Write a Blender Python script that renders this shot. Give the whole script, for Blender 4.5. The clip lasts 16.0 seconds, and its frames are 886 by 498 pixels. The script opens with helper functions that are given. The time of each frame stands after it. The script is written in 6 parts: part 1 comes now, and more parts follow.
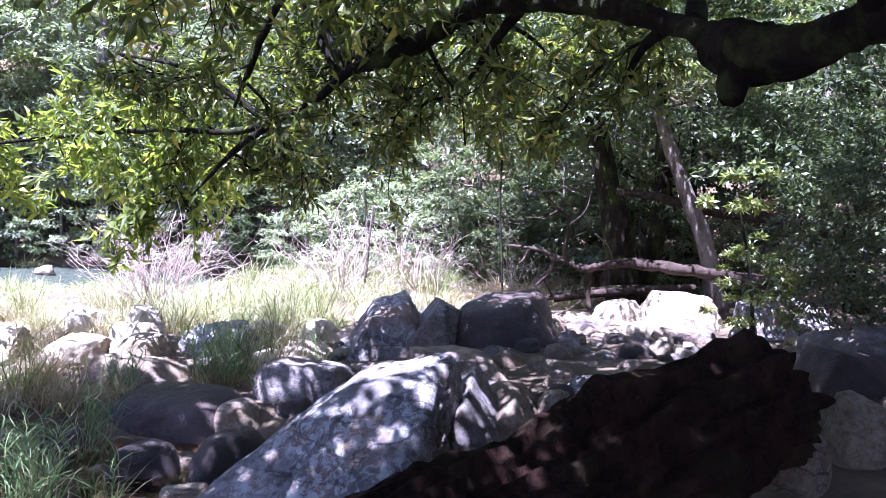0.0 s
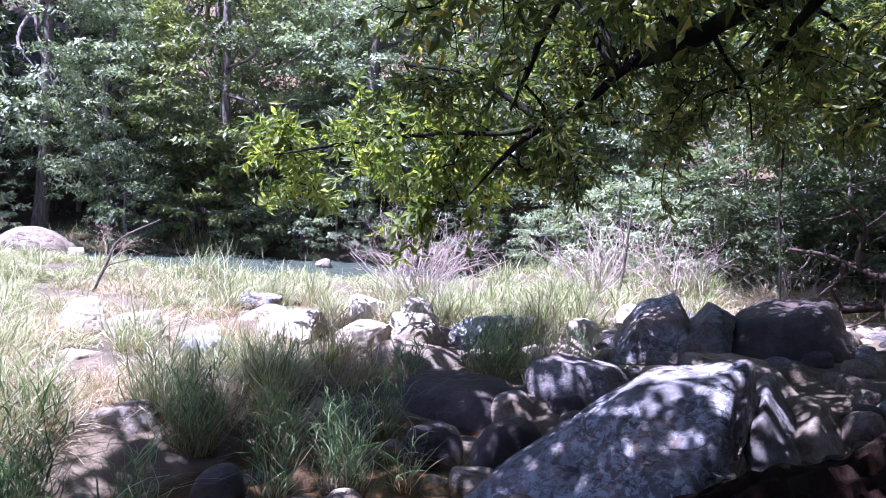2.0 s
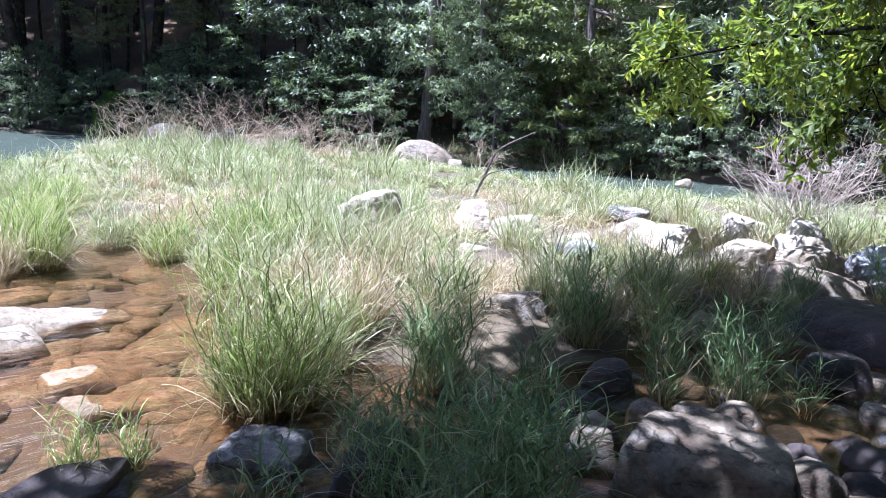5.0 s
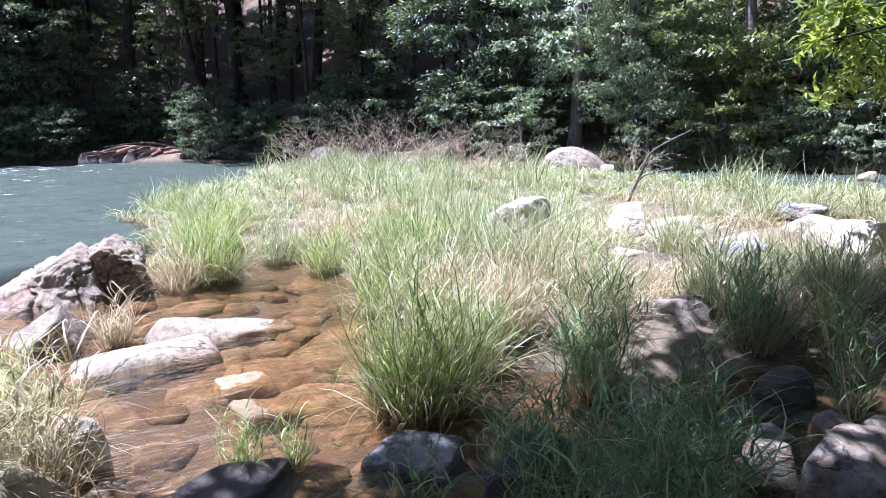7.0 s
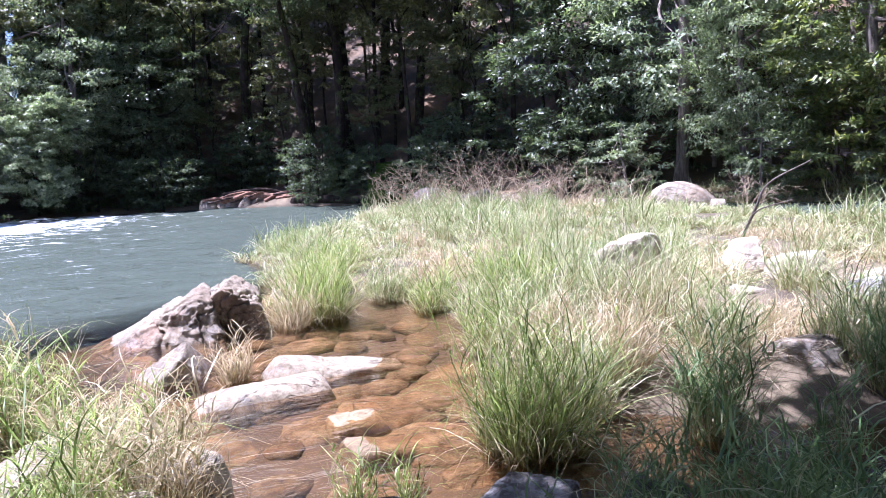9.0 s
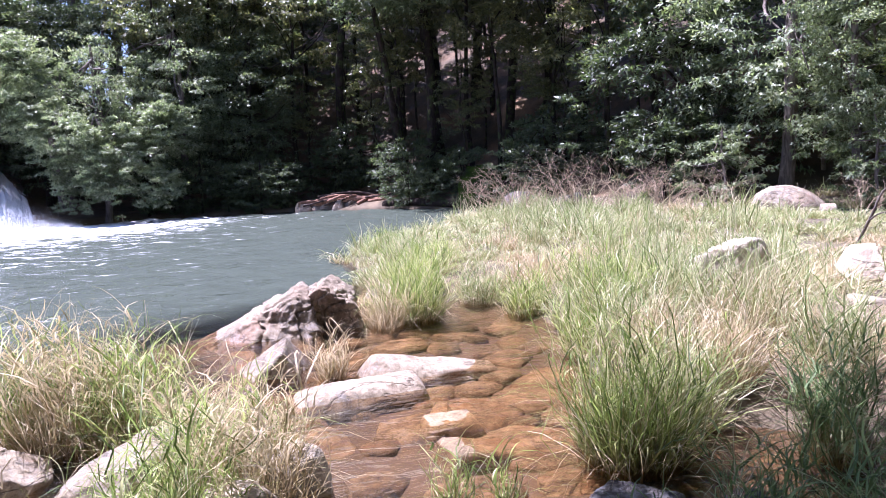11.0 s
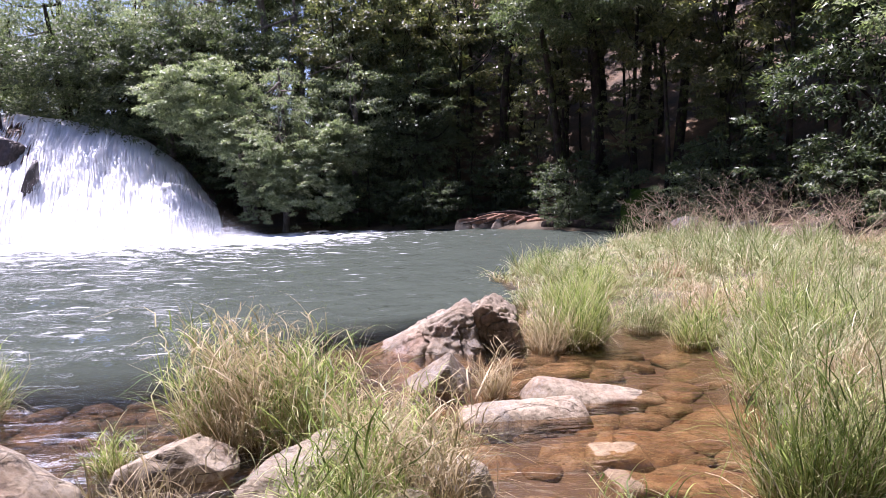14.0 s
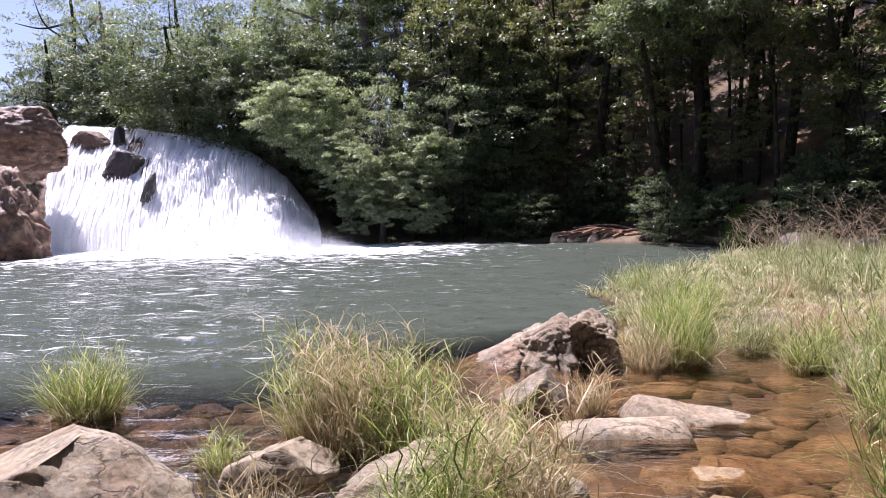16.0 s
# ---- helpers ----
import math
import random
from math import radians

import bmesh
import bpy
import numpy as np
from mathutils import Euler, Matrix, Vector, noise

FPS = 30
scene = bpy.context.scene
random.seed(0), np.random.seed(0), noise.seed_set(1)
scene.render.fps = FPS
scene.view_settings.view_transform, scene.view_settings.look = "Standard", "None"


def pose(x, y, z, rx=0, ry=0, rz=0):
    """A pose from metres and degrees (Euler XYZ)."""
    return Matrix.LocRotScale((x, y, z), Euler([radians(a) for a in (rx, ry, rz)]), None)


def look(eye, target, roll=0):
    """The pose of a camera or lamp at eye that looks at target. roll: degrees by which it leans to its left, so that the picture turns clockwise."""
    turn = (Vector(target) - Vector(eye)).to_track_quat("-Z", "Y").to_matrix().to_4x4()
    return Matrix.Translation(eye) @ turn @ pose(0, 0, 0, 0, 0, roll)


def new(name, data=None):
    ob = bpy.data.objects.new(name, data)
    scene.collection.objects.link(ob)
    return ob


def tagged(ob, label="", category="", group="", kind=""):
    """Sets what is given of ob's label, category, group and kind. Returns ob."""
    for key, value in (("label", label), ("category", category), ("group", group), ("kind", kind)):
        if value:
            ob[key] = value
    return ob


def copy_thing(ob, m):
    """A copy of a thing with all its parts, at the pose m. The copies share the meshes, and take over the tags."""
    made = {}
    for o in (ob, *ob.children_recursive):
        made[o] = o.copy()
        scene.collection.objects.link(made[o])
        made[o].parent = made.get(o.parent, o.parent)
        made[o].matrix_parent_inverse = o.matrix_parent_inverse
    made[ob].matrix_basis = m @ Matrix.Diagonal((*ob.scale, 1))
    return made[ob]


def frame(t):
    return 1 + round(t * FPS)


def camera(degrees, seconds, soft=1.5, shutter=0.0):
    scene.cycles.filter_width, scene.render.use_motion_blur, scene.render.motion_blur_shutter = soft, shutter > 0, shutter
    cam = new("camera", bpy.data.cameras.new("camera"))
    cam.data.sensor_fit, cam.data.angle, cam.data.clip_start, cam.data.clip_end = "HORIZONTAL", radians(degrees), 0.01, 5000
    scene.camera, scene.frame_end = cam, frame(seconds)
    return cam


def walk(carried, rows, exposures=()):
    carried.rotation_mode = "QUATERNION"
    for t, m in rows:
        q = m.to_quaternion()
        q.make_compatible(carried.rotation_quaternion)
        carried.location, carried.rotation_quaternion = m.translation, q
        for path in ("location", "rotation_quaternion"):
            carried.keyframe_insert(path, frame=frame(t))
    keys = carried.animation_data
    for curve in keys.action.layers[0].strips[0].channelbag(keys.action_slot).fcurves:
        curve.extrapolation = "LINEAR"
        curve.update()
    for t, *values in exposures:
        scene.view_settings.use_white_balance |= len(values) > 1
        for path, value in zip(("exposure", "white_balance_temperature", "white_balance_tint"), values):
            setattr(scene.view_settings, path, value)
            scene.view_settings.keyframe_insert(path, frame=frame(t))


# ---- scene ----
cam = camera(63.7, 16.0, soft=0.45)
PATH = [
    (0, (0.075, 0.019, 1.441), (-0.002, 2.014, 1.331), 2.9),
    (0.5, (0.009, -0.007, 1.435), (-0.213, 1.978, 1.327), 3.5),
    (1, (-0.051, -0.019, 1.433), (-0.441, 1.94, 1.322), 2.9),
    (1.5, (-0.092, -0.016, 1.418), (-0.609, 1.912, 1.299), 2.8),
    (2, (-0.163, -0.041, 1.406), (-0.878, 1.822, 1.267), 3.0),
    (2.5, (-0.199, -0.049, 1.398), (-1.064, 1.748, 1.249), 2.1),
    (3, (-0.25, -0.089, 1.388), (-1.24, 1.642, 1.241), 2.0),
    (3.5, (-0.305, -0.123, 1.364), (-1.459, 1.501, 1.191), 2.0),
    (4, (-0.337, -0.138, 1.328), (-1.635, 1.366, 1.099), 2.5),
    (4.5, (-0.348, -0.174, 1.303), (-1.723, 1.243, 0.982), 3.5),
    (5, (-0.373, -0.195, 1.288), (-1.825, 1.121, 0.889), 2.8),
    (7.5, (-0.407, -0.13, 1.233), (-2.149, 0.792, 0.894), -1.6),
    (8, (-0.412, -0.143, 1.232), (-2.182, 0.735, 0.92), -1.6),
    (8.5, (-0.422, -0.158, 1.239), (-2.236, 0.64, 0.967), -2.3),
    (9, (-0.424, -0.169, 1.236), (-2.268, 0.561, 0.985), -3.2),
    (11.5, (-0.47, -0.215, 1.219), (-2.411, 0.221, 1.011), -2.7),
    (12, (-0.474, -0.224, 1.221), (-2.431, 0.143, 1.039), -2.0),
    (12.5, (-0.471, -0.243, 1.226), (-2.442, 0.054, 1.057), -1.3),
    (13, (-0.472, -0.252, 1.226), (-2.452, -0.02, 1.065), -1.4),
    (13.5, (-0.474, -0.265, 1.226), (-2.461, -0.102, 1.063), -1.7),
    (14, (-0.476, -0.288, 1.227), (-2.469, -0.212, 1.074), -1.7),
    (14.5, (-0.479, -0.303, 1.227), (-2.474, -0.321, 1.081), -1.4),
    (15, (-0.474, -0.303, 1.229), (-2.468, -0.394, 1.094), -1.6),
    (15.5, (-0.479, -0.309, 1.226), (-2.47, -0.45, 1.096), -1.5),
    (16, (-0.468, -0.32, 1.228), (-2.457, -0.503, 1.116), -1.2),
]
EXPOSURES = [(0, 2.95, 4940, 44), (2.4, 2.29, 4820, 44), (3.0, 2.30, 4770, 34), (4.5, 2.16, 4820, 26), (9, 2.2, 5100, 35), (12, 2.02, 5420, 42), (16, 1.44, 5900, 35)]
walk(cam, [(t, look(eye, target, roll)) for t, eye, target, roll in PATH], EXPOSURES)

# ---- light ----
SUN_AZ = Vector((-0.66, -0.75, 0)).normalized()
SUN_EL = radians(67)
world = bpy.data.worlds.new("sky")
scene.world = world
world.use_nodes = True
wn = world.node_tree.nodes
sky = wn.new("ShaderNodeTexSky")
sky.sky_type, sky.sun_disc = "NISHITA", False
sky.sun_elevation, sky.sun_rotation = SUN_EL, math.atan2(SUN_AZ.x, SUN_AZ.y)
sky.air_density, sky.dust_density = 1.0, 1.6
wn["Background"].inputs["Strength"].default_value = 0.06
world.node_tree.links.new(sky.outputs["Color"], wn["Background"].inputs["Color"])
sun = new("sun", bpy.data.lights.new("sun", "SUN"))
sun.data.energy, sun.data.angle, sun.data.color = 5.0, radians(0.6), (1.0, 0.95, 0.86)
sun_dir = Vector((SUN_AZ.x * math.cos(SUN_EL), SUN_AZ.y * math.cos(SUN_EL), math.sin(SUN_EL)))
sun.matrix_basis = look(sun_dir * 60, (0, 0, 0))

rng = np.random.default_rng(7)


# ---- materials ----
class Mat:
    """A node material and small wiring helpers."""

    def __init__(self, name):
        self.m = bpy.data.materials.new(name)
        self.m.use_nodes = True
        self.t = self.m.node_tree
        self.bsdf = self.t.nodes["Principled BSDF"]
        self.out = self.t.nodes["Material Output"]

    def n(self, kind, **inputs):
        node = self.t.nodes.new("ShaderNode" + kind)
        for k, v in inputs.items():
            self.put(node, k.replace("_", " "), v)
        return node

    def put(self, node, key, v):
        sock = node.inputs[int(key)] if key.isdigit() else node.inputs[key]
        if isinstance(v, bpy.types.NodeSocket):
            self.t.links.new(v, sock)
        else:
            sock.default_value = v

    def coord(self, scale=(1, 1, 1), kind="Object", shift=True):
        tc = self.n("TexCoord")
        mp = self.n("Mapping", Vector=tc.outputs[kind], Scale=scale)
        if shift:
            info = self.n("ObjectInfo")
            mul = self.n("VectorMath")
            mul.operation = "SCALE"
            self.put(mul, "Scale", 37.0)
            comb = self.n("CombineXYZ", X=info.outputs["Random"], Y=info.outputs["Random"])
            self.put(mul, "0", comb.outputs[0])
            self.put(mp, "Location", mul.outputs[0])
        return mp.outputs[0]

    def noise(self, vec, scale, detail=6.0, rough=0.6, dist=0.0):
        return self.n("TexNoise", Vector=vec, Scale=scale, Detail=detail, Roughness=rough, Distortion=dist).outputs["Fac"]

    def ramp(self, fac, stops):
        r = self.n("ValToRGB", Fac=fac)
        el = r.color_ramp.elements
        while len(el) < len(stops):
            el.new(0.5)
        for e, (p, c) in zip(el, stops):
            e.position, e.color = p, (*c, 1) if len(c) == 3 else c
        return r.outputs["Color"]

    def grey(self, fac, a, b):
        return self.ramp(fac, [(a, (0, 0, 0)), (b, (1, 1, 1))])

    def mix(self, fac, a, b, mode="MIX"):
        x = self.n("MixRGB", Fac=fac)
        x.blend_type = mode
        self.put(x, "Color1", (*a, 1) if isinstance(a, tuple) else a)
        self.put(x, "Color2", (*b, 1) if isinstance(b, tuple) else b)
        return x.outputs[0]

    def bump(self, height, strength=0.5, distance=0.02, normal=None):
        b = self.n("Bump", Height=height, Strength=strength, Distance=distance)
        if normal is not None:
            self.put(b, "Normal", normal)
        return b.outputs["Normal"]

    def set(self, **kw):
        for k, v in kw.items():
            self.put(self.bsdf, k.replace("_", " "), v)
        return self


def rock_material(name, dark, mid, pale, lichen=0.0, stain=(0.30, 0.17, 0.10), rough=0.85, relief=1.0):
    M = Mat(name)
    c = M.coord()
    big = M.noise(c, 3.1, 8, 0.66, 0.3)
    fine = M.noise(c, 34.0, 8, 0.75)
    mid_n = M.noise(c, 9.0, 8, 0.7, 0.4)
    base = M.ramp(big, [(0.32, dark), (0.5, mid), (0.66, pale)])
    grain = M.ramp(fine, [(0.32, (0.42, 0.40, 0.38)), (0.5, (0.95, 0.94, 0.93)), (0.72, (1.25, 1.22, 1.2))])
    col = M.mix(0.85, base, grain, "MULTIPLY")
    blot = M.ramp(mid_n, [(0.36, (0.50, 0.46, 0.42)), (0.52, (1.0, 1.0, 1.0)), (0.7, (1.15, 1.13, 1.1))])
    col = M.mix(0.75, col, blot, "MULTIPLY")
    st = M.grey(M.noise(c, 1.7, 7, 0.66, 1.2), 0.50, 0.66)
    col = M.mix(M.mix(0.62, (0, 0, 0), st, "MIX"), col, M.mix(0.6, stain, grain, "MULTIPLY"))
    if lichen:
        a = M.grey(M.noise(c, 21.0, 10, 0.76, 0.5), 0.49, 0.54)
        b = M.grey(M.noise(c, 2.6, 3, 0.5), 0.36, 0.58)
        lf = M.mix(1.0, a, b, "MULTIPLY")
        lf = M.mix(1.0, lf, (lichen, lichen, lichen), "MULTIPLY")
        col = M.mix(lf, col, (0.46, 0.48, 0.47))
    ridge = M.n("Math")
    ridge.operation = "ABSOLUTE"
    off = M.n("Math")
    off.operation = "SUBTRACT"
    M.put(off, "0", M.noise(M.coord((1, 1, 2.6)), 1.9, 7, 0.58, 0.6))
    M.put(off, "1", 0.5)
    M.put(ridge, "0", off.outputs[0])
    cr = M.grey(ridge.outputs[0], 0.0, 0.018)
    gate = M.grey(M.noise(c, 2.0, 3, 0.5), 0.46, 0.56)
    cr = M.mix(gate, (1.0, 1.0, 1.0), cr)
    col = M.mix(0.55, col, cr, "MULTIPLY")
    h = M.mix(0.62, fine, mid_n)
    h = M.mix(0.5, h, cr, "MULTIPLY")
    M.set(Base_Color=col, Roughness=rough, Specular_IOR_Level=0.3 if rough > 0.6 else 0.5, Normal=M.bump(h, relief, 0.035))
    return M.m


MAT_ROCK_GREY = rock_material("granite_lichen", (0.07, 0.068, 0.066), (0.15, 0.145, 0.14), (0.27, 0.258, 0.245), 0.65)
MAT_ROCK_PLAIN = rock_material("granite_grey", (0.085, 0.078, 0.072), (0.165, 0.152, 0.14), (0.27, 0.25, 0.23), 0.3, (0.17, 0.12, 0.085))
MAT_ROCK_PALE = rock_material("granite_pale", (0.25, 0.212, 0.152), (0.36, 0.31, 0.225), (0.47, 0.418, 0.31), 0.15, (0.34, 0.23, 0.145), relief=0.6)
MAT_ROCK_TAN = rock_material("granite_tan", (0.18, 0.15, 0.10), (0.285, 0.24, 0.165), (0.39, 0.338, 0.24), 0.15, (0.26, 0.18, 0.115))
MAT_ROCK_PINK = rock_material("granite_pink", (0.105, 0.083, 0.055), (0.215, 0.176, 0.12), (0.335, 0.283, 0.2), 0.2, (0.20, 0.12, 0.075))
# Near-black granite for wet rocks, and for dry boulders with tree shade put in.
MAT_ROCK_WET_SHADED = rock_material("granite_wet_shaded", (0.017, 0.014, 0.012), (0.042, 0.033, 0.029), (0.085, 0.066, 0.057), 0.0, (0.06, 0.034, 0.022), 0.52)
MAT_ROCK_SUB = rock_material("stone_silted", (0.105, 0.074, 0.04), (0.205, 0.15, 0.082), (0.33, 0.25, 0.145), 0.0, (0.22, 0.125, 0.052), 0.7)
MAT_CLIFF = rock_material("cliff_rock", (0.055, 0.033, 0.019), (0.14, 0.082, 0.046), (0.27, 0.17, 0.10), 0.05, (0.17, 0.085, 0.04), 0.6)


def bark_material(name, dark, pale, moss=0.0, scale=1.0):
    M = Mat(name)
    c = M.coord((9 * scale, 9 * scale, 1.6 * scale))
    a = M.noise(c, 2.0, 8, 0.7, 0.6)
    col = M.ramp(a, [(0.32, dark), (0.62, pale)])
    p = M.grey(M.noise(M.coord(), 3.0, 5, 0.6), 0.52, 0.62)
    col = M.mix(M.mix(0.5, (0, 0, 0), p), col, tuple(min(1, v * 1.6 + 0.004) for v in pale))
    if moss:
        g = M.grey(M.noise(M.coord(), 4.5, 6, 0.65), 0.5, 0.6)
        col = M.mix(M.mix(moss, (0, 0, 0), g), col, (0.06, 0.09, 0.02))
    M.set(Base_Color=col, Roughness=0.95, Specular_IOR_Level=0.12, Normal=M.bump(M.mix(0.5, a, M.noise(M.coord((1, 1, 0.5)), 26.0, 6, 0.7)), 1.0, 0.045))
    return M.m


MAT_BARK = bark_material("bark_dark", (0.007, 0.0055, 0.0045), (0.032, 0.024, 0.019), 0.5)
# Darker copy of bark_dark, with the limb's shade put into its colour.
MAT_LIMB = bark_material("bark_limb_shaded", (0.003, 0.0025, 0.002), (0.014, 0.0105, 0.008), 0.35)
MAT_BARK_GREY = bark_material("bark_grey", (0.06, 0.05, 0.042), (0.20, 0.17, 0.145))
# Log bark taken almost to black: the shade under the canopy is in it.
MAT_LOG = bark_material("shaded_log_bark", (0.003, 0.0024, 0.002), (0.030, 0.014, 0.009), 0.1, 1.6)
MAT_DRIFT = bark_material("driftwood", (0.016, 0.012, 0.009), (0.068, 0.05, 0.04))
MAT_RED_LOG = bark_material("red_driftwood", (0.09, 0.045, 0.028), (0.30, 0.18, 0.12))
MAT_DEAD_BROWN = bark_material("dead_brown_twigs", (0.18, 0.135, 0.088), (0.38, 0.302, 0.21))
MAT_DEAD = bark_material("dead_twigs", (0.25, 0.195, 0.15), (0.48, 0.40, 0.325))


def leaf_material(name, stops, translucent=0.35, gloss=0.35, through_tint=(1.15, 1.3, 0.75)):
    M = Mat(name)
    geo = M.n("NewGeometry")
    col = M.ramp(geo.outputs["Random Per Island"], stops)
    blotch = M.noise(M.coord(shift=False), 0.9, 3, 0.5)
    col = M.mix(0.7, col, M.ramp(blotch, [(0.3, (0.6, 0.66, 0.6)), (0.7, (1.25, 1.2, 1.05))]), "MULTIPLY")
    M.set(Base_Color=col, Roughness=gloss, Specular_IOR_Level=0.5 if gloss < 0.5 else 0.22)
    tr = M.n("BsdfTranslucent")
    M.put(tr, "Color", M.mix(1.0, col, through_tint, "MULTIPLY"))
    mx = M.n("MixShader", Fac=translucent)
    M.put(mx, "1", M.bsdf.outputs[0])
    M.put(mx, "2", tr.outputs[0])
    M.t.links.new(mx.outputs[0], M.out.inputs["Surface"])
    return M.m


MAT_LEAF_NEAR = leaf_material("leaf_near", [(0, (0.04, 0.056, 0.015)), (0.5, (0.09, 0.118, 0.03)), (0.9, (0.18, 0.205, 0.05)), (1, (0.36, 0.28, 0.07))], 0.55, 0.42, (1.5, 1.55, 0.75))
MAT_LEAF_BRIGHT = leaf_material("leaf_bright", [(0, (0.085, 0.115, 0.04)), (0.6, (0.15, 0.18, 0.065)), (1, (0.27, 0.27, 0.11))], 0.45, 0.42, (1.4, 1.5, 0.75))
MAT_LEAF_DARK = leaf_material("leaf_dark", [(0, (0.032, 0.048, 0.024)), (0.6, (0.068, 0.094, 0.044)), (1, (0.14, 0.165, 0.08))], 0.38, 0.46)
MAT_LEAF_MID = leaf_material("leaf_mid", [(0, (0.055, 0.078, 0.038)), (0.6, (0.115, 0.145, 0.075)), (1, (0.22, 0.245, 0.14))], 0.42, 0.47)
MAT_LEAF_PALE = leaf_material("leaf_pale", [(0, (0.13, 0.165, 0.095)), (0.6, (0.24, 0.28, 0.18)), (1, (0.38, 0.40, 0.28))], 0.42, 0.42)
MAT_LEAF_OLIVE = leaf_material("leaf_olive", [(0, (0.06, 0.07, 0.03)), (0.6, (0.13, 0.14, 0.065)), (1, (0.25, 0.235, 0.11))], 0.45, 0.4)
# Lighter copy of leaf_near: sunlight on the outer branch is put into its colour.
MAT_LEAF_TIP_LIT = leaf_material("leaf_tip_lit", [(0, (0.07, 0.10, 0.025)), (0.5, (0.15, 0.19, 0.05)), (0.93, (0.25, 0.28, 0.075)), (1, (0.38, 0.30, 0.09))], 0.58, 0.42, (1.6, 1.7, 0.6))


def blade_material(name, stops, translucent=0.3):
    M = Mat(name)
    geo = M.n("NewGeometry")
    col = M.ramp(geo.outputs["Random Per Island"], stops)
    along = M.n("Attribute")
    along.attribute_name = "along"
    col = M.mix(M.grey(along.outputs["Fac"], 0.0, 0.55), M.mix(0.65, col, (0.30, 0.185, 0.08)), col)
    M.set(Base_Color=col, Roughness=0.5, Specular_IOR_Level=0.35)
    tr = M.n("BsdfTranslucent")
    M.put(tr, "Color", col)
    mx = M.n("MixShader", Fac=translucent)
    M.put(mx, "1", M.bsdf.outputs[0])
    M.put(mx, "2", tr.outputs[0])
    M.t.links.new(mx.outputs[0], M.out.inputs["Surface"])
    return M.m


MAT_GRASS_GREEN = blade_material("sedge_green", [(0, (0.07, 0.11, 0.02)), (0.4, (0.20, 0.275, 0.055)), (0.7, (0.37, 0.45, 0.12)), (1, (0.66, 0.60, 0.36))], 0.48)
MAT_GRASS_FIELD = blade_material("sedge_field", [(0, (0.075, 0.11, 0.026)), (0.3, (0.18, 0.245, 0.07)), (0.62, (0.35, 0.385, 0.17)), (1, (0.62, 0.56, 0.38))], 0.35)
MAT_GRASS_DRY = blade_material("sedge_dry", [(0, (0.20, 0.18, 0.07)), (0.3, (0.36, 0.29, 0.15)), (0.7, (0.52, 0.43, 0.255)), (1, (0.66, 0.58, 0.40))], 0.45)
MAT_GRASS_DARK = blade_material("sedge_dark", [(0, (0.06, 0.11, 0.035)), (0.5, (0.15, 0.235, 0.08)), (0.85, (0.28, 0.37, 0.145)), (1, (0.50, 0.46, 0.28))], 0.4)


def ground_material():
    M = Mat("ground_soil")
    c = M.coord(kind="Object", shift=False)
    h = M.n("Attribute")
    h.attribute_name = "zone"
    zone = M.n("SeparateColor", Color=h.outputs["Color"])
    n1, n2 = M.noise(c, 1.4, 6, 0.6), M.noise(c, 18.0, 8, 0.7)
    silt = M.ramp(n1, [(0.3, (0.055, 0.038, 0.022)), (0.7, (0.13, 0.092, 0.054))])
    soil = M.ramp(n1, [(0.3, (0.05, 0.037, 0.021)), (0.55, (0.105, 0.08, 0.045)), (0.75, (0.18, 0.142, 0.082))])
    litter = M.ramp(M.noise(c, 0.7, 7, 0.65), [(0.35, (0.035, 0.03, 0.015)), (0.52, (0.09, 0.06, 0.032)), (0.66, (0.20, 0.125, 0.065)), (0.8, (0.29, 0.21, 0.12))])
    col = M.mix(zone.outputs[0], soil, silt)
    col = M.mix(zone.outputs[1], col, litter)
    col = M.mix(0.7, col, M.ramp(n2, [(0.3, (0.6, 0.6, 0.6)), (0.7, (1.2, 1.2, 1.2))]), "MULTIPLY")
    M.set(Base_Color=col, Roughness=0.95, Normal=M.bump(n2, 0.7, 0.03))
    return M.m


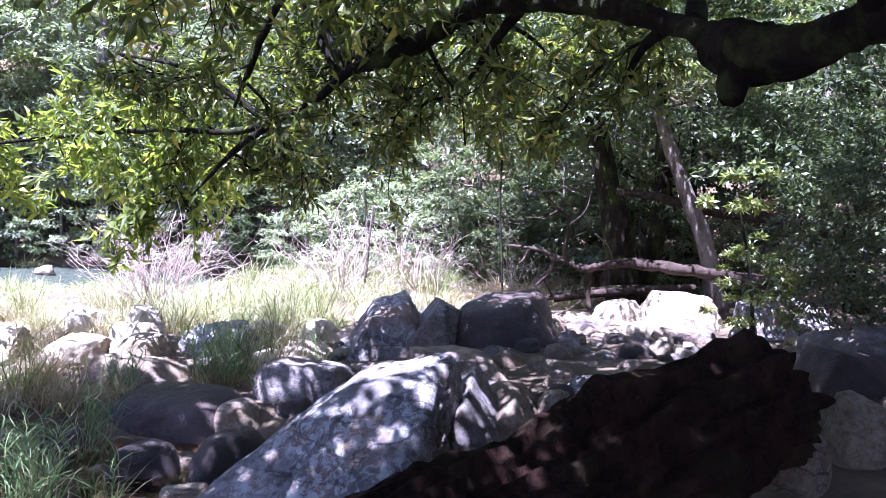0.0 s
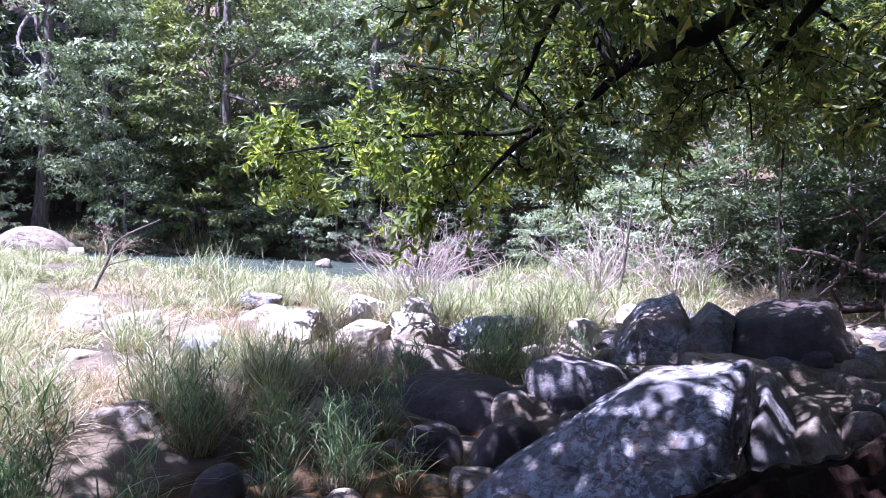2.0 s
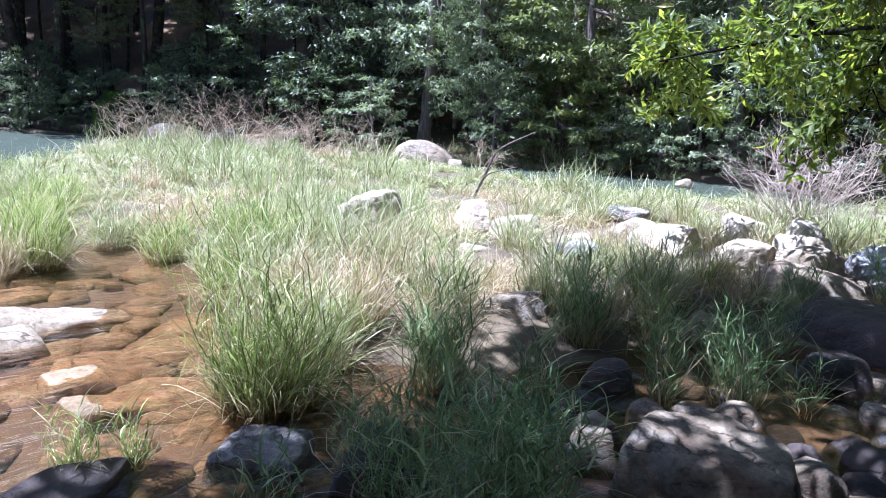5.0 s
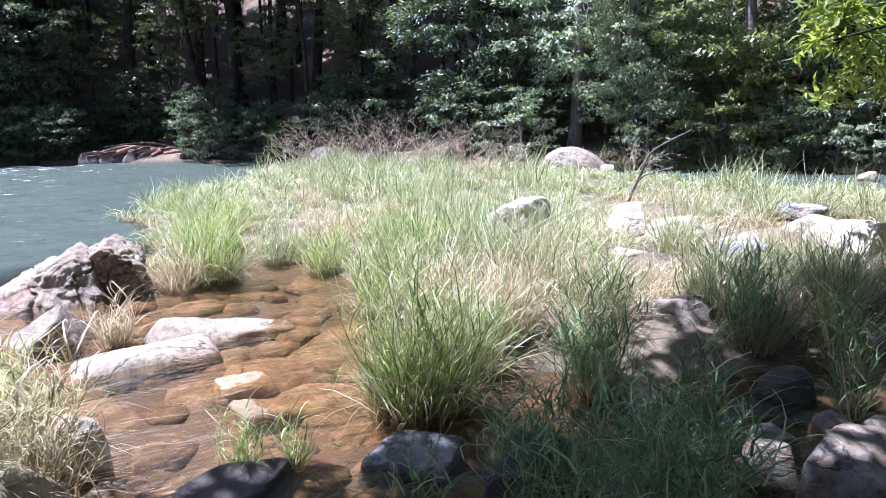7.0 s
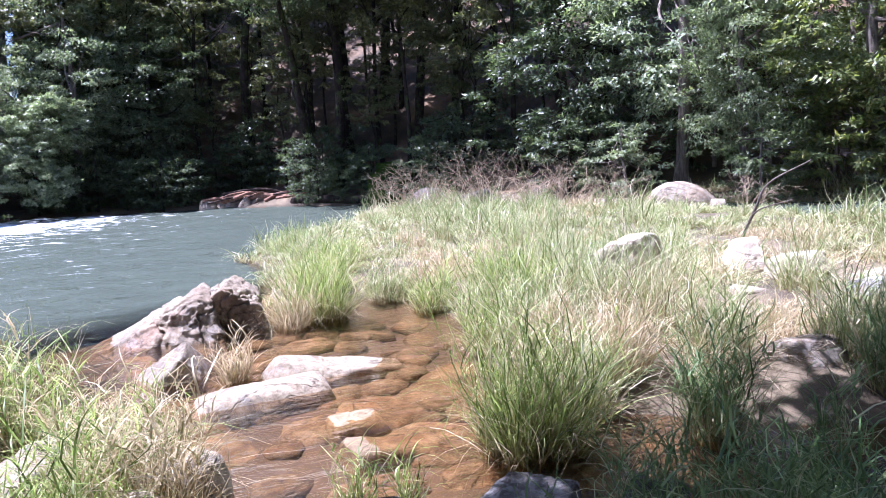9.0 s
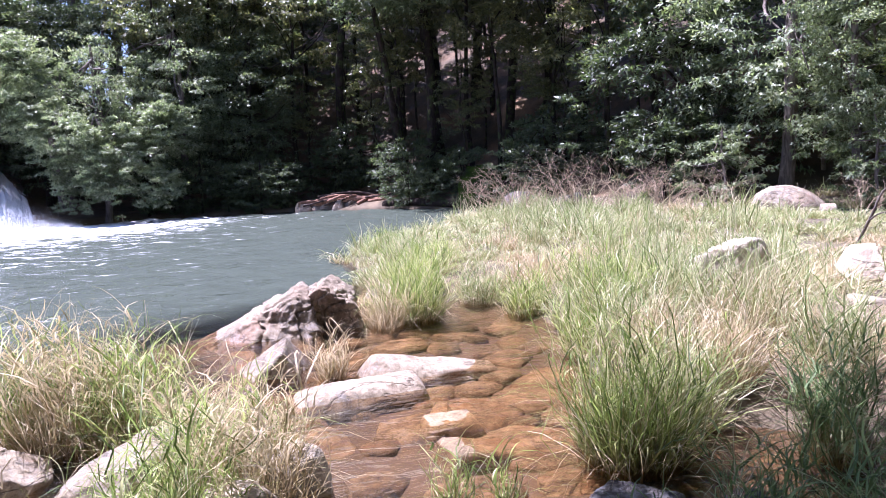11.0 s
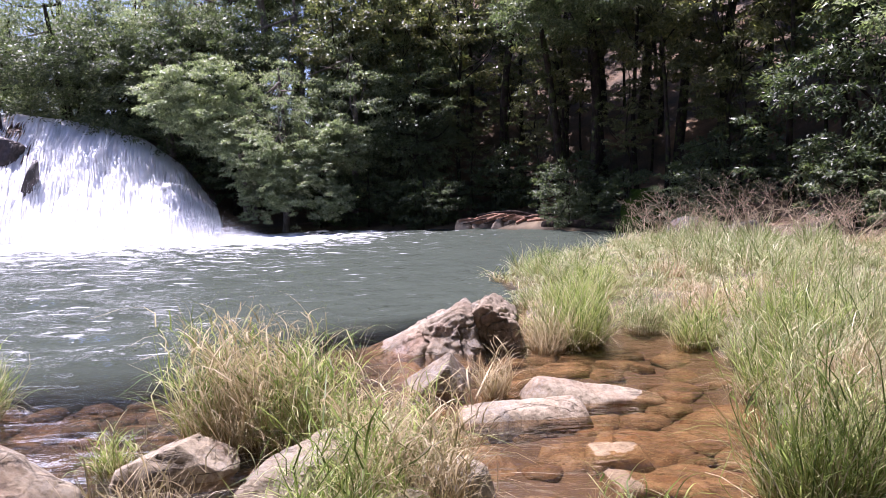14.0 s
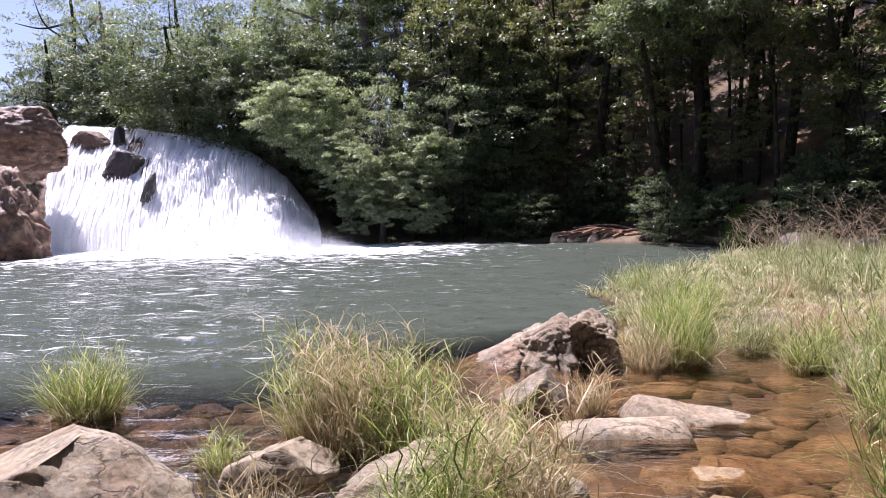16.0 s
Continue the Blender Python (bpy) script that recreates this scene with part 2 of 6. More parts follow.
def water_material():
    M = Mat("river_water")
    at = M.n("Attribute")
    at.attribute_name = "murk"
    c = M.coord(kind="Object", shift=False)
    r1 = M.noise(M.coord((1.0, 0.42, 1), shift=False), 2.6, 6, 0.6, 0.8)
    r2 = M.noise(M.coord((1.0, 0.38, 1), shift=False), 8.5, 3, 0.55, 0.9)
    rough = M.n("Attribute")
    rough.attribute_name = "ripple"
    st = M.n("Math")
    st.operation = "MULTIPLY"
    M.put(st, "0", rough.outputs["Fac"])
    M.put(st, "1", 1.0)
    b1 = M.n("Bump", Height=r1, Strength=st.outputs[0], Distance=0.20)
    b2 = M.n("Bump", Height=r2, Strength=st.outputs[0], Distance=0.23, Normal=b1.outputs["Normal"])
    nor = b2.outputs["Normal"]
    clear = M.n("BsdfTransparent", Color=(0.815, 0.71, 0.58, 1))
    murk = M.n("BsdfDiffuse", Color=(0.043, 0.053, 0.040, 1))
    body = M.n("MixShader", Fac=at.outputs["Fac"])
    M.put(body, "1", clear.outputs[0])
    M.put(body, "2", murk.outputs[0])
    # White foam by the fall; on the open pool the streaks are painted glints.
    foam_glint_at = M.n("Attribute")
    foam_glint_at.attribute_name = "foam_glint"
    fn = M.noise(M.coord((4.2, 0.75, 1), shift=False), 2.0, 8, 0.68, 0.9)
    fs = M.n("Math")
    fs.operation = "ADD"
    M.put(fs, "0", fn)
    M.put(fs, "1", foam_glint_at.outputs["Fac"])
    ff = M.mix(0.85, (0, 0, 0), M.grey(fs.outputs[0], 0.64, 0.74))
    foam_glint = M.n("BsdfDiffuse", Color=(0.8, 0.83, 0.84, 1))
    gloss = M.n("BsdfGlossy", Color=(1, 1, 1, 1), Roughness=0.02, Normal=nor)
    fres = M.n("Fresnel", IOR=1.33, Normal=nor)
    top = M.n("MixShader", Fac=fres.outputs[0])
    M.put(top, "1", body.outputs[0])
    M.put(top, "2", gloss.outputs[0])
    fin = M.n("MixShader", Fac=ff)
    M.put(fin, "1", top.outputs[0])
    M.put(fin, "2", foam_glint.outputs[0])
    M.t.links.new(fin.outputs[0], M.out.inputs["Surface"])
    return M.m


def fall_material():
    M = Mat("falling_water")
    c = M.coord((2.2, 2.2, 0.35), shift=False)
    n = M.noise(c, 2.4, 9, 0.72, 0.5)
    col = M.ramp(n, [(0.25, (0.84, 0.86, 0.87)), (0.42, (0.94, 0.95, 0.95))])
    M.set(Base_Color=col, Roughness=0.5, Normal=M.bump(n, 0.4, 0.12))
    tr = M.n("BsdfTranslucent", Color=(0.94, 0.95, 0.96, 1))
    mx = M.n("MixShader", Fac=0.45)
    M.put(mx, "1", M.bsdf.outputs[0])
    M.put(mx, "2", tr.outputs[0])
    hole = M.n("BsdfTransparent")
    at = M.n("Attribute")
    at.attribute_name = "thin"
    s = M.n("Math")
    s.operation = "SUBTRACT"
    M.put(s, "0", M.noise(M.coord((1.4, 1.4, 0.3), shift=False), 3.0, 8, 0.7, 0.4))
    M.put(s, "1", at.outputs["Fac"])
    mh = M.n("MixShader", Fac=M.grey(s.outputs[0], -0.05, 0.12))
    M.put(mh, "1", hole.outputs[0])
    M.put(mh, "2", mx.outputs[0])
    M.t.links.new(mh.outputs[0], M.out.inputs["Surface"])
    return M.m


def strand_material():
    M = Mat("white_water")
    n = M.noise(M.coord(shift=False), 3.0, 4, 0.6)
    M.set(Base_Color=M.ramp(n, [(0.3, (0.86, 0.88, 0.89)), (0.6, (0.95, 0.95, 0.95))]), Roughness=0.5)
    tr = M.n("BsdfTranslucent", Color=(0.95, 0.96, 0.96, 1))
    mx = M.n("MixShader", Fac=0.5)
    M.put(mx, "1", M.bsdf.outputs[0])
    M.put(mx, "2", tr.outputs[0])
    M.t.links.new(mx.outputs[0], M.out.inputs["Surface"])
    return M.m


MAT_GROUND, MAT_WATER, MAT_FALL = ground_material(), water_material(), fall_material()


def moss_material():
    M = Mat("mossy_rock_shaded")
    c = M.coord()
    n = M.noise(c, 2.0, 6, 0.6)
    # Moss green taken very dark to hold the shade of the trees above.
    col = M.ramp(n, [(0.34, (0.016, 0.017, 0.010)), (0.48, (0.014, 0.026, 0.004)), (0.70, (0.034, 0.058, 0.006))])
    M.set(Base_Color=col, Roughness=0.95, Specular_IOR_Level=0.03, Normal=M.bump(M.noise(c, 20, 6, 0.7), 0.8, 0.03))
    return M.m


MAT_MOSS = moss_material()


# ---- mesh helpers ----
def mesh_of(name, verts, faces, material, smooth=True, attrs=None):
    """A mesh from arrays: faces all of one size."""
    verts, faces = np.asarray(verts, np.float32), np.asarray(faces, np.int32)
    me = bpy.data.meshes.new(name)
    k = faces.shape[1]
    me.vertices.add(len(verts))
    me.vertices.foreach_set("co", verts.ravel())
    me.loops.add(faces.size)
    me.loops.foreach_set("vertex_index", faces.ravel())
    me.polygons.add(len(faces))
    me.polygons.foreach_set("loop_start", np.arange(0, faces.size, k, dtype=np.int32))
    me.polygons.foreach_set("use_smooth", np.full(len(faces), smooth))
    me.update(calc_edges=True)
    for key, values in (attrs or {}).items():
        values = np.asarray(values, np.float32)
        if values.ndim == 2:
            me.attributes.new(key, "FLOAT_COLOR", "POINT").data.foreach_set("color", values.ravel())
        else:
            me.attributes.new(key, "FLOAT", "POINT").data.foreach_set("value", values)
    me.materials.append(material)
    return me


def thing(name, data, label, category, group="", kind="", m=None):
    ob = new(name, data)
    if m is not None:
        ob.matrix_basis = m
    return tagged(ob, label, category, group, kind)


def child(name, data, parent, label=""):
    ob = new(name, data)
    ob.parent = parent
    return tagged(ob, label)


def joined(lists):
    """Arrays of (verts, faces) laid end to end."""
    vs, fs, k = [], [], 0
    for v, f in lists:
        vs.append(v)
        fs.append(np.asarray(f) + k)
        k += len(v)
    return np.concatenate(vs), np.concatenate(fs)


def lumps(p, scale, seed, octaves=4, gain=0.5):
    """Fractal value noise of points, about -1 to 1."""
    out, amp, tot = np.zeros(len(p)), 1.0, 0.0
    for o in range(octaves):
        q = p * scale * 2**o + seed * 17.31 + o * 5.7
        i = np.floor(q).astype(np.int64)
        f = q - i
        f = f * f * (3 - 2 * f)
        acc = np.zeros(len(p))
        for dx in (0, 1):
            for dy in (0, 1):
                for dz in (0, 1):
                    h = (i[:, 0] + dx) * 374761393 + (i[:, 1] + dy) * 668265263 + (i[:, 2] + dz) * 2147483647 + seed * 1013904223
                    h = (h ^ (h >> 13)) * 1274126177
                    h = ((h ^ (h >> 16)) & 0xFFFF) / 32767.5 - 1
                    w = (f[:, 0] if dx else 1 - f[:, 0]) * (f[:, 1] if dy else 1 - f[:, 1]) * (f[:, 2] if dz else 1 - f[:, 2])
                    acc += w * h
        out += amp * acc
        tot += amp
        amp *= gain
    return out / tot


ICO = {}


def ico(level):
    if level not in ICO:
        bm = bmesh.new()
        bmesh.ops.create_icosphere(bm, subdivisions=level, radius=1)
        ICO[level] = (np.array([v.co[:] for v in bm.verts]), np.array([[v.index for v in f.verts] for f in bm.faces]))
        bm.free()
    return ICO[level]


def rock_mesh(w, d, h, seed, level=4, cuts=12, rough=0.09, flat=0.35, material=None, box=0.92, strata=0.0, planes=()):
    """A boulder w by d by h with its origin at the middle of its base; cut by planes, then roughened."""
    r = np.random.default_rng(seed)
    v, f = ico(level)
    v = v.copy()
    v = np.sign(v) * np.abs(v) ** box
    v /= np.abs(v).max()
    for _ in range(cuts):
        n = r.normal(size=3)
        n[2] = abs(n[2]) * 0.8
        n /= np.linalg.norm(n)
        lim = r.uniform(0.58, 0.93)
        over = np.maximum(v @ n - lim, 0)
        v -= np.outer(over * 0.96, n)
    for px, py, pz, lim in planes:
        n = np.array((px, py, pz)) / math.sqrt(px * px + py * py + pz * pz)
        v -= np.outer(np.maximum(v @ n - lim, 0), n)
    top = 2.0 if planes else r.uniform(0.45, 0.8) * (1 - flat) + flat * 0.62
    tilt = np.array([r.normal() * 0.12, r.normal() * 0.12, 1.0])
    over = np.maximum(v @ tilt - top, 0)
    v[:, 2] -= over * 0.75
    v *= 1 + rough * lumps(v, 1.6, seed, 3)[:, None] + rough * 0.45 * lumps(v, 6.0, seed + 9, 3)[:, None]
    if level > 4:
        v *= 1 - rough * 0.55 * np.maximum(0.18 - np.abs(lumps(v * (1, 1, 1.8), 2.6, seed + 31, 3)), 0)[:, None] / 0.18
    if strata:
        step = lumps(v * (1.0, 1.0, 3.2), 2.3, seed + 5, 3)
        v *= 1 + strata * (np.round(step * 5) / 5)[:, None]
    lo, hi = v.min(0), v.max(0)
    v = (v - (lo + hi) / 2) / (hi - lo) * np.array([w, d, h * 1.5])
    v[:, 2] += h * 0.25
    return mesh_of("rock", v, f, material or MAT_ROCK_GREY)


def hewn_mesh(centre, planes, seed, material, level=5, soft=26.0, rough=0.05, size=1.0, cracks=0.0):
    """A rock bounded by planes (nx, ny, nz, distance from its centre, metres), its edges worn, its faces rough. size scales the relief."""
    d, f = ico(level)
    n = np.array([q[:3] for q in planes], float)
    lim = np.array([q[3] for q in planes]) / np.linalg.norm(n, axis=1)
    n /= np.linalg.norm(n, axis=1, keepdims=True)
    k = np.maximum(d @ n.T, 1e-3) / lim
    v = d / (np.sum(k**soft, 1) ** (1 / soft))[:, None]
    q = v / size
    relief = lumps(q, 2.2, seed, 4, 0.55) + 0.35 * np.round(3 * lumps(q * (1, 1, 2.0), 3.2, seed + 3, 2)) / 3 + 0.3 * lumps(q, 14.0, seed + 7, 3, 0.6)
    v = v + d * (rough * size * relief)[:, None]
    if cracks:
        g = np.maximum(0.06 - np.abs(lumps(q * (0.7, 1.4, 1.9), 1.7, seed + 11, 3)), 0) / 0.06
        v = v - d * (cracks * size * g)[:, None]
    return mesh_of("rock", v + np.array(centre), f, material)


def tube(points, radii, sides=8, seed=0, rough=0.0):
    """A tapered tube along points: its verts and quads (ends closed by a fan of quads to a point)."""
    p, rad = np.asarray(points, float), np.asarray(radii, float)
    t = np.gradient(p, axis=0)
    t /= np.linalg.norm(t, axis=1, keepdims=True) + 1e-9
    up = np.array([0.13, 0.21, 1.0]) if abs(t[:, 2]).mean() < 0.8 else np.array([1.0, 0.17, 0.1])
    a = np.cross(t, up)
    a /= np.linalg.norm(a, axis=1, keepdims=True)
    b = np.cross(t, a)
    ang = np.linspace(0, 2 * np.pi, sides, endpoint=False)
    ring = a[:, None] * np.cos(ang)[None, :, None] + b[:, None] * np.sin(ang)[None, :, None]
    v = p[:, None] + ring * rad[:, None, None]
    v = v.reshape(-1, 3)
    if rough:
        v += ring.reshape(-1, 3) * (lumps(v, 3.0 / max(rad.max(), 0.05) * 0.25, seed, 3) * np.repeat(rad, sides) * rough)[:, None]
    n = len(p)
    i, j = np.meshgrid(np.arange(n - 1), np.arange(sides), indexing="ij")
    q = np.stack([i * sides + j, i * sides + (j + 1) % sides, (i + 1) * sides + (j + 1) % sides, (i + 1) * sides + j], -1).reshape(-1, 4)
    e0, e1 = len(v), len(v) + 1
    v = np.concatenate([v, p[:1], p[-1:]])
    cap = []
    for k in range(0, sides, 2):
        cap.append([e0, (k + 2) % sides, (k + 1) % sides, k])
        m = (n - 1) * sides
        cap.append([e1, m + k, m + (k + 1) % sides, m + (k + 2) % sides])
    return v, np.concatenate([q, np.array(cap)])


def smooth_line(points, steps=6):
    """Catmull-Rom through points."""
    p = np.asarray(points, float)
    p = np.concatenate([2 * p[:1] - p[1:2], p, 2 * p[-1:] - p[-2:-1]])
    out = []
    for k in range(1, len(p) - 2):
        for s in np.arange(steps) / steps:
            a, b, c, d = p[k - 1 : k + 3]
            out.append(0.5 * (2 * b + (c - a) * s + (2 * a - 5 * b + 4 * c - d) * s * s + (3 * b - a - 3 * c + d) * s**3))
    out.append(p[-2])
    return np.array(out)


def blades(base, lean, length, width, droop, r, segs=4):
    """Grass blades as arrays: base (n,3), lean unit directions (n,2), and per blade length, width and droop."""
    n = len(base)
    s = np.linspace(0, 1, segs + 1)
    out_amt = 0.8 * droop[:, None] * s[None] ** 1.6 * length[:, None]
    rise = length[:, None] * (s[None] - 0.66 * np.minimum(droop, 1.25)[:, None] * s[None] ** 2.3)
    start = r.uniform(0.0, 0.22, n)[:, None] * s[None] * length[:, None]
    ctr = np.empty((n, segs + 1, 3))
    ctr[..., 0] = base[:, None, 0] + lean[:, None, 0] * (out_amt + start)
    ctr[..., 1] = base[:, None, 1] + lean[:, None, 1] * (out_amt + start)
    ctr[..., 2] = base[:, None, 2] + rise
    sway = r.normal(size=(n, 2, 1)) * 0.13 * length[:, None, None] * np.sin(s * r.uniform(1.5, 4.5, n)[:, None])[:, None, :]
    ctr[..., 0] += sway[:, 0]
    ctr[..., 1] += sway[:, 1]
    yaw = r.uniform(0, np.pi, n)
    side = np.stack([np.cos(yaw), np.sin(yaw), np.zeros(n)], -1)
    w = width[:, None] * (1 - s[None] ** 2.0 * 0.9)
    left, right = ctr - side[:, None] * w[..., None] / 2, ctr + side[:, None] * w[..., None] / 2
    v = np.stack([left, right], 2).reshape(n, -1, 3)
    k = 2 * (segs + 1)
    q = np.array([[2 * a, 2 * a + 1, 2 * a + 3, 2 * a + 2] for a in range(segs)])
    f = (np.arange(n) * k)[:, None, None] + q[None]
    along = np.repeat(np.tile(s, n), 2)
    return v.reshape(-1, 3), f.reshape(-1, 4), along


def tuft_arrays(x, y, z, radius, height, count, r, width=0.006, wind=(0.12, 0.05), droop=0.75, segs=4):
    a, q = r.uniform(0, 2 * np.pi, count), np.sqrt(r.uniform(0, 1, count))
    rad = radius * q * 0.55
    base = np.stack([x + rad * np.cos(a), y + rad * np.sin(a), np.full(count, z)], -1)
    b = a + r.normal(0, 1.5, count)
    lean = np.stack([np.cos(b) + wind[0], np.sin(b) + wind[1]], -1)
    length = height * 1.3 * (0.30 + 0.85 * r.uniform(0, 1, count) ** 1.2) * (1.05 - 0.25 * q)
    dr = np.clip(droop * (0.25 + 0.9 * q) * r.uniform(0.15, 1.5, count) * np.maximum(0.6, radius / height), 0.02, 1.25)
    return blades(base, lean, length, width * r.uniform(0.5, 1.4, count), dr, r, segs)


# ---- ground plan ----
FAR_SHORE = np.array([(-60, -60), (-31, -34), (-27.5, -18), (-26.2, -12), (-25.3, -7.6), (-25.9, -5.6), (-27.0, -4.2), (-26.0, -1), (-25.3, 1.6), (-22.5, 4.2), (-20.5, 6.0), (-16.5, 7.0),
                      (-12.5, 10.0), (-10.0, 12.6), (-6.0, 13.2), (-2, 13.0), (1.0, 11.0), (3.0, 8.8), (4.2, 6.0), (5.0, 2.0), (5.5, -6), (10, -20), (30, -60)])
ISLAND = np.array([(-3.3, 1.5), (-3.9, 1.5), (-4.9, 1.85), (-6.0, 1.95), (-6.9, 1.75), (-6.3, 0.9), (-7.2, 0.7), (-8.6, 1.0), (-10.6, 0.9), (-12.8, 2.2), (-14.6, 3.7), (-16.0, 4.6),
                   (-17.0, 5.6), (-14.5, 7.2), (-11.5, 8.9), (-9.8, 9.3), (-7.9, 9.0), (-5.6, 9.6), (-4.2, 11.0), (-3.0, 12.0), (-1, 13.5), (1.5, 12), (4, 9), (6, 6), (7, 0), (7, -9), (0, -9),
                   (-1.4, -6), (-1.9, -2.6), (-2.5, -1.6), (-2.9, -0.9), (-2.8, -0.2), (-2.2, 0.2), (-2.05, 1.0), (-1.75, 1.6), (-1.3, 2.2), (-1.0, 2.7), (-0.9, 3.4), (-1.05, 4.0), (-1.9, 4.1), (-2.5, 3.7), (-2.45, 2.6)])


SHALLOWS = np.array([(0.5, -7), (-3.6, -5.2), (-5.1, -3.4), (-5.4, -1.8), (-6.7, -1.2), (-7.5, 0.3), (-7.0, 2.4), (-3, 4.5), (0.5, 4.5)])


def edge_distance(p, poly):
    """Distance of points (n,2) to a closed polygon, positive inside."""
    a, b = poly, np.roll(poly, -1, 0)
    d = np.full(len(p), 1e9)
    inside = np.zeros(len(p), bool)
    for (ax, ay), (bx, by) in zip(a, b):
        e = np.array([bx - ax, by - ay])
        w = p - (ax, ay)
        s = np.clip((w @ e) / (e @ e), 0, 1)
        d = np.minimum(d, np.hypot(*(w - s[:, None] * e).T))
        cross = (ay > p[:, 1]) != (by > p[:, 1])
        with np.errstate(divide="ignore", invalid="ignore"):
            xi = (bx - ax) * (p[:, 1] - ay) / (by - ay if by != ay else 1e-9) + ax
        inside ^= cross & (p[:, 0] < xi)
    return np.where(inside, d, -d)


def ease(x, a, b):
    s = np.clip((x - a) / (b - a), 0, 1)
    return s * s * (3 - 2 * s)


def ground_z(x, y):
    """Height of the ground, and how much it is river bed and hillside."""
    x, y = np.atleast_1d(np.asarray(x, float)), np.atleast_1d(np.asarray(y, float))
    p = np.stack([x, y], -1)
    p3 = np.stack([x, y, 0 * x], -1)
    isl = edge_distance(p, ISLAND)
    land = -edge_distance(p, FAR_SHORE)
    deep = 0.085 + 0.04 * lumps(p3, 1.3, 6, 2) + 1.6 * ease(-edge_distance(p, SHALLOWS), -0.5, 3.6)
    bed = -deep * ease(-isl, -0.05, 0.35)
    top = (0.13 + 0.05 * lumps(p3, 0.8, 3, 3)) * ease(isl, -0.02, 0.4)
    rise = 0.24 * ease(x + 0.55 * (y - 4.5), -1.4, 1.4) * ease(y, 2.0, 4.5) + 0.22 * ease(x, 1.6, 4.0) * ease(y, 2.0, 5.0)
    z = np.where(isl > 0, top + rise * ease(isl, 0, 1.2), bed)
    hill = np.where(land > 0, 0.25 * ease(land, 0, 0.8) + 0.62 * np.maximum(land - 1.0, 0) * ease(land, 0.5, 7), 0)
    hill = np.where(hill > 20, 20 + (hill - 20) * 0.2, hill)
    # the river above the fall, and the low ground towards the open sky
    lip = ease(-y - 0.10 * (x + 25), 5.5, 8.0) * ease(-x, 20, 23)
    hill = np.where(lip > 0, hill * (1 - lip) + lip * np.minimum(hill, 3.4 + 0.10 * np.maximum(land - 4, 0)), hill)
    back = ease(-y, 8, 22) * ease(x, -24, -12)
    hill *= 1 - 0.75 * back
    hill += np.where(land > 2, 0.5 * lumps(p3, 0.22, 5, 3) * ease(land, 2, 6), 0)
    z = np.where(land > 0, np.maximum(z * (isl > 0), 0) * (1 - ease(land, 0, 2)) + hill, z)
    z += 0.02 * lumps(p3, 3.0, 8, 3)
    return z, ease(-z, -0.03, 0.06), ease(land, 0.2, 1.5)


def gz(x, y):
    return float(ground_z(x, y)[0][0])


def build_ground():
    def line(lo, hi, c, near, far):
        vals, v = [], c
        step = near
        while v < hi:
            vals.append(v)
            step = near if v < far[1] else step * 1.16
            v += step
        vals.append(hi)
        v, step = c, near
        low = []
        while v > lo:
            step = near if v > far[0] else step * 1.16
            v -= step
            low.append(max(v, lo))
        return np.array(sorted(set(low + vals)))

    xs = np.concatenate([line(-400, -8.0, -8.0, 0.34, (-30, 0)), line(-8.0, 400, -8.0, 0.075, (-8, 2.5))[1:]])
    ys = np.concatenate([line(-400, -3.0, -3.0, 0.4, (-18, 0)), line(-3.0, 400, -3.0, 0.075, (-3, 7))[1:]])
    gx, gy = np.meshgrid(xs, ys)
    z, bed, hill = ground_z(gx.ravel(), gy.ravel())
    v = np.stack([gx.ravel(), gy.ravel(), z], -1)
    nx, ny = len(xs), len(ys)
    i, j = np.meshgrid(np.arange(nx - 1), np.arange(ny - 1))
    q = np.stack([j * nx + i, j * nx + i + 1, (j + 1) * nx + i + 1, (j + 1) * nx + i], -1).reshape(-1, 4)
    zone = np.stack([bed * (1 - hill), hill, 0 * z, 1 + 0 * z], -1)
    return thing("ground", mesh_of("ground", v, q, MAT_GROUND, attrs={"zone": zone}), "silty river bed, grassy bank and leaf-littered wooded hillside", "ground", kind="structure")


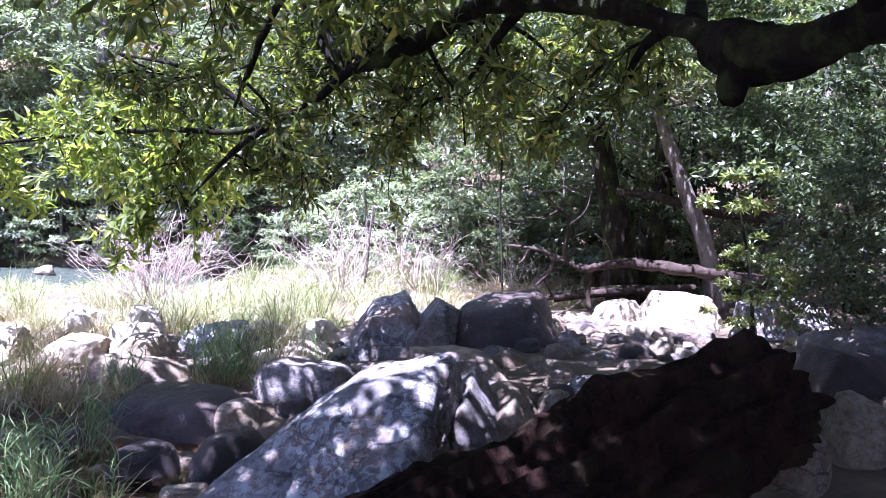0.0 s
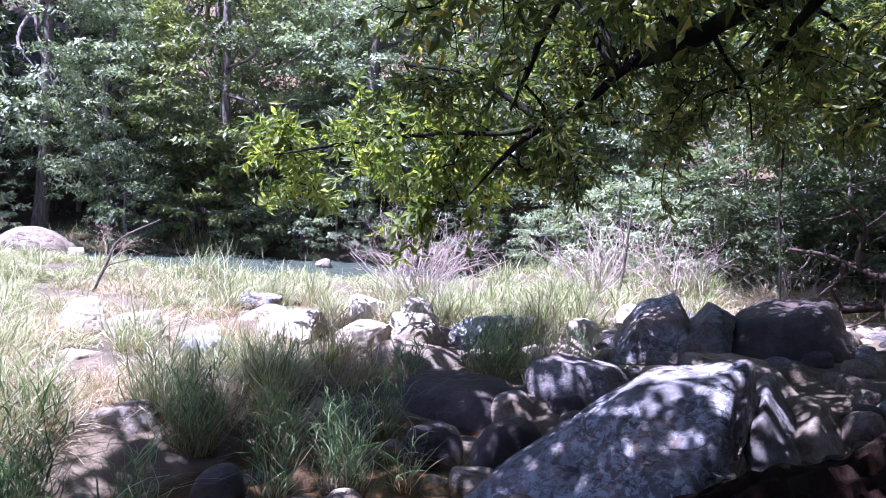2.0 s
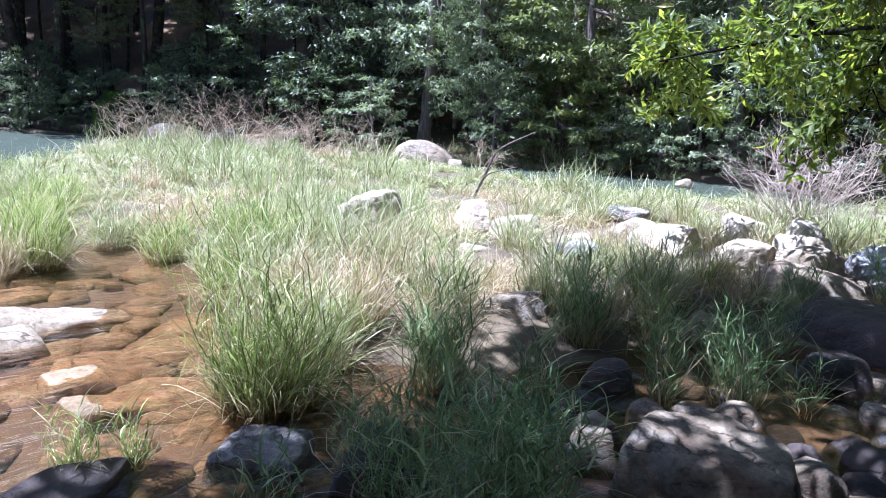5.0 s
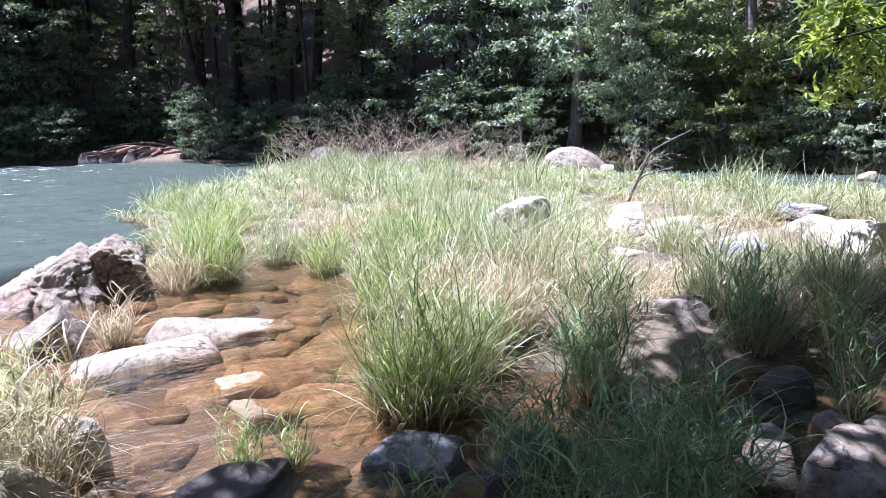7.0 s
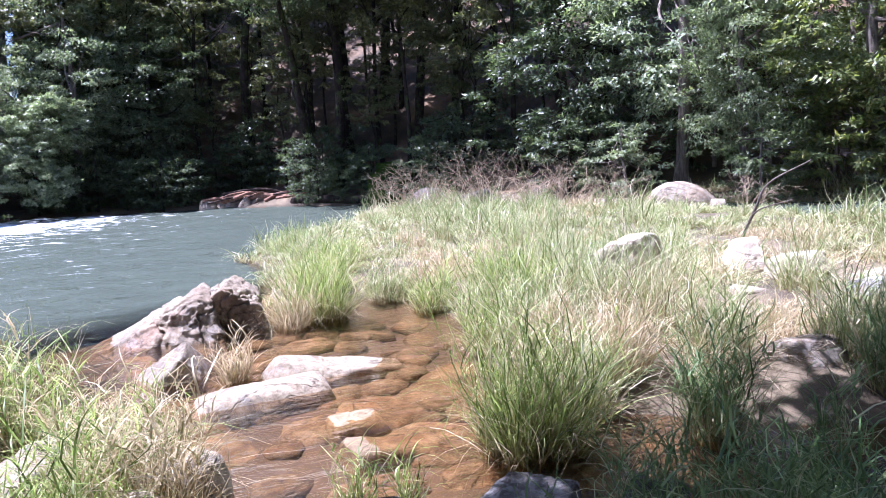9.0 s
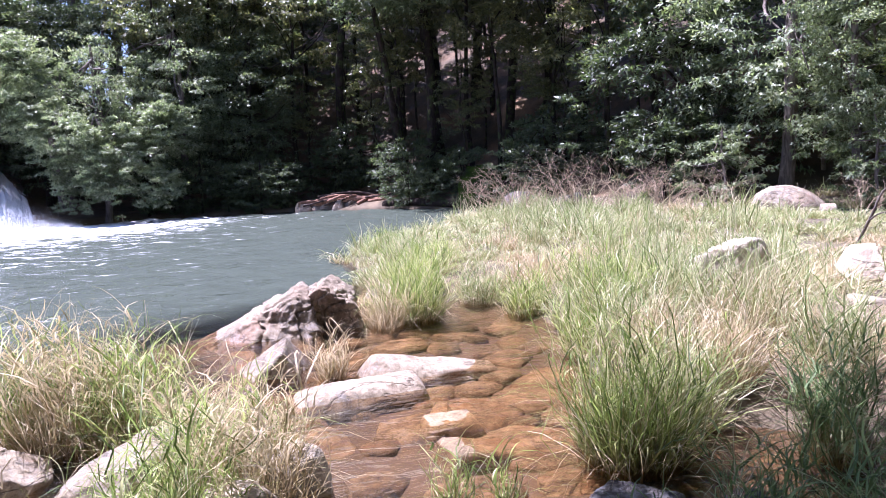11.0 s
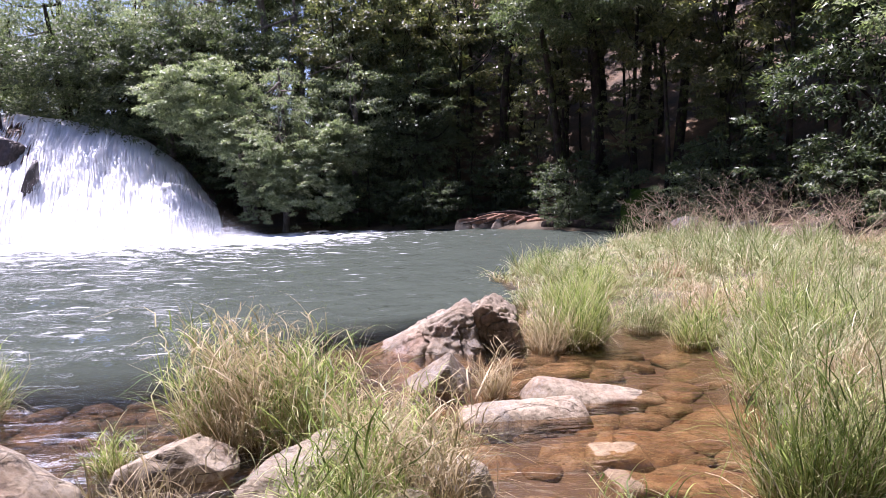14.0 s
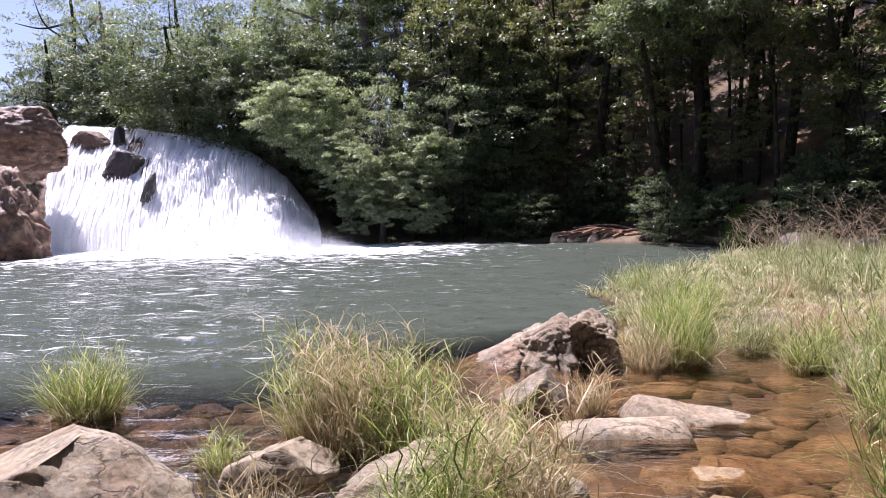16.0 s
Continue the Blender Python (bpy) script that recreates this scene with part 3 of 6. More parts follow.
def build_water():
    xs = np.concatenate([np.arange(-30, -8, 0.16), np.arange(-8, 0.6, 0.08)])
    ys = np.concatenate([np.arange(-30, -8, 0.4), np.arange(-8, 4.2, 0.09), np.arange(4.2, 14, 0.18)])
    gx, gy = np.meshgrid(xs, ys)
    x, y = gx.ravel(), gy.ravel()
    z, _, _ = ground_z(x, y)
    depth = np.maximum(-z, 0)
    p3 = np.stack([x, y, 0 * x], -1)
    open_water = ease(depth, 0.12, 0.5)
    away = ease(-x, 5.0, 9.0)
    wav = 0.11 * lumps(p3 * (2.0, 0.8, 1), 0.9, 21, 3, 0.6) + 0.014 * lumps(p3 * (1.4, 0.8, 1), 4.5, 23, 2)
    near_fall = np.exp(-np.hypot(x + 23.5, np.maximum(np.abs(y + 11) - 5, 0)) / 3.0)
    h = wav * (0.10 + 0.9 * open_water) * (1 + 1.5 * near_fall)
    v = np.stack([x, y, h], -1)
    nx, ny = len(xs), len(ys)
    i, j = np.meshgrid(np.arange(nx - 1), np.arange(ny - 1))
    q = np.stack([j * nx + i, j * nx + i + 1, (j + 1) * nx + i + 1, (j + 1) * nx + i], -1).reshape(-1, 4)
    keep = (z[q].min(1) < 0.06)
    q = q[keep]
    used = np.unique(q)
    remap = np.zeros(len(v), int)
    remap[used] = np.arange(len(used))
    murk = 1 - np.exp(-np.maximum(depth - 0.09, 0) * 6.5)
    # Real foam near the fall, plus painted glint streaks over the open water.
    foam_glint = -0.015 + 0.07 * ease(-y, -1, 5) * open_water + 0.46 * near_fall - 0.3 * (1 - open_water)
    ripple = 0.16 + 0.84 * ease(depth, 0.07, 0.20) + 0.62 * ease(-y, 0.15, 1.0) * ease(-x, 3.2, 4.2) * (1 - open_water)
    return thing("water", mesh_of("water", v[used], remap[q], MAT_WATER, attrs={"murk": murk[used], "foam_glint": foam_glint[used], "ripple": ripple[used]}),
                 "rippled green-grey river pool, clear brown in the shallows", "water", kind="structure")


build_ground()
build_water()

# ---- rocks ----
ROCK_SPOTS = []


def put_rock(x, y, z, w, d, h, yaw, seed, mat, label, level=4, name="boulder", group="", tilt=(0, 0), **kw):
    me = rock_mesh(w, d, h, seed, level, material=mat, **kw)
    ROCK_SPOTS.append((x, y, max(w, d) / 2))
    return thing(name, me, label, "rock", group, m=pose(x, y, z, tilt[0], tilt[1], yaw))


G, P, K, W, S = MAT_ROCK_PLAIN, MAT_ROCK_PALE, MAT_ROCK_PINK, MAT_ROCK_WET_SHADED, MAT_ROCK_SUB
# by the big log: the lichened boulder and those behind it
def hewn(x, y, z, planes, seed, mat, label, name="boulder", yaw=0, **kw):
    ROCK_SPOTS.append((x, y, kw.get("size", 1.0) * 0.5))
    return thing(name, hewn_mesh((0, 0, 0), planes, seed, mat, **kw), label, "rock", m=pose(x, y, z, 0, 0, yaw))


def rounded(x, y, w, d, top, yaw, seed, mat, label, base=-0.12, soft=5.0):
    """A water-worn boulder w by d whose crown reaches the height top."""
    r = np.random.default_rng(seed)
    a = r.normal(0, 0.12, 4)
    mid = (top + base) / 2
    rise = top - mid
    planes = [(a[0], a[1], 1, rise), (1, a[2], 0.2, w / 2), (-1, a[3], 0.25, w / 2), (a[2], 1, 0.2, d / 2), (a[3], -1, 0.15, d / 2), (0.7, -0.5, 0.6, w * 0.44), (-0.7, 0.4, 0.6, w * 0.46), (0, 0, -1, rise)]
    ROCK_SPOTS.append((x, y, w / 2))
    return thing("boulder", hewn_mesh((0, 0, 0), planes, seed, mat, level=5, soft=soft, rough=0.05, size=w * 0.8), label, "rock", m=pose(x, y, mid, 0, 0, yaw))


hewn(-0.5, 3.2, 0.15, ((-0.65, 0.05, 0.76, 0.335), (-0.24, -0.10, 0.96, 0.385), (-0.30, -0.62, 0.72, 0.20), (-0.35, -0.93, 0.10, 0.52), (0.97, -0.2, 0.1, 0.50), (0.75, -0.55, 0.25, 0.43), (0, 1, 0.15, 0.6), (-0.95, -0.3, 0.0, 0.72), (0, 0, -1, 0.4)),
     11, MAT_ROCK_GREY, "large grey granite boulder with pale lichen patches", level=6, soft=22, rough=0.045, size=0.9, cracks=0.035)
hewn(0.11, 3.72, 0.30, ((-0.75, -0.1, 0.62, 0.16), (0.86, -0.2, 0.48, 0.13), (0.1, -0.9, 0.3, 0.30), (0, 1, 0.2, 0.3), (0, 0, 1, 0.33), (0, 0, -1, 0.4)), 12, G, "split grey boulder wedge leaning on the lichened boulder", level=5, soft=40, rough=0.06, size=0.5, cracks=0.03)
hewn(0.34, 3.98, 0.24, ((-0.6, -0.2, 0.75, 0.16), (0.8, -0.2, 0.5, 0.14), (0.1, -0.9, 0.35, 0.26), (0, 1, 0.2, 0.26), (0, 0, 1, 0.22), (0, 0, -1, 0.4)), 112, K, "pale broken rock beside the split wedge", level=5, soft=36, rough=0.06, size=0.45, cracks=0.03)
hewn(-0.58, 5.75, 0.35, ((-0.86, -0.2, 0.45, 0.22), (0.75, -0.1, -0.62, 0.17), (-0.25, -0.3, 0.92, 0.27), (-0.1, -0.95, 0.1, 0.26), (0, 1, 0.1, 0.3), (0.9, 0, 0.42, 0.3), (0, 0, -1, 0.35)), 13, MAT_ROCK_GREY, "upright pale grey boulder split by a slanting crack", level=5, soft=34, rough=0.06, size=0.6, cracks=0.03)
hewn(-0.22, 5.72, 0.40, ((-0.78, -0.1, 0.62, 0.15), (0.9, -0.2, 0.3, 0.22), (0.15, -0.4, 0.9, 0.30), (0, -0.97, 0.15, 0.26), (0, 1, 0.1, 0.3), (0.5, 0.1, 0.86, 0.31), (0, 0, -1, 0.4)), 14, G, "cracked grey boulder leaning on its neighbour", level=5, soft=34, rough=0.06, size=0.6, cracks=0.03)
# Dry boulder in the wet granite: its tree shade is in the colour.
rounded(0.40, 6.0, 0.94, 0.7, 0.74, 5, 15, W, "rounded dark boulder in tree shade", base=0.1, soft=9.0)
put_rock(0.06, 4.95, 0.2, 0.80, 0.75, 0.29, -8, 16, K, "flat pinkish grey slab of rock", 5)
rounded(-2.26, 4.88, 0.74, 0.54, 0.32, 4, 17, K, "domed pinkish boulder among grass")
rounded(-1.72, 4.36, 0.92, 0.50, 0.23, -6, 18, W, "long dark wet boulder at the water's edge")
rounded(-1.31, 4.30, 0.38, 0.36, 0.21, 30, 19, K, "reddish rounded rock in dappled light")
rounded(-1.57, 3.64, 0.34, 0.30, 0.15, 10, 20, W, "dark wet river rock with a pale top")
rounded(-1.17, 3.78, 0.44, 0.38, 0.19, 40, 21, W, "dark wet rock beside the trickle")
put_rock(-1.22, 3.30, -0.06, 0.26, 0.22, 0.13, 60, 22, K, "low reddish rock at the boulder's foot", 4)
put_rock(-1.98, 5.9, 0.12, 0.72, 0.5, 0.30, 3, 23, MAT_ROCK_GREY, "low dark boulder with a bright top", 5, flat=0.7)
put_rock(-1.22, 5.66, 0.12, 0.52, 0.4, 0.24, 25, 24, P, "broken sun-bleached rock in the grass", 4)
put_rock(-1.24, 6.24, 0.16, 0.42, 0.36, 0.26, -30, 70, P, "pointed cream rock on the stony bank", 4)
put_rock(-0.86, 7.0, 0.26, 0.40, 0.32, 0.24, 15, 71, P, "low cream rock at the grass edge", 4)
put_rock(-1.70, 6.42, 0.14, 0.34, 0.3, 0.22, 60, 72, P, "small cream rock beside the low dark boulder", 4)
put_rock(-2.50, 5.52, 0.10, 0.56, 0.42, 0.24, 35, 73, MAT_ROCK_TAN, "tan slab leaning on pale rocks", 4, flat=0.7, tilt=(6, -8))
put_rock(-3.48, 6.52, 0.12, 0.46, 0.36, 0.26, 20, 74, P, "low cream rock behind the broad pale rock", 4)
put_rock(-2.86, 6.32, 0.12, 0.46, 0.38, 0.32, -15, 75, P, "cream rock in tall grass", 4)
put_rock(-4.15, 4.85, 0.02, 0.44, 0.34, 0.20, 70, 76, P, "low cream rock in straw-coloured grass", 4)
put_rock(-4.35, 3.75, 0.02, 0.40, 0.32, 0.18, 25, 77, MAT_ROCK_TAN, "low tan rock in straw-coloured grass", 4)
put_rock(-0.93, 4.72, 0.08, 0.80, 0.56, 0.32, 12, 25, G, "brown rock behind the grass clump", 4)
put_rock(1.60, 7.25, 0.3, 0.54, 0.45, 0.34, 15, 26, P, "sunlit cream-coloured boulder with a rusty foot", 5)
put_rock(2.14, 6.95, 0.3, 0.88, 0.6, 0.47, -10, 27, P, "large sun-bleached white boulder on the bank", 5)
put_rock(2.80, 6.4, 0.36, 0.88, 0.65, 0.46, -14, 28, MAT_ROCK_GREY, "grey boulder mottled by leaf shade", 5, box=0.65)
# Deep shade behind the log is put into this boulder's colour.
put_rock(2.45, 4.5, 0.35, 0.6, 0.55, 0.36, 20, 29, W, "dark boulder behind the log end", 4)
put_rock(1.66, 3.42, 0.22, 0.36, 0.32, 0.34, 50, 30, K, "rounded shaded boulder by the log end", 4)
put_rock(2.05, 3.62, 0.3, 0.34, 0.30, 0.34, 5, 31, K, "pointed shaded boulder beside the log end", 4)
put_rock(2.9, 5.1, 0.45, 0.9, 0.6, 0.36, -20, 32, G, "flat grey boulder under the bushes", 4)
put_rock(0.62, 4.15, 0.2, 0.27, 0.25, 0.24, 40, 33, K, "upright tan rock beside the log", 4)
put_rock(0.92, 4.55, 0.25, 0.42, 0.3, 0.2, 10, 34, G, "flat grey cobble on the bank", 4)
# pale rocks in the grass
put_rock(-3.72, 5.46, 0.10, 0.90, 0.6, 0.24, -20, 40, P, "broad sun-bleached flat rock in the grass", 5, flat=0.9)
put_rock(-2.93, 5.32, 0.10, 0.52, 0.4, 0.24, 10, 41, P, "sun-bleached rock with a shaded hollow", 5)
put_rock(-2.66, 5.85, 0.14, 0.44, 0.4, 0.24, 40, 42, P, "pale cracked rock beside dry grass", 4)
put_rock(-4.75, 6.45, 0.16, 0.48, 0.36, 0.12, 15, 43, MAT_ROCK_GREY, "dark flat rock at the grass edge", 4, box=0.9, cuts=10, planes=((0.1, -0.1, 1.0, 0.35),))
put_rock(-4.35, 5.95, 0.06, 0.6, 0.45, 0.19, 45, 44, P, "low sun-bleached rock in the grass", 4)
put_rock(-5.10, 4.42, 0.05, 0.48, 0.42, 0.38, -30, 45, P, "blocky cream rock in dry grass", 5)
put_rock(-4.60, 4.50, 0.03, 0.64, 0.48, 0.34, 0, 46, P, "rounded cream rock in dry grass", 5)
put_rock(-5.50, 3.62, 0.12, 0.74, 0.46, 0.38, 38, 47, P, "pale wedge-shaped rock above the grass", 5, tilt=(0, -10), strata=0.06)
put_rock(-3.80, 4.44, 0.0, 0.46, 0.4, 0.26, -15, 48, MAT_ROCK_GREY, "banded grey rock in the grass", 5, strata=0.1)
put_rock(-3.35, 3.6, 0.0, 0.40, 0.3, 0.16, 20, 49, P, "low pinkish rock in the grass", 4)
put_rock(-3.7, 3.0, 0.0, 0.34, 0.3, 0.14, 50, 50, P, "small cream rock in the grass", 4)
hewn(-11.15, 8.85, 0.10, ((0, 0, 1, 0.50), (-0.6, -0.4, 0.7, 0.58), (0.5, 0.3, 0.75, 0.52), (0.9, 0.4, 0.1, 0.72), (-0.9, -0.4, 0.1, 0.72), (0.3, -0.9, 0.2, 0.5), (-0.3, 0.9, 0.2, 0.5), (0, 0, -1, 0.4)), 51, K, "big domed grey-pink boulder at the wood's edge", soft=5.0, rough=0.03)
put_rock(-10.2, 8.95, 0.1, 0.4, 0.35, 0.17, -20, 52, K, "small grey boulder beside the big dome", 4)
put_rock(-7.3, 12.1, 0.0, 0.34, 0.3, 0.14, 10, 53, K, "pale rock on the far bank", 4)
# by the shaded pool
rounded(-3.06, 2.84, 0.42, 0.30, 0.23, 20, 60, K, "weathered brown rock beside the dark pool", soft=9.0)
rounded(-2.24, 2.62, 0.25, 0.22, 0.12, 20, 61, W, "blue-grey wet rock in the shaded pool")
hewn(-2.58, 0.95, -0.05, ((0.05, -0.10, 1.0, 0.085), (0.6, -0.75, 0.1, 0.10), (-0.6, 0.7, 0.1, 0.13), (0.75, 0.6, 0.1, 0.16), (-0.8, -0.5, 0.2, 0.15), (0, 0, -1, 0.2)), 62, G, "flat grey slab in the shallows", level=5, soft=50, rough=0.05, size=0.3)
hewn(-2.18, 1.17, 0.02, ((0.25, -0.35, 0.9, 0.10), (0.8, -0.6, 0.15, 0.09), (-0.6, 0.7, 0.1, 0.11), (0.75, 0.6, 0.1, 0.12), (-0.8, -0.5, 0.2, 0.10), (0, 0, -1, 0.2)), 63, W, "angular dark wet rock under the sedge", level=4, soft=50, rough=0.05, size=0.25)
put_rock(-2.72, 0.36, -0.05, 0.56, 0.24, 0.10, -70, 64, W, "long dark low rock at the water's edge", 4, planes=((0.1, 0.2, 1.0, 0.3),))
put_rock(-2.02, 1.22, -0.05, 0.13, 0.13, 0.14, 0, 65, W, "small dark rock under the sedge", 4)
put_rock(-1.95, 2.12, -0.05, 0.22, 0.2, 0.12, -20, 66, K, "flat brown rock in the shaded pool", 4)
hewn(-1.44, 2.08, 0.04, ((0.10, -0.12, 1.0, 0.165), (0.35, -0.9, 0.2, 0.22), (-0.9, -0.3, 0.2, 0.26), (0.85, 0.4, 0.25, 0.27), (0.1, 0.95, 0.35, 0.22), (-0.5, 0.6, 0.6, 0.23), (0, 0, -1, 0.2)), 67, K, "broad brown rock with a sunlit flat top", level=5, soft=26, rough=0.05, size=0.5)
put_rock(-1.82, 1.94, -0.06, 0.23, 0.2, 0.19, 10, 68, K, "brown rock beside the broad rock", 4)
rounded(-1.64, 2.74, 0.23, 0.2, 0.08, 50, 69, K, "rounded reddish rock in the shaded pool")
put_rock(-1.30, 2.56, -0.06, 0.2, 0.2, 0.13, 0, 71, W, "dark wet stone in the trickle", 4)
put_rock(-1.08, 2.72, -0.06, 0.26, 0.2, 0.15, 30, 70, W, "dark wet rock at the boulder's foot", 4)
put_rock(-2.34, 3.70, -0.05, 0.26, 0.22, 0.2, 0, 72, K, "brown rock half hidden by grass", 4)
put_rock(-1.95, 1.62, -0.05, 0.2, 0.26, 0.2, 10, 73, W, "mossy dark stone under the sedge", 4)
# along the bright shallows
hewn(-6.2, -0.05, 0.05, ((0, -0.44, 0.90, 0.195), (0.12, 0.08, 1.0, 0.275), (0.85, -0.10, 0.5, 0.27), (0.5, -0.5, 0.70, 0.27), (-1, 0, 0.2, 0.35), (0, 1, 0.15, 0.25), (0, -1, 0.0, 0.72), (0, 0, -1, 0.35)), 80, K, "jagged grey-brown boulder standing in the pool", level=6, soft=40, rough=0.12, size=0.7, cracks=0.08)
hewn(-6.25, 0.30, 0.07, ((0.2, 0.5, 0.85, 0.25), (-0.1, -0.5, 0.86, 0.27), (0.9, -0.25, -0.25, 0.17), (-1, 0, 0.2, 0.3), (0.1, 1, 0.05, 0.24), (0, -1, 0.0, 0.22), (0, 0, -1, 0.35)), 92, K, "undercut dark brown rock beside the jagged boulder", level=6, soft=30, rough=0.12, size=0.5, cracks=0.08)
hewn(-4.96, -0.14, -0.02, ((0.15, -0.58, 0.78, 0.14), (0.30, 0.80, 0.45, 0.13), (-0.9, 0.1, 0.4, 0.16), (0.95, 0.1, 0.22, 0.14), (0, -1, 0, 0.26), (0, 0, -1, 0.2)), 81, K, "grey-pink triangular rock in the shallows", level=5, soft=50, rough=0.035, size=0.4)
hewn(-4.32, 0.29, -0.07, ((0.14, -0.06, 1.0, 0.125), (0.80, 0.05, 0.60, 0.125), (1, 0.1, -0.1, 0.13), (-1, 0, 0.4, 0.15), (-0.05, 0.92, 0.38, 0.34), (0, -0.85, 0.52, 0.36), (0, 0, -1, 0.1)), 82, MAT_ROCK_TAN, "smooth pale slab in the shallows", level=5, soft=14, rough=0.04, size=0.4)
hewn(-4.58, 0.70, -0.055, ((0.10, 0.20, 1.0, 0.115), (0.75, 0.0, 0.66, 0.13), (1, 0.25, 0.0, 0.14), (-1, 0, 0.3, 0.16), (0.2, -0.85, 0.5, 0.34), (0, 1, 0.1, 0.48), (0, 0, -1, 0.1)), 83, MAT_ROCK_TAN, "long pinkish slab tapering into the water", level=5, soft=16, rough=0.05, size=0.45)
hewn(-3.72, 0.62, -0.08, ((0.05, 0.05, 1.0, 0.085), (1, 0, 0.3, 0.12), (-1, 0, 0.3, 0.13), (0, 1, 0.5, 0.17), (0, -1, 0.3, 0.14), (0, 0, -1, 0.1)), 84, S, "wet stone breaking the surface", level=4, soft=12, rough=0.06, size=0.25)
hewn(-3.38, 0.68, -0.095, ((-0.05, 0.20, 1.0, 0.085), (1, 0.1, 0.3, 0.13), (-1, 0, 0.3, 0.14), (0, 1, 0.2, 0.25), (0.2, -1, 0.2, 0.2), (0, 0, -1, 0.1)), 85, S, "submerged brown slab with a dry corner", level=4, soft=20, rough=0.05, size=0.3)
put_rock(-3.72, -1.42, -0.08, 0.58, 0.42, 0.24, 88, 86, MAT_ROCK_TAN, "rounded cream-brown rock at the water's edge", 5, cuts=7, planes=((-0.42, 0.1, 0.85, 0.30), (0.6, 0.0, 0.7, 0.55), (0.1, 0.7, 0.6, 0.6)))
put_rock(-3.44, -0.72, -0.08, 0.74, 0.44, 0.28, 110, 87, MAT_ROCK_TAN, "smooth cream boulder under the sedge", 5)
put_rock(-3.12, -2.30, -0.08, 0.80, 1.45, 0.43, 0, 88, MAT_ROCK_TAN, "angular pale boulder with dark hollows", 6, cuts=5, rough=0.045, strata=0.03, box=1.0, planes=((0.10, 0.86, 0.51, 0.55), (0.1, -0.60, 0.78, 0.24), (0.92, -0.2, 0.35, 0.5)))
put_rock(-3.22, -0.20, -0.06, 0.42, 0.34, 0.24, 40, 89, P, "pale pinkish rock in the grass", 4)
put_rock(-2.86, -0.36, -0.02, 0.40, 0.36, 0.22, 80, 90, P, "flat pale rock in the grass", 4)
put_rock(-2.55, -0.9, 0.0, 0.5, 0.4, 0.2, 10, 91, P, "low pale rock on the bank", 4)
SLABS = []
for k in range(14):
    turn = rng.uniform(0, 6.28)
    sides = [(math.cos(turn + q + rng.uniform(-0.3, 0.3)), math.sin(turn + q), 0.25, rng.uniform(0.30, 0.50)) for q in np.arange(0, 6.2, 6.2832 / 5)]
    SLABS.append(hewn_mesh((0, 0, 0), [(rng.normal() * 0.06, rng.normal() * 0.06, 1.0, 0.11), (0, 0, -1, 0.12)] + sides, 1100 + k, S, 3, 70.0, 0.035, 0.5))
STONES = []
for k in range(900):
    a, b = (rng.uniform(-5.9, -2.4), rng.uniform(-0.45, 1.7)) if k < 650 else (rng.uniform(-5.2, -3.0), rng.uniform(-3.4, -0.9))
    q = rng.uniform(0.34, 0.62) * (1.0 if k < 420 else 0.62)
    if gz(a, b) > -0.05 or any(math.hypot(a - x, b - y) < 0.30 * (q + w) for x, y, w in STONES):
        continue
    STONES.append((a, b, q))
    ob = thing("submerged_stone", SLABS[k % 14], "flat brown stone under clear water", "rock", "stones on the shallow bed",
               m=pose(a, b, gz(a, b) - 0.005, rng.uniform(-6, 6), rng.uniform(-6, 6), rng.uniform(0, 360)))
    ob.scale = (q, q * rng.uniform(0.6, 0.95), rng.uniform(0.25, 0.5))
COBBLES = [rock_mesh(1, rng.uniform(0.65, 0.95), rng.uniform(0.34, 0.55), 200 + k, 2, cuts=9, box=0.85, flat=0.6, material=(K, G, K, P, G, W)[k % 6]) for k in range(12)]
for k in range(640):
    a, b = rng.uniform(-1.0, 3.2), rng.uniform(3.4, 7.4)
    if k < 110:
        a, b = rng.uniform(-2.6, 0.2), rng.uniform(5.0, 6.6)
    s = rng.uniform(0.10, 0.36) * (0.6 + 0.4 * rng.random())
    if any(math.hypot(a - x, b - y) < q * 0.66 + s * 0.27 for x, y, q in ROCK_SPOTS) or (b < 3.3 + 0.3 * a and a > 0):
        continue
    ob = thing("cobble", COBBLES[k % 12], ("grey", "pinkish", "pale")[k % 3] + " rounded cobble on the stony bank", "rock", "cobbles on the bank",
               m=pose(a, b, gz(a, b) - s * 0.12, rng.uniform(-12, 12), rng.uniform(-12, 12), rng.uniform(0, 360)))
    ob.scale = (s, s, s)
    ROCK_SPOTS.append((a, b, s / 2))


for k in range(70):
    a, b = rng.uniform(-2.3, -0.75), rng.uniform(2.3, 4.5)
    s = rng.uniform(0.12, 0.30)
    if any(math.hypot(a - x, b - y) < q * 0.7 + s * 0.30 for x, y, q in ROCK_SPOTS):
        continue
    ob = thing("cobble", COBBLES[(5, 0, 11, 2)[k % 4]], ("dark wet", "brown", "dark wet", "pinkish")[k % 4] + " cobble in the shaded hollow", "rock", "cobbles in the hollow",
               m=pose(a, b, max(gz(a, b), -0.08) - s * 0.1, rng.uniform(-12, 12), rng.uniform(-12, 12), rng.uniform(0, 360)))
    ob.scale = (s, s, s)
    ROCK_SPOTS.append((a, b, s / 2))


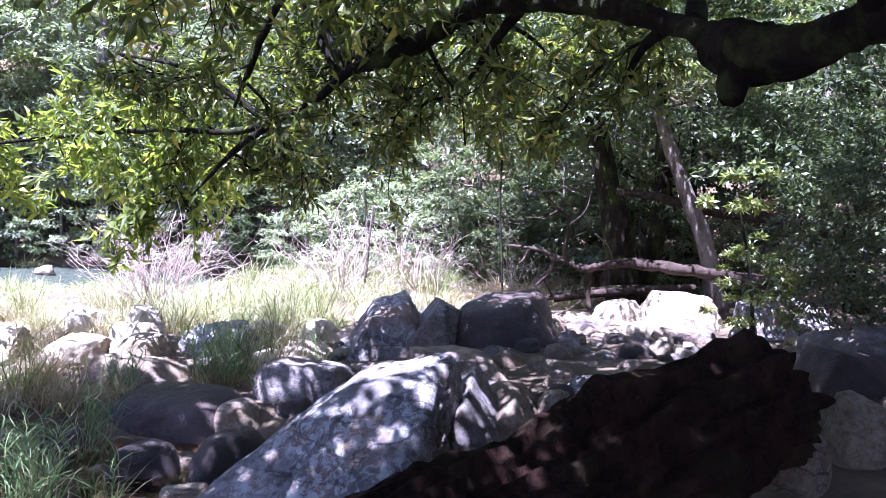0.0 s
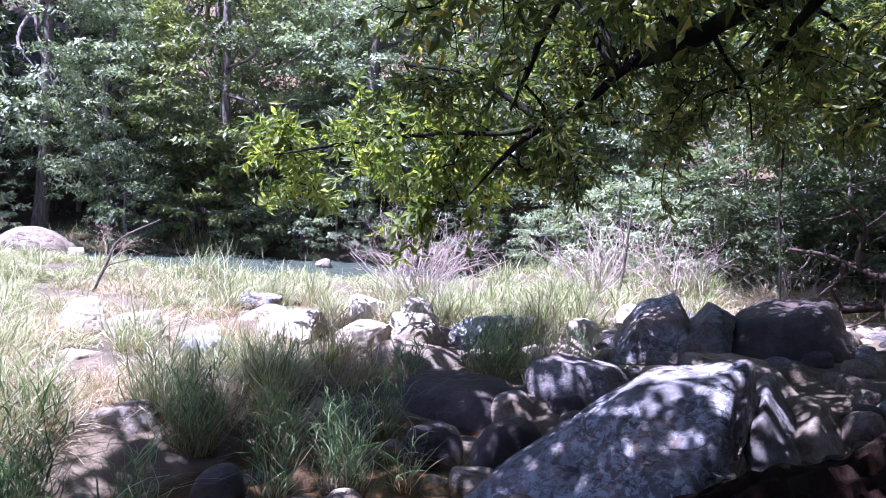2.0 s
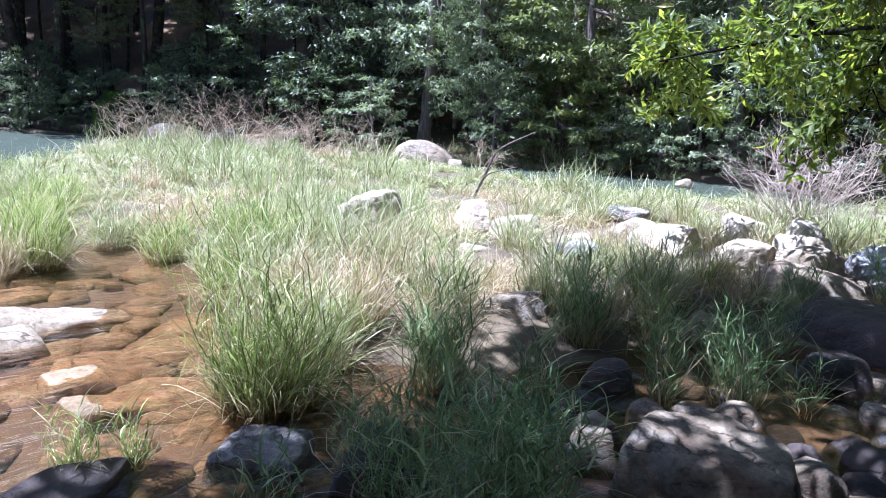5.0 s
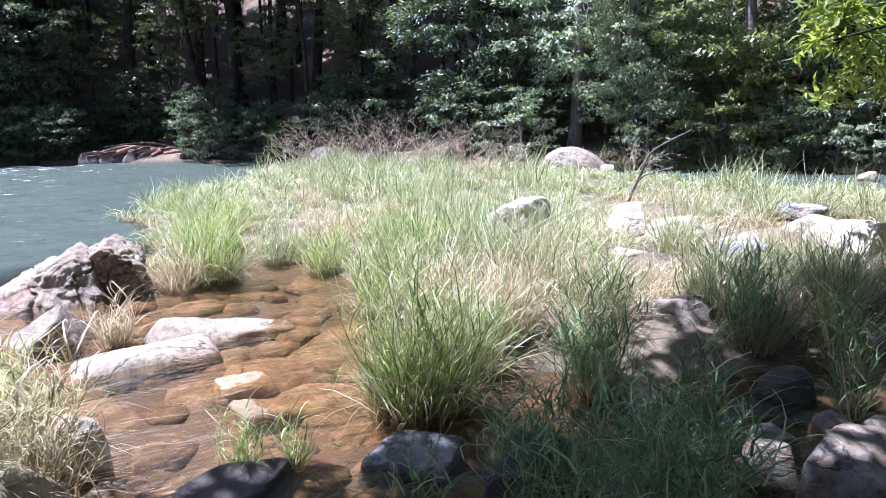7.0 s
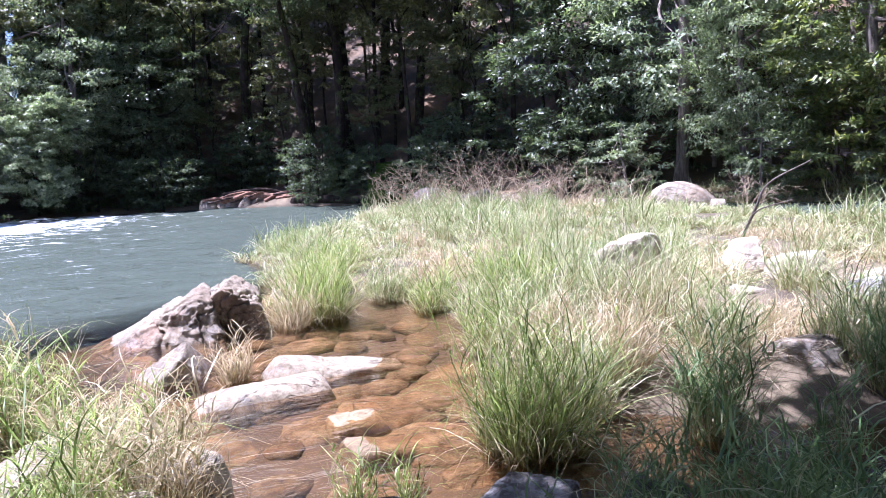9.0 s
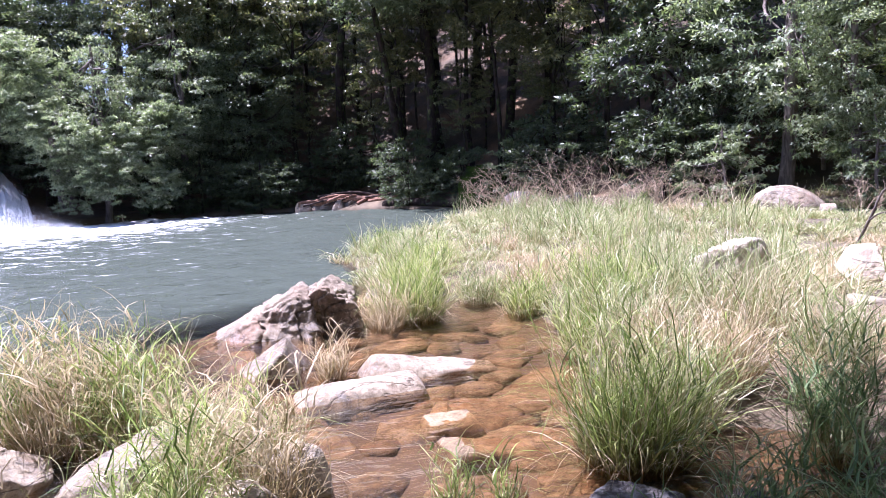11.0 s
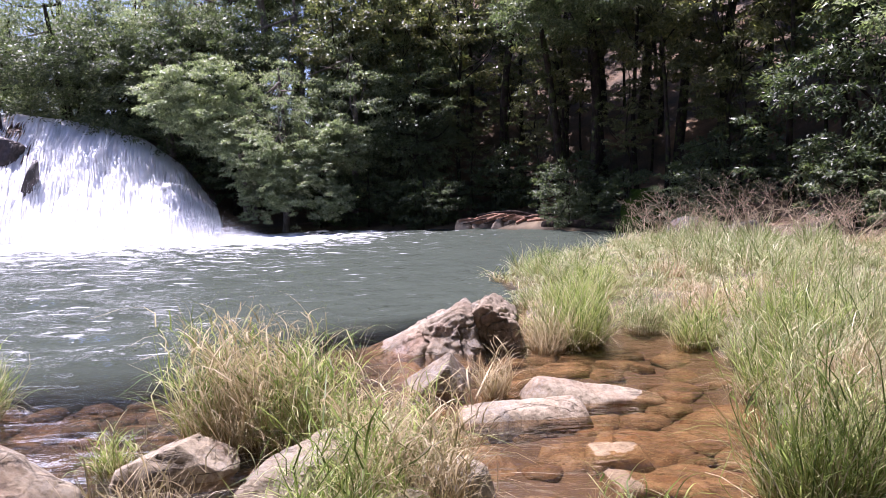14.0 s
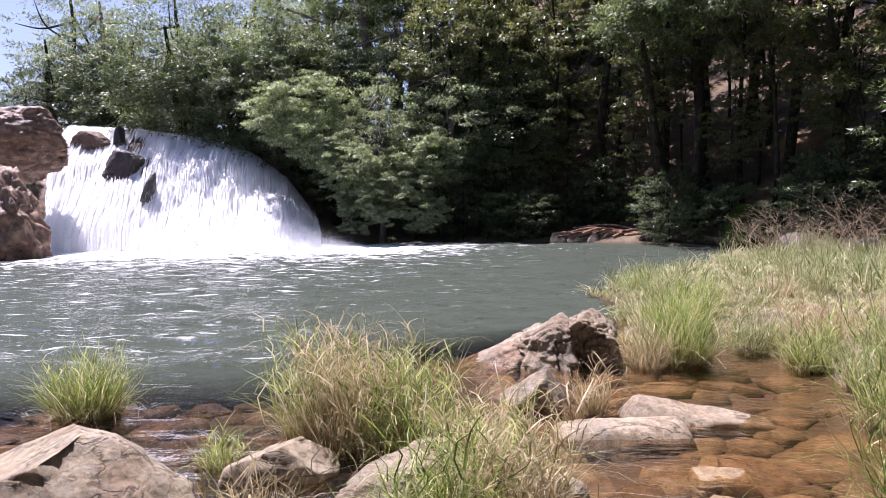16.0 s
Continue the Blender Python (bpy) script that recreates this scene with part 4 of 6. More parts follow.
# ---- fallen log and driftwood ----
def limb(name, pts, r0, r1, mat, parent=None, label="", category="", sides=10, steps=6, rough=0.25, seed=1, group=""):
    if mat is MAT_DRIFT:
        r0, r1, rough = r0 * 0.8, r1 * 0.8, 0.7
    line = smooth_line(pts, steps)
    rad = np.linspace(r0, r1, len(line))
    v, f = tube(line, rad, sides, seed, rough)
    me = mesh_of(name, v, f, mat)
    if parent is None:
        return thing(name, me, label, category, group)
    return child(name, me, parent, label)


def fallen_log():
    line = smooth_line([(-0.62, 1.12, 0.40), (-0.15, 1.72, 0.45), (0.35, 2.22, 0.49), (0.82, 2.62, 0.61), (1.28, 2.98, 0.71)], 40)
    sides, n = 110, len(line)
    rad = np.interp(np.linspace(0, 1, n), [0, 0.2, 0.6, 1], [0.20, 0.27, 0.28, 0.28])
    v, f = tube(line, rad, sides, 5, 0.25)
    ang = np.tile(np.arange(sides) * 2 * np.pi / sides, n)
    along = np.repeat(np.linspace(0, 2.7, n), sides)
    q = np.stack([np.cos(ang) * 2.2, np.sin(ang) * 2.2, along * 0.9], -1)
    furrow = lumps(q, 2.2, 61, 4, 0.6) + 0.22 * np.round(3 * lumps(q * (1, 1, 1.6), 1.2, 62, 2)) / 3
    furrow += 0.5 * lumps(q * (1, 1, 0.45), 9.0, 64, 4, 0.65) - 0.5 * np.maximum(0.12 - np.abs(lumps(q * (1, 1, 0.35), 3.4, 65, 3)), 0) / 0.12
    out = v[:-2] - np.repeat(line, sides, 0)
    v[:-2] += out * (0.24 * furrow)[:, None]
    axis = (line[-1] - line[-2]) / np.linalg.norm(line[-1] - line[-2])
    last = slice((n - 1) * sides, n * sides)
    v[last] += axis * (0.10 * lumps(q[last], 3.0, 63, 3))[:, None]
    log = thing("fallen_log", None, "massive rotting fallen log among boulders, bark darkened for canopy shade", "log")
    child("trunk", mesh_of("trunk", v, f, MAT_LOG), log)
    for k, (x, y, z) in enumerate([(0.22, 2.08, 0.70), (0.62, 2.40, 0.80), (-0.1, 1.78, 0.64)]):
        p = np.array([(x, y, z), (x + 0.12, y + 0.1, z + 0.015), (x + 0.26, y + 0.2, z + 0.02)])
        a, q = tube(smooth_line(p, 4), np.linspace(0.03, 0.012, 9), 6, k, 0.5)
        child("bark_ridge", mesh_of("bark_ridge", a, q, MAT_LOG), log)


fallen_log()
BR = "weathered grey driftwood branch on the stony bank"
drift = limb("driftwood_log", [(1.2, 7.25, 0.92), (1.65, 7.2, 1.0), (2.12, 7.0, 0.98), (2.9, 6.9, 0.9)], 0.05, 0.09, MAT_DRIFT, label="thick pale driftwood trunk lying across the bank", category="driftwood", seed=2)
limb("branch", [(1.2, 7.25, 0.92), (1.05, 7.4, 0.98), (0.8, 7.55, 1.07), (0.47, 7.6, 1.1)], 0.042, 0.016, MAT_DRIFT, drift, seed=3)
limb("branch", [(1.06, 7.4, 0.97), (1.03, 7.3, 1.15), (1.06, 7.25, 1.35), (0.95, 7.2, 1.5), (0.74, 7.0, 1.66)], 0.032, 0.010, MAT_DRIFT, drift, seed=4)
limb("branch", [(1.3, 7.28, 0.92), (1.28, 7.3, 0.75), (1.32, 7.28, 0.5)], 0.045, 0.03, MAT_DRIFT, drift, seed=5)
limb("branch", [(0.95, 7.45, 1.02), (0.9, 7.4, 0.85), (0.75, 7.35, 0.7)], 0.03, 0.01, MAT_DRIFT, drift, seed=6)
low = limb("driftwood_branch", [(0.72, 7.38, 0.55), (1.1, 7.46, 0.61), (1.45, 7.42, 0.67), (1.95, 7.46, 0.72), (2.4, 7.4, 0.77)], 0.03, 0.055, MAT_DRIFT, label=BR, category="driftwood", seed=7)
limb("twig", [(0.95, 7.42, 0.6), (0.85, 7.4, 0.8), (0.95, 7.35, 0.95)], 0.018, 0.006, MAT_DRIFT, low, seed=8)
for k, p in enumerate([[(1.5, 7.22, 0.98), (1.45, 7.2, 1.15), (1.3, 7.15, 1.28)], [(0.7, 7.58, 1.08), (0.62, 7.5, 0.95), (0.5, 7.45, 0.86)], [(1.0, 7.42, 1.0), (1.12, 7.3, 1.1), (1.1, 7.2, 1.22), (1.22, 7.15, 1.3)], [(0.95, 7.2, 1.5), (0.8, 7.2, 1.42), (0.62, 7.15, 1.4)], [(1.06, 7.25, 1.35), (1.2, 7.2, 1.5), (1.25, 7.2, 1.7)], [(1.25, 7.3, 0.6), (1.1, 7.25, 0.5), (0.95, 7.2, 0.42)]]):
    limb("twig", p, 0.016, 0.005, MAT_DRIFT, drift, seed=40 + k)
limb("driftwood_branch", [(1.0, 7.75, 0.55), (1.6, 7.7, 0.66), (2.5, 7.6, 0.72)], 0.05, 0.07, MAT_BARK, label="dark sodden branch under the driftwood", category="driftwood", seed=9)
limb("driftwood_log", [(1.7, 8.2, 1.75), (2.1, 8.0, 1.70), (2.5, 7.9, 1.62), (3.3, 7.4, 1.50), (4.2, 7.0, 1.3)], 0.05, 0.10, MAT_DRIFT, label="pale fallen trunk propped against the trees", category="driftwood", seed=10)


# ---- leaves and trees ----
def leaf_cloud(centres, normals, size, aspect, r, curl=0.25):
    """Leaves as bent rhombs of 2 quads each: centres (n,3), a direction each points along, sizes (n)."""
    n = len(centres)
    t = normals / (np.linalg.norm(normals, axis=1, keepdims=True) + 1e-9)
    s = np.cross(t, r.normal(size=(n, 3)))
    s /= np.linalg.norm(s, axis=1, keepdims=True) + 1e-9
    u = np.cross(s, t)
    L, Wd = size[:, None], (size * aspect)[:, None]
    base = centres
    mid = centres + t * L * 0.45 + u * L * 0.06
    tip = centres + t * L - u * L * curl
    l, rr = mid + s * Wd * 0.5 + u * Wd * 0.14, mid - s * Wd * 0.5 + u * Wd * 0.14
    v = np.stack([base, l, tip, rr, mid], 1).reshape(-1, 3)
    q = np.array([[0, 4, 2, 1], [0, 3, 2, 4]])
    f = ((np.arange(n) * 5)[:, None, None] + q[None]).reshape(-1, 4)
    return v, f


def leaf_quads(centres, normals, size, aspect, r, facing=None):
    """Leaves as single rhombs, for trees far off."""
    n = len(centres)
    t = normals / (np.linalg.norm(normals, axis=1, keepdims=True) + 1e-9)
    s = np.cross(t, r.normal(size=(n, 3)) if facing is None else facing)
    s /= np.linalg.norm(s, axis=1, keepdims=True) + 1e-9
    L, Wd = size[:, None], (size * aspect)[:, None]
    mid = centres + t * L * 0.45
    v = np.stack([centres, mid + s * Wd * 0.5, centres + t * L, mid - s * Wd * 0.5], 1).reshape(-1, 3)
    return v, np.arange(4 * n).reshape(-1, 4)


def leaf_points(centres, normals, size, aspect, r, facing=None):
    """Leaves as single pointed triangles, for trees far off."""
    n = len(centres)
    t = normals / (np.linalg.norm(normals, axis=1, keepdims=True) + 1e-9)
    s = np.cross(t, r.normal(size=(n, 3)) if facing is None else facing)
    s /= np.linalg.norm(s, axis=1, keepdims=True) + 1e-9
    L, Wd = size[:, None], (size * aspect)[:, None]
    v = np.stack([centres + s * Wd * 0.55, centres + t * L, centres - s * Wd * 0.55], 1).reshape(-1, 3)
    return v, np.arange(3 * n).reshape(-1, 3)


def crown_mesh(name, rx, rz, clumps, leaves, leaf, mat, seed, aspect=0.42, low=-0.85, clump_r=0.16, squash=0.55, shape=leaf_points):
    """A crown of leaf clumps in an uneven shell about the origin, rx wide and rz high."""
    r = np.random.default_rng(seed)
    d = r.normal(size=(clumps * 3, 3))
    d /= np.linalg.norm(d, axis=1, keepdims=True)
    rad = r.uniform(0.35, 1.0, len(d)) ** 0.6
    bumps = 1 + 0.6 * lumps(d, 1.9, seed, 3)
    p = d * (rad * bumps)[:, None]
    p = p[(p[:, 2] > low) & (lumps(p, 2.2, seed + 3, 2) > -0.22)][:clumps]
    p = p * (rx, rx, rz)
    n = len(p) * leaves
    off = r.normal(size=(n, 3))
    off[:, 2] = np.where(off[:, 2] < -0.35, -off[:, 2], off[:, 2])
    off /= np.linalg.norm(off, axis=1, keepdims=True)
    out = np.repeat(p / (np.linalg.norm(p, axis=1, keepdims=True) + 1e-9), leaves, 0)
    facing = off * 0.7 + out * 0.45 + np.array([0, 0, 0.75]) + r.normal(size=(n, 3)) * 0.42
    off *= (r.uniform(0.25, 1, n) ** 0.4)[:, None]
    cs = np.repeat(r.uniform(0.55, 1.35, len(p)), leaves)
    c = np.repeat(p, leaves, 0) + off * (rx * clump_r) * (1, 1, squash) * cs[:, None]
    dirs = off * (1, 1, 0.3) + out * 0.4 + r.normal(size=(n, 3)) * 0.6 + np.array([0, 0, -0.35])
    v, f = shape(c, dirs, leaf * r.uniform(0.6, 1.3, n), aspect, r, facing)
    return mesh_of(name, v, f, mat, smooth=False)


def trunk_mesh(name, h, r0, r1, seed, mat, bend=0.25, sides=10):
    r = np.random.default_rng(seed)
    pts = [(0, 0, -0.4)]
    x = y = 0.0
    for k in range(1, 6):
        x += r.normal() * bend * h / 14
        y += r.normal() * bend * h / 14
        pts.append((x, y, h * k / 5))
    line = smooth_line(pts, 5)
    rad = np.interp(np.linspace(0, 1, len(line)), [0, 0.1, 1], [r0 * 1.4, r0, r1])
    return tube(line, rad, sides, seed, 0.25), line


def limb_tubes(line, rx, zc, rz, count, r0, seed):
    r = np.random.default_rng(seed)
    parts = []
    for k in range(count):
        i = int(len(line) * r.uniform(0.35, 0.95))
        a = line[min(i, len(line) - 1)]
        ang = r.uniform(0, 2 * np.pi)
        reach = rx * r.uniform(0.5, 0.95)
        b = np.array([np.cos(ang) * reach, np.sin(ang) * reach, zc + rz * r.uniform(-0.5, 0.7)])
        mid = (a + b) / 2 + np.array([r.normal() * 0.2, r.normal() * 0.2, -0.1 * reach])
        ln = smooth_line([a, mid, b], 5)
        parts.append(tube(ln, np.linspace(r0, r0 * 0.2, len(ln)), 4, seed + k, 0.2))
    return parts


def make_tree(h, rx, zc, rz, seed, leafmat, barkmat, clumps, leaves, leaf, r0, label, aspect=0.42, **kw):
    tm, line = trunk_mesh("trunk", h, r0, r0 * 0.35, seed, barkmat)
    v, f = joined([tm] + limb_tubes(line, rx, zc, rz, 9, r0 * 0.4, seed + 80))
    tree = thing("tree", None, label, "tree", "trees on the far bank")
    child("trunk", mesh_of("trunk", v, f, barkmat), tree)
    cr = child("crown", crown_mesh("crown", rx, rz, clumps, leaves, leaf, leafmat, seed + 50, aspect, **kw), tree)
    cr.location = (0, 0, zc)
    return tree


PROTO = [
    make_tree(10.5, 2.9, 7.4, 3.6, 301, MAT_LEAF_DARK, MAT_BARK, 150, 48, 0.21, 0.20, "tall dark-leaved forest tree on the hillside"),
    make_tree(11.0, 2.4, 8.2, 3.4, 302, MAT_LEAF_MID, MAT_BARK_GREY, 150, 80, 0.14, 0.17, "tall slender forest tree with a mid-green crown"),
    make_tree(7.0, 2.7, 3.8, 3.7, 303, MAT_LEAF_MID, MAT_BARK, 290, 84, 0.108, 0.16, "dense mid-green broadleaf tree by the water", clump_r=0.19),
    make_tree(6.5, 2.2, 3.6, 3.2, 304, MAT_LEAF_PALE, MAT_BARK_GREY, 280, 80, 0.096, 0.14, "pale grey-green feathery tree on the bank"),
    make_tree(5.5, 2.3, 2.6, 2.7, 305, MAT_LEAF_DARK, MAT_BARK, 220, 84, 0.118, 0.12, "dark evergreen tree overhanging the water"),
    make_tree(15.0, 2.5, 12.6, 2.8, 306, MAT_LEAF_DARK, MAT_BARK, 120, 60, 0.26, 0.15, "tall straight dark-trunked forest tree on the slope"),
    make_tree(9.0, 1.9, 6.2, 2.8, 307, MAT_LEAF_OLIVE, MAT_BARK, 100, 66, 0.15, 0.075, "slim dark-stemmed forest tree on the slope"),
]
PROTO.append(make_tree(6.4, 2.0, 3.6, 3.0, 308, MAT_LEAF_BRIGHT, MAT_BARK_GREY, 230, 90, 0.10, 0.12, "sunlit yellow-green tree on the far bank"))
BUSH = [
    make_tree(2.2, 1.4, 1.1, 1.2, 311, MAT_LEAF_DARK, MAT_BARK, 75, 62, 0.105, 0.05, "dark leafy bush at the water's edge", low=-1.2),
    make_tree(2.0, 1.2, 1.0, 1.0, 312, MAT_LEAF_MID, MAT_BARK_GREY, 75, 62, 0.095, 0.04, "green leafy bush on the bank", low=-1.2),
    make_tree(1.8, 1.1, 0.9, 0.9, 313, MAT_LEAF_PALE, MAT_BARK_GREY, 75, 62, 0.085, 0.04, "silvery-leaved bush on the bank", low=-1.2),
]
BUSH.append(make_tree(1.6, 1.1, 0.8, 0.8, 314, MAT_LEAF_BRIGHT, MAT_BARK_GREY, 70, 45, 0.13, 0.03, "bright yellow-green bush on the far shore", low=-1.2))
PLACED = set()
rng = np.random.default_rng(23)


def plant(kind, k, x, y, scale=1.0, yaw=None, z=None, label=""):
    src = (PROTO if kind == "tree" else BUSH)[k]
    m = pose(x, y, gz(x, y) - 0.05 if z is None else z, 0, 0, rng.uniform(0, 360) if yaw is None else yaw)
    if src.name in PLACED:
        ob = copy_thing(src, m)
    else:
        PLACED.add(src.name)
        ob = src
        ob.matrix_basis = m
    ob.scale = (scale, scale, scale * rng.uniform(0.92, 1.08))
    if kind == "bush":
        ob.name = "bush"
        tagged(ob, "", "bush", "bushes along the banks")
    return tagged(ob, label)


# named trees of the far bank
for k, x, y, s in [(3, -13.9, 11.2, 1.15), (7, -10.4, 13.0, 1.15), (3, -12.4, 14.8, 1.25), (3, -7.4, 14.2, 1.1), (4, -16.6, 10.2, 1.05), (3, -9.6, 15.8, 1.3), (3, -12.4, 11.8, 0.75), (4, -5.8, 14.2, 0.75),
                   (2, -3.2, 15.0, 1.0), (3, -1.6, 14.6, 0.8), (3, -5.5, 17.0, 1.3), (2, 1.2, 13.2, 0.9), (0, -18.6, 11.2, 1.0),
                   (2, -28.2, -0.4, 0.9), (3, -27.8, -2.6, 1.0), (3, -26.6, -5.0, 0.85), (3, -28.4, -6.5, 0.75), (2, -30.0, -9.0, 0.95), (4, -31.0, -12.0, 1.0), (3, -33.0, -15.5, 1.0), (4, -34.0, -19.0, 0.9), (2, -33.5, -24.0, 0.8),
                   (2, -29.8, -9.4, 1.0), (2, -29.4, -11.0, 1.1), (4, -28.6, -7.2, 1.0), (2, -30.6, -14.2, 1.2), (2, -35.5, -13.0, 1.2), (4, -33.0, -9.0, 1.2), (2, -36.0, -17.0, 1.2), (4, -31.5, -17.5, 1.1), (3, -36.0, -21.0, 1.3), (2, -39.0, -24.0, 1.3), (4, -33.5, -18.5, 1.3), (3, -30.8, -9.8, 1.3), (4, -32.6, -12.6, 1.3), (4, -34.5, -22.5, 1.3), (2, -38.5, -10.0, 1.3), (0, -37.0, -5.0, 1.2), (1, -25.3, 10.6, 1.0), (2, -30.2, -1.8, 1.1), (3, -30.5, -5.0, 1.2)]:
    plant("tree", k, x, y, s)
for k, x, y, s in [(0, -26.4, -2.0, 1.1), (2, -25.2, -5.6, 1.0), (2, -25.8, -4.4, 1.0), (0, -25.9, 0.0, 0.8), (3, -26.2, 2.5, 1.15), (0, -24.0, 4.6, 0.9), 
                   (2, -13.8, 9.6, 0.95), (1, -12.5, 10.0, 0.7), (0, -15.2, 9.0, 0.9), (1, -11.4, 11.2, 0.9), (2, -9.4, 12.9, 0.95), (2, -7.8, 13.5, 0.9), (2, -7.0, 13.4, 0.6),
                   (0, -5.0, 13.5, 0.9), (0, -3.2, 13.4, 0.8), (0, -1.2, 13.2, 0.9), (1, 0.6, 12.0, 0.9), (2, -1.0, 12.6, 0.9), (1, -8.7, 9.5, 0.4), (2, -1.5, 10.6, 0.9), (2, -0.2, 11.0, 0.9), (2, -2.6, 11.6, 0.7), (2, 2.4, 10.0, 0.9), (1, 1.4, 10.9, 1.0), (2, 3.4, 9.4, 0.9), (1, 0.2, 11.8, 1.2), (2, 2.6, 11.4, 1.2), (1, 0.6, 10.6, 0.7), (0, -27.5, -0.6, 1.0), (2, -24.9, -6.6, 0.7), (1, 2.0, 10.4, 1.3), (0, 3.0, 9.9, 1.3), (3, -10.9, 12.6, 1.25), (3, -9.7, 12.9, 1.0), (1, -8.6, 13.3, 1.1), (2, -11.9, 11.9, 1.0), (0, -22.6, 4.5, 0.6), (0, -22.0, 5.1, 0.5), (0, -19.4, 6.6, 0.6), (0, -18.6, 7.0, 0.7), (0, -23.4, 4.9, 0.8), (0, -21.9, 6.1, 0.7)]:
    plant("bush", k, x, y, s)
# tall stems of the shaded slope, and the hilltop
for k, x, y, s in [(5, -23.5, 8.2, 1.0), (5, -26.0, 6.6, 1.05), (5, -21.2, 9.8, 0.95), (5, -28.6, 3.4, 1.05), (5, -24.6, 10.4, 1.0), (5, -29.8, 7.6, 1.1), (6, -22.2, 7.4, 1.0), (6, -24.8, 7.4, 1.1), (6, -27.2, 5.2, 1.0), (6, -20.2, 8.6, 0.9),
                   (6, -26.6, 8.8, 1.2), (6, -28.8, 5.8, 1.1), (6, -18.4, 9.4, 1.0), (6, -28.4, 1.6, 1.1), (6, -30.8, 4.4, 1.2), (5, -18.2, 12.0, 0.95), (6, -29.2, -0.8, 1.1),
                   (6, -28.4, -3.2, 1.0), (6, -30.2, -2.6, 1.1), (6, -31.4, 2.2, 1.1), (6, -32.4, 6.2, 1.2), (6, -25.6, 5.0, 0.9), (4, -34.5, 4.2, 1.0), (5, -24.2, 5.6, 1.1), (4, -32.0, -1.0, 1.4), (2, -33.0, -3.6, 1.5), (4, -34.0, 0.4, 1.5), (0, -37.0, -2.0, 1.3),
                   (0, -42, -2, 1.5), (0, -44, 3, 1.6), (0, -42, -7, 1.5), (0, -40, 7, 1.5), (0, -47, -3, 1.7), (0, -38, 12, 1.5), (0, -45, -11, 1.6)]:
    plant("tree", k, x, y, s)
for k in range(34):
    x, y = rng.uniform(-31, -18), rng.uniform(-1, 12)
    d = -edge_distance(np.array([[x, y]]), FAR_SHORE)[0]
    if 1.0 < d < 3.6:
        plant("bush", 0, x, y, rng.uniform(0.6, 1.1))
for x, y, q in [(-22.0, 9.0, 0.62), (-23.2, 6.6, 0.5), (-25.2, 8.0, 0.6), (-26.4, 4.2, 0.55), (-27.8, 6.2, 0.62), (-29.4, 3.6, 0.6), (-24.0, 10.0, 0.6), (-29.6, 8.4, 0.7), (-20.0, 8.8, 0.6), (-30.6, 1.0, 0.6), (-27.0, 9.8, 0.66), (-19.0, 10.6, 0.65), (-28.0, 2.0, 0.5)]:
    plant("tree", 6, x, y, q)
# the wooded slope behind
spots = []
tries = 0
while len(spots) < 40 and tries < 6000:
    tries += 1
    a, b = rng.uniform(-44, 10), rng.uniform(-8, 30)
    d = -edge_distance(np.array([[a, b]]), FAR_SHORE)[0]
    if d < 2.4 or d > 15 or (a > 2 and b < 9) or any(math.hypot(a - p, b - q) < 2.5 for p, q in spots):
        continue
    spots.append((a, b))
for i, (a, b) in enumerate(spots):
    if a < -16 and i % 2:
        continue
    plant("tree", int(rng.choice([5, 6, 5, 1])) if a < -16 else int(rng.choice([1, 2, 3])), a, b, rng.uniform(0.85, 1.25))
for k in range(26):
    a, b = rng.uniform(-40, 2), rng.uniform(-6, 24)
    d = -edge_distance(np.array([[a, b]]), FAR_SHORE)[0]
    if 1.5 < d < 10 and a > -17:
        plant("bush", int(rng.choice([0, 0, 1])), a, b, rng.uniform(0.8, 1.3))


# ---- overhanging tree ----
def whorls(points, dirs, r, per=9, size=0.12, aspect=0.26):
    """Leaf whorls at twig ends."""
    n = len(points) * per
    d = np.repeat(dirs, per, 0) * 0.55 + r.normal(size=(n, 3)) * 0.75 + np.array([0, 0, -0.28])
    back = np.repeat(dirs, per, 0) * (-r.uniform(0, 0.09, n))[:, None]
    return leaf_cloud(np.repeat(points, per, 0) + back, d, size * r.uniform(0.6, 1.25, n), aspect, r, 0.15)


def spray(start, heading, length, r, twigs, ends, edirs, radius=0.012, depth=2):
    """A branching spray: adds tubes to twigs and twig ends to ends."""
    h = heading / np.linalg.norm(heading)
    pts = [start]
    p, d = start.copy(), h.copy()
    steps = 5
    for _ in range(steps):
        d = d + r.normal(size=3) * 0.22 + np.array([0, 0, -0.06])
        d /= np.linalg.norm(d)
        p = p + d * length / steps
        pts.append(p.copy())
    line = smooth_line(pts, 2) if depth > 1 else np.array(pts[::2] + pts[-1:]) if depth == 0 else np.array(pts)
    twigs.append(tube(line, np.linspace(radius, radius * 0.3, len(line)), 4))
    ends.append(pts[-1])
    edirs.append(d)
    if depth:
        for i in range(1, steps + 1):
            for _ in range(2 if depth > 1 else 1):
                nd = d * 0.6 + r.normal(size=3) * (0.75, 0.75, 0.5)
                spray(pts[i], nd, length * r.uniform(0.35, 0.6), r, twigs, ends, edirs, radius * 0.5, depth - 1)
    else:
        for i in (2, 4):
            ends.append(pts[i])
            edirs.append(d)


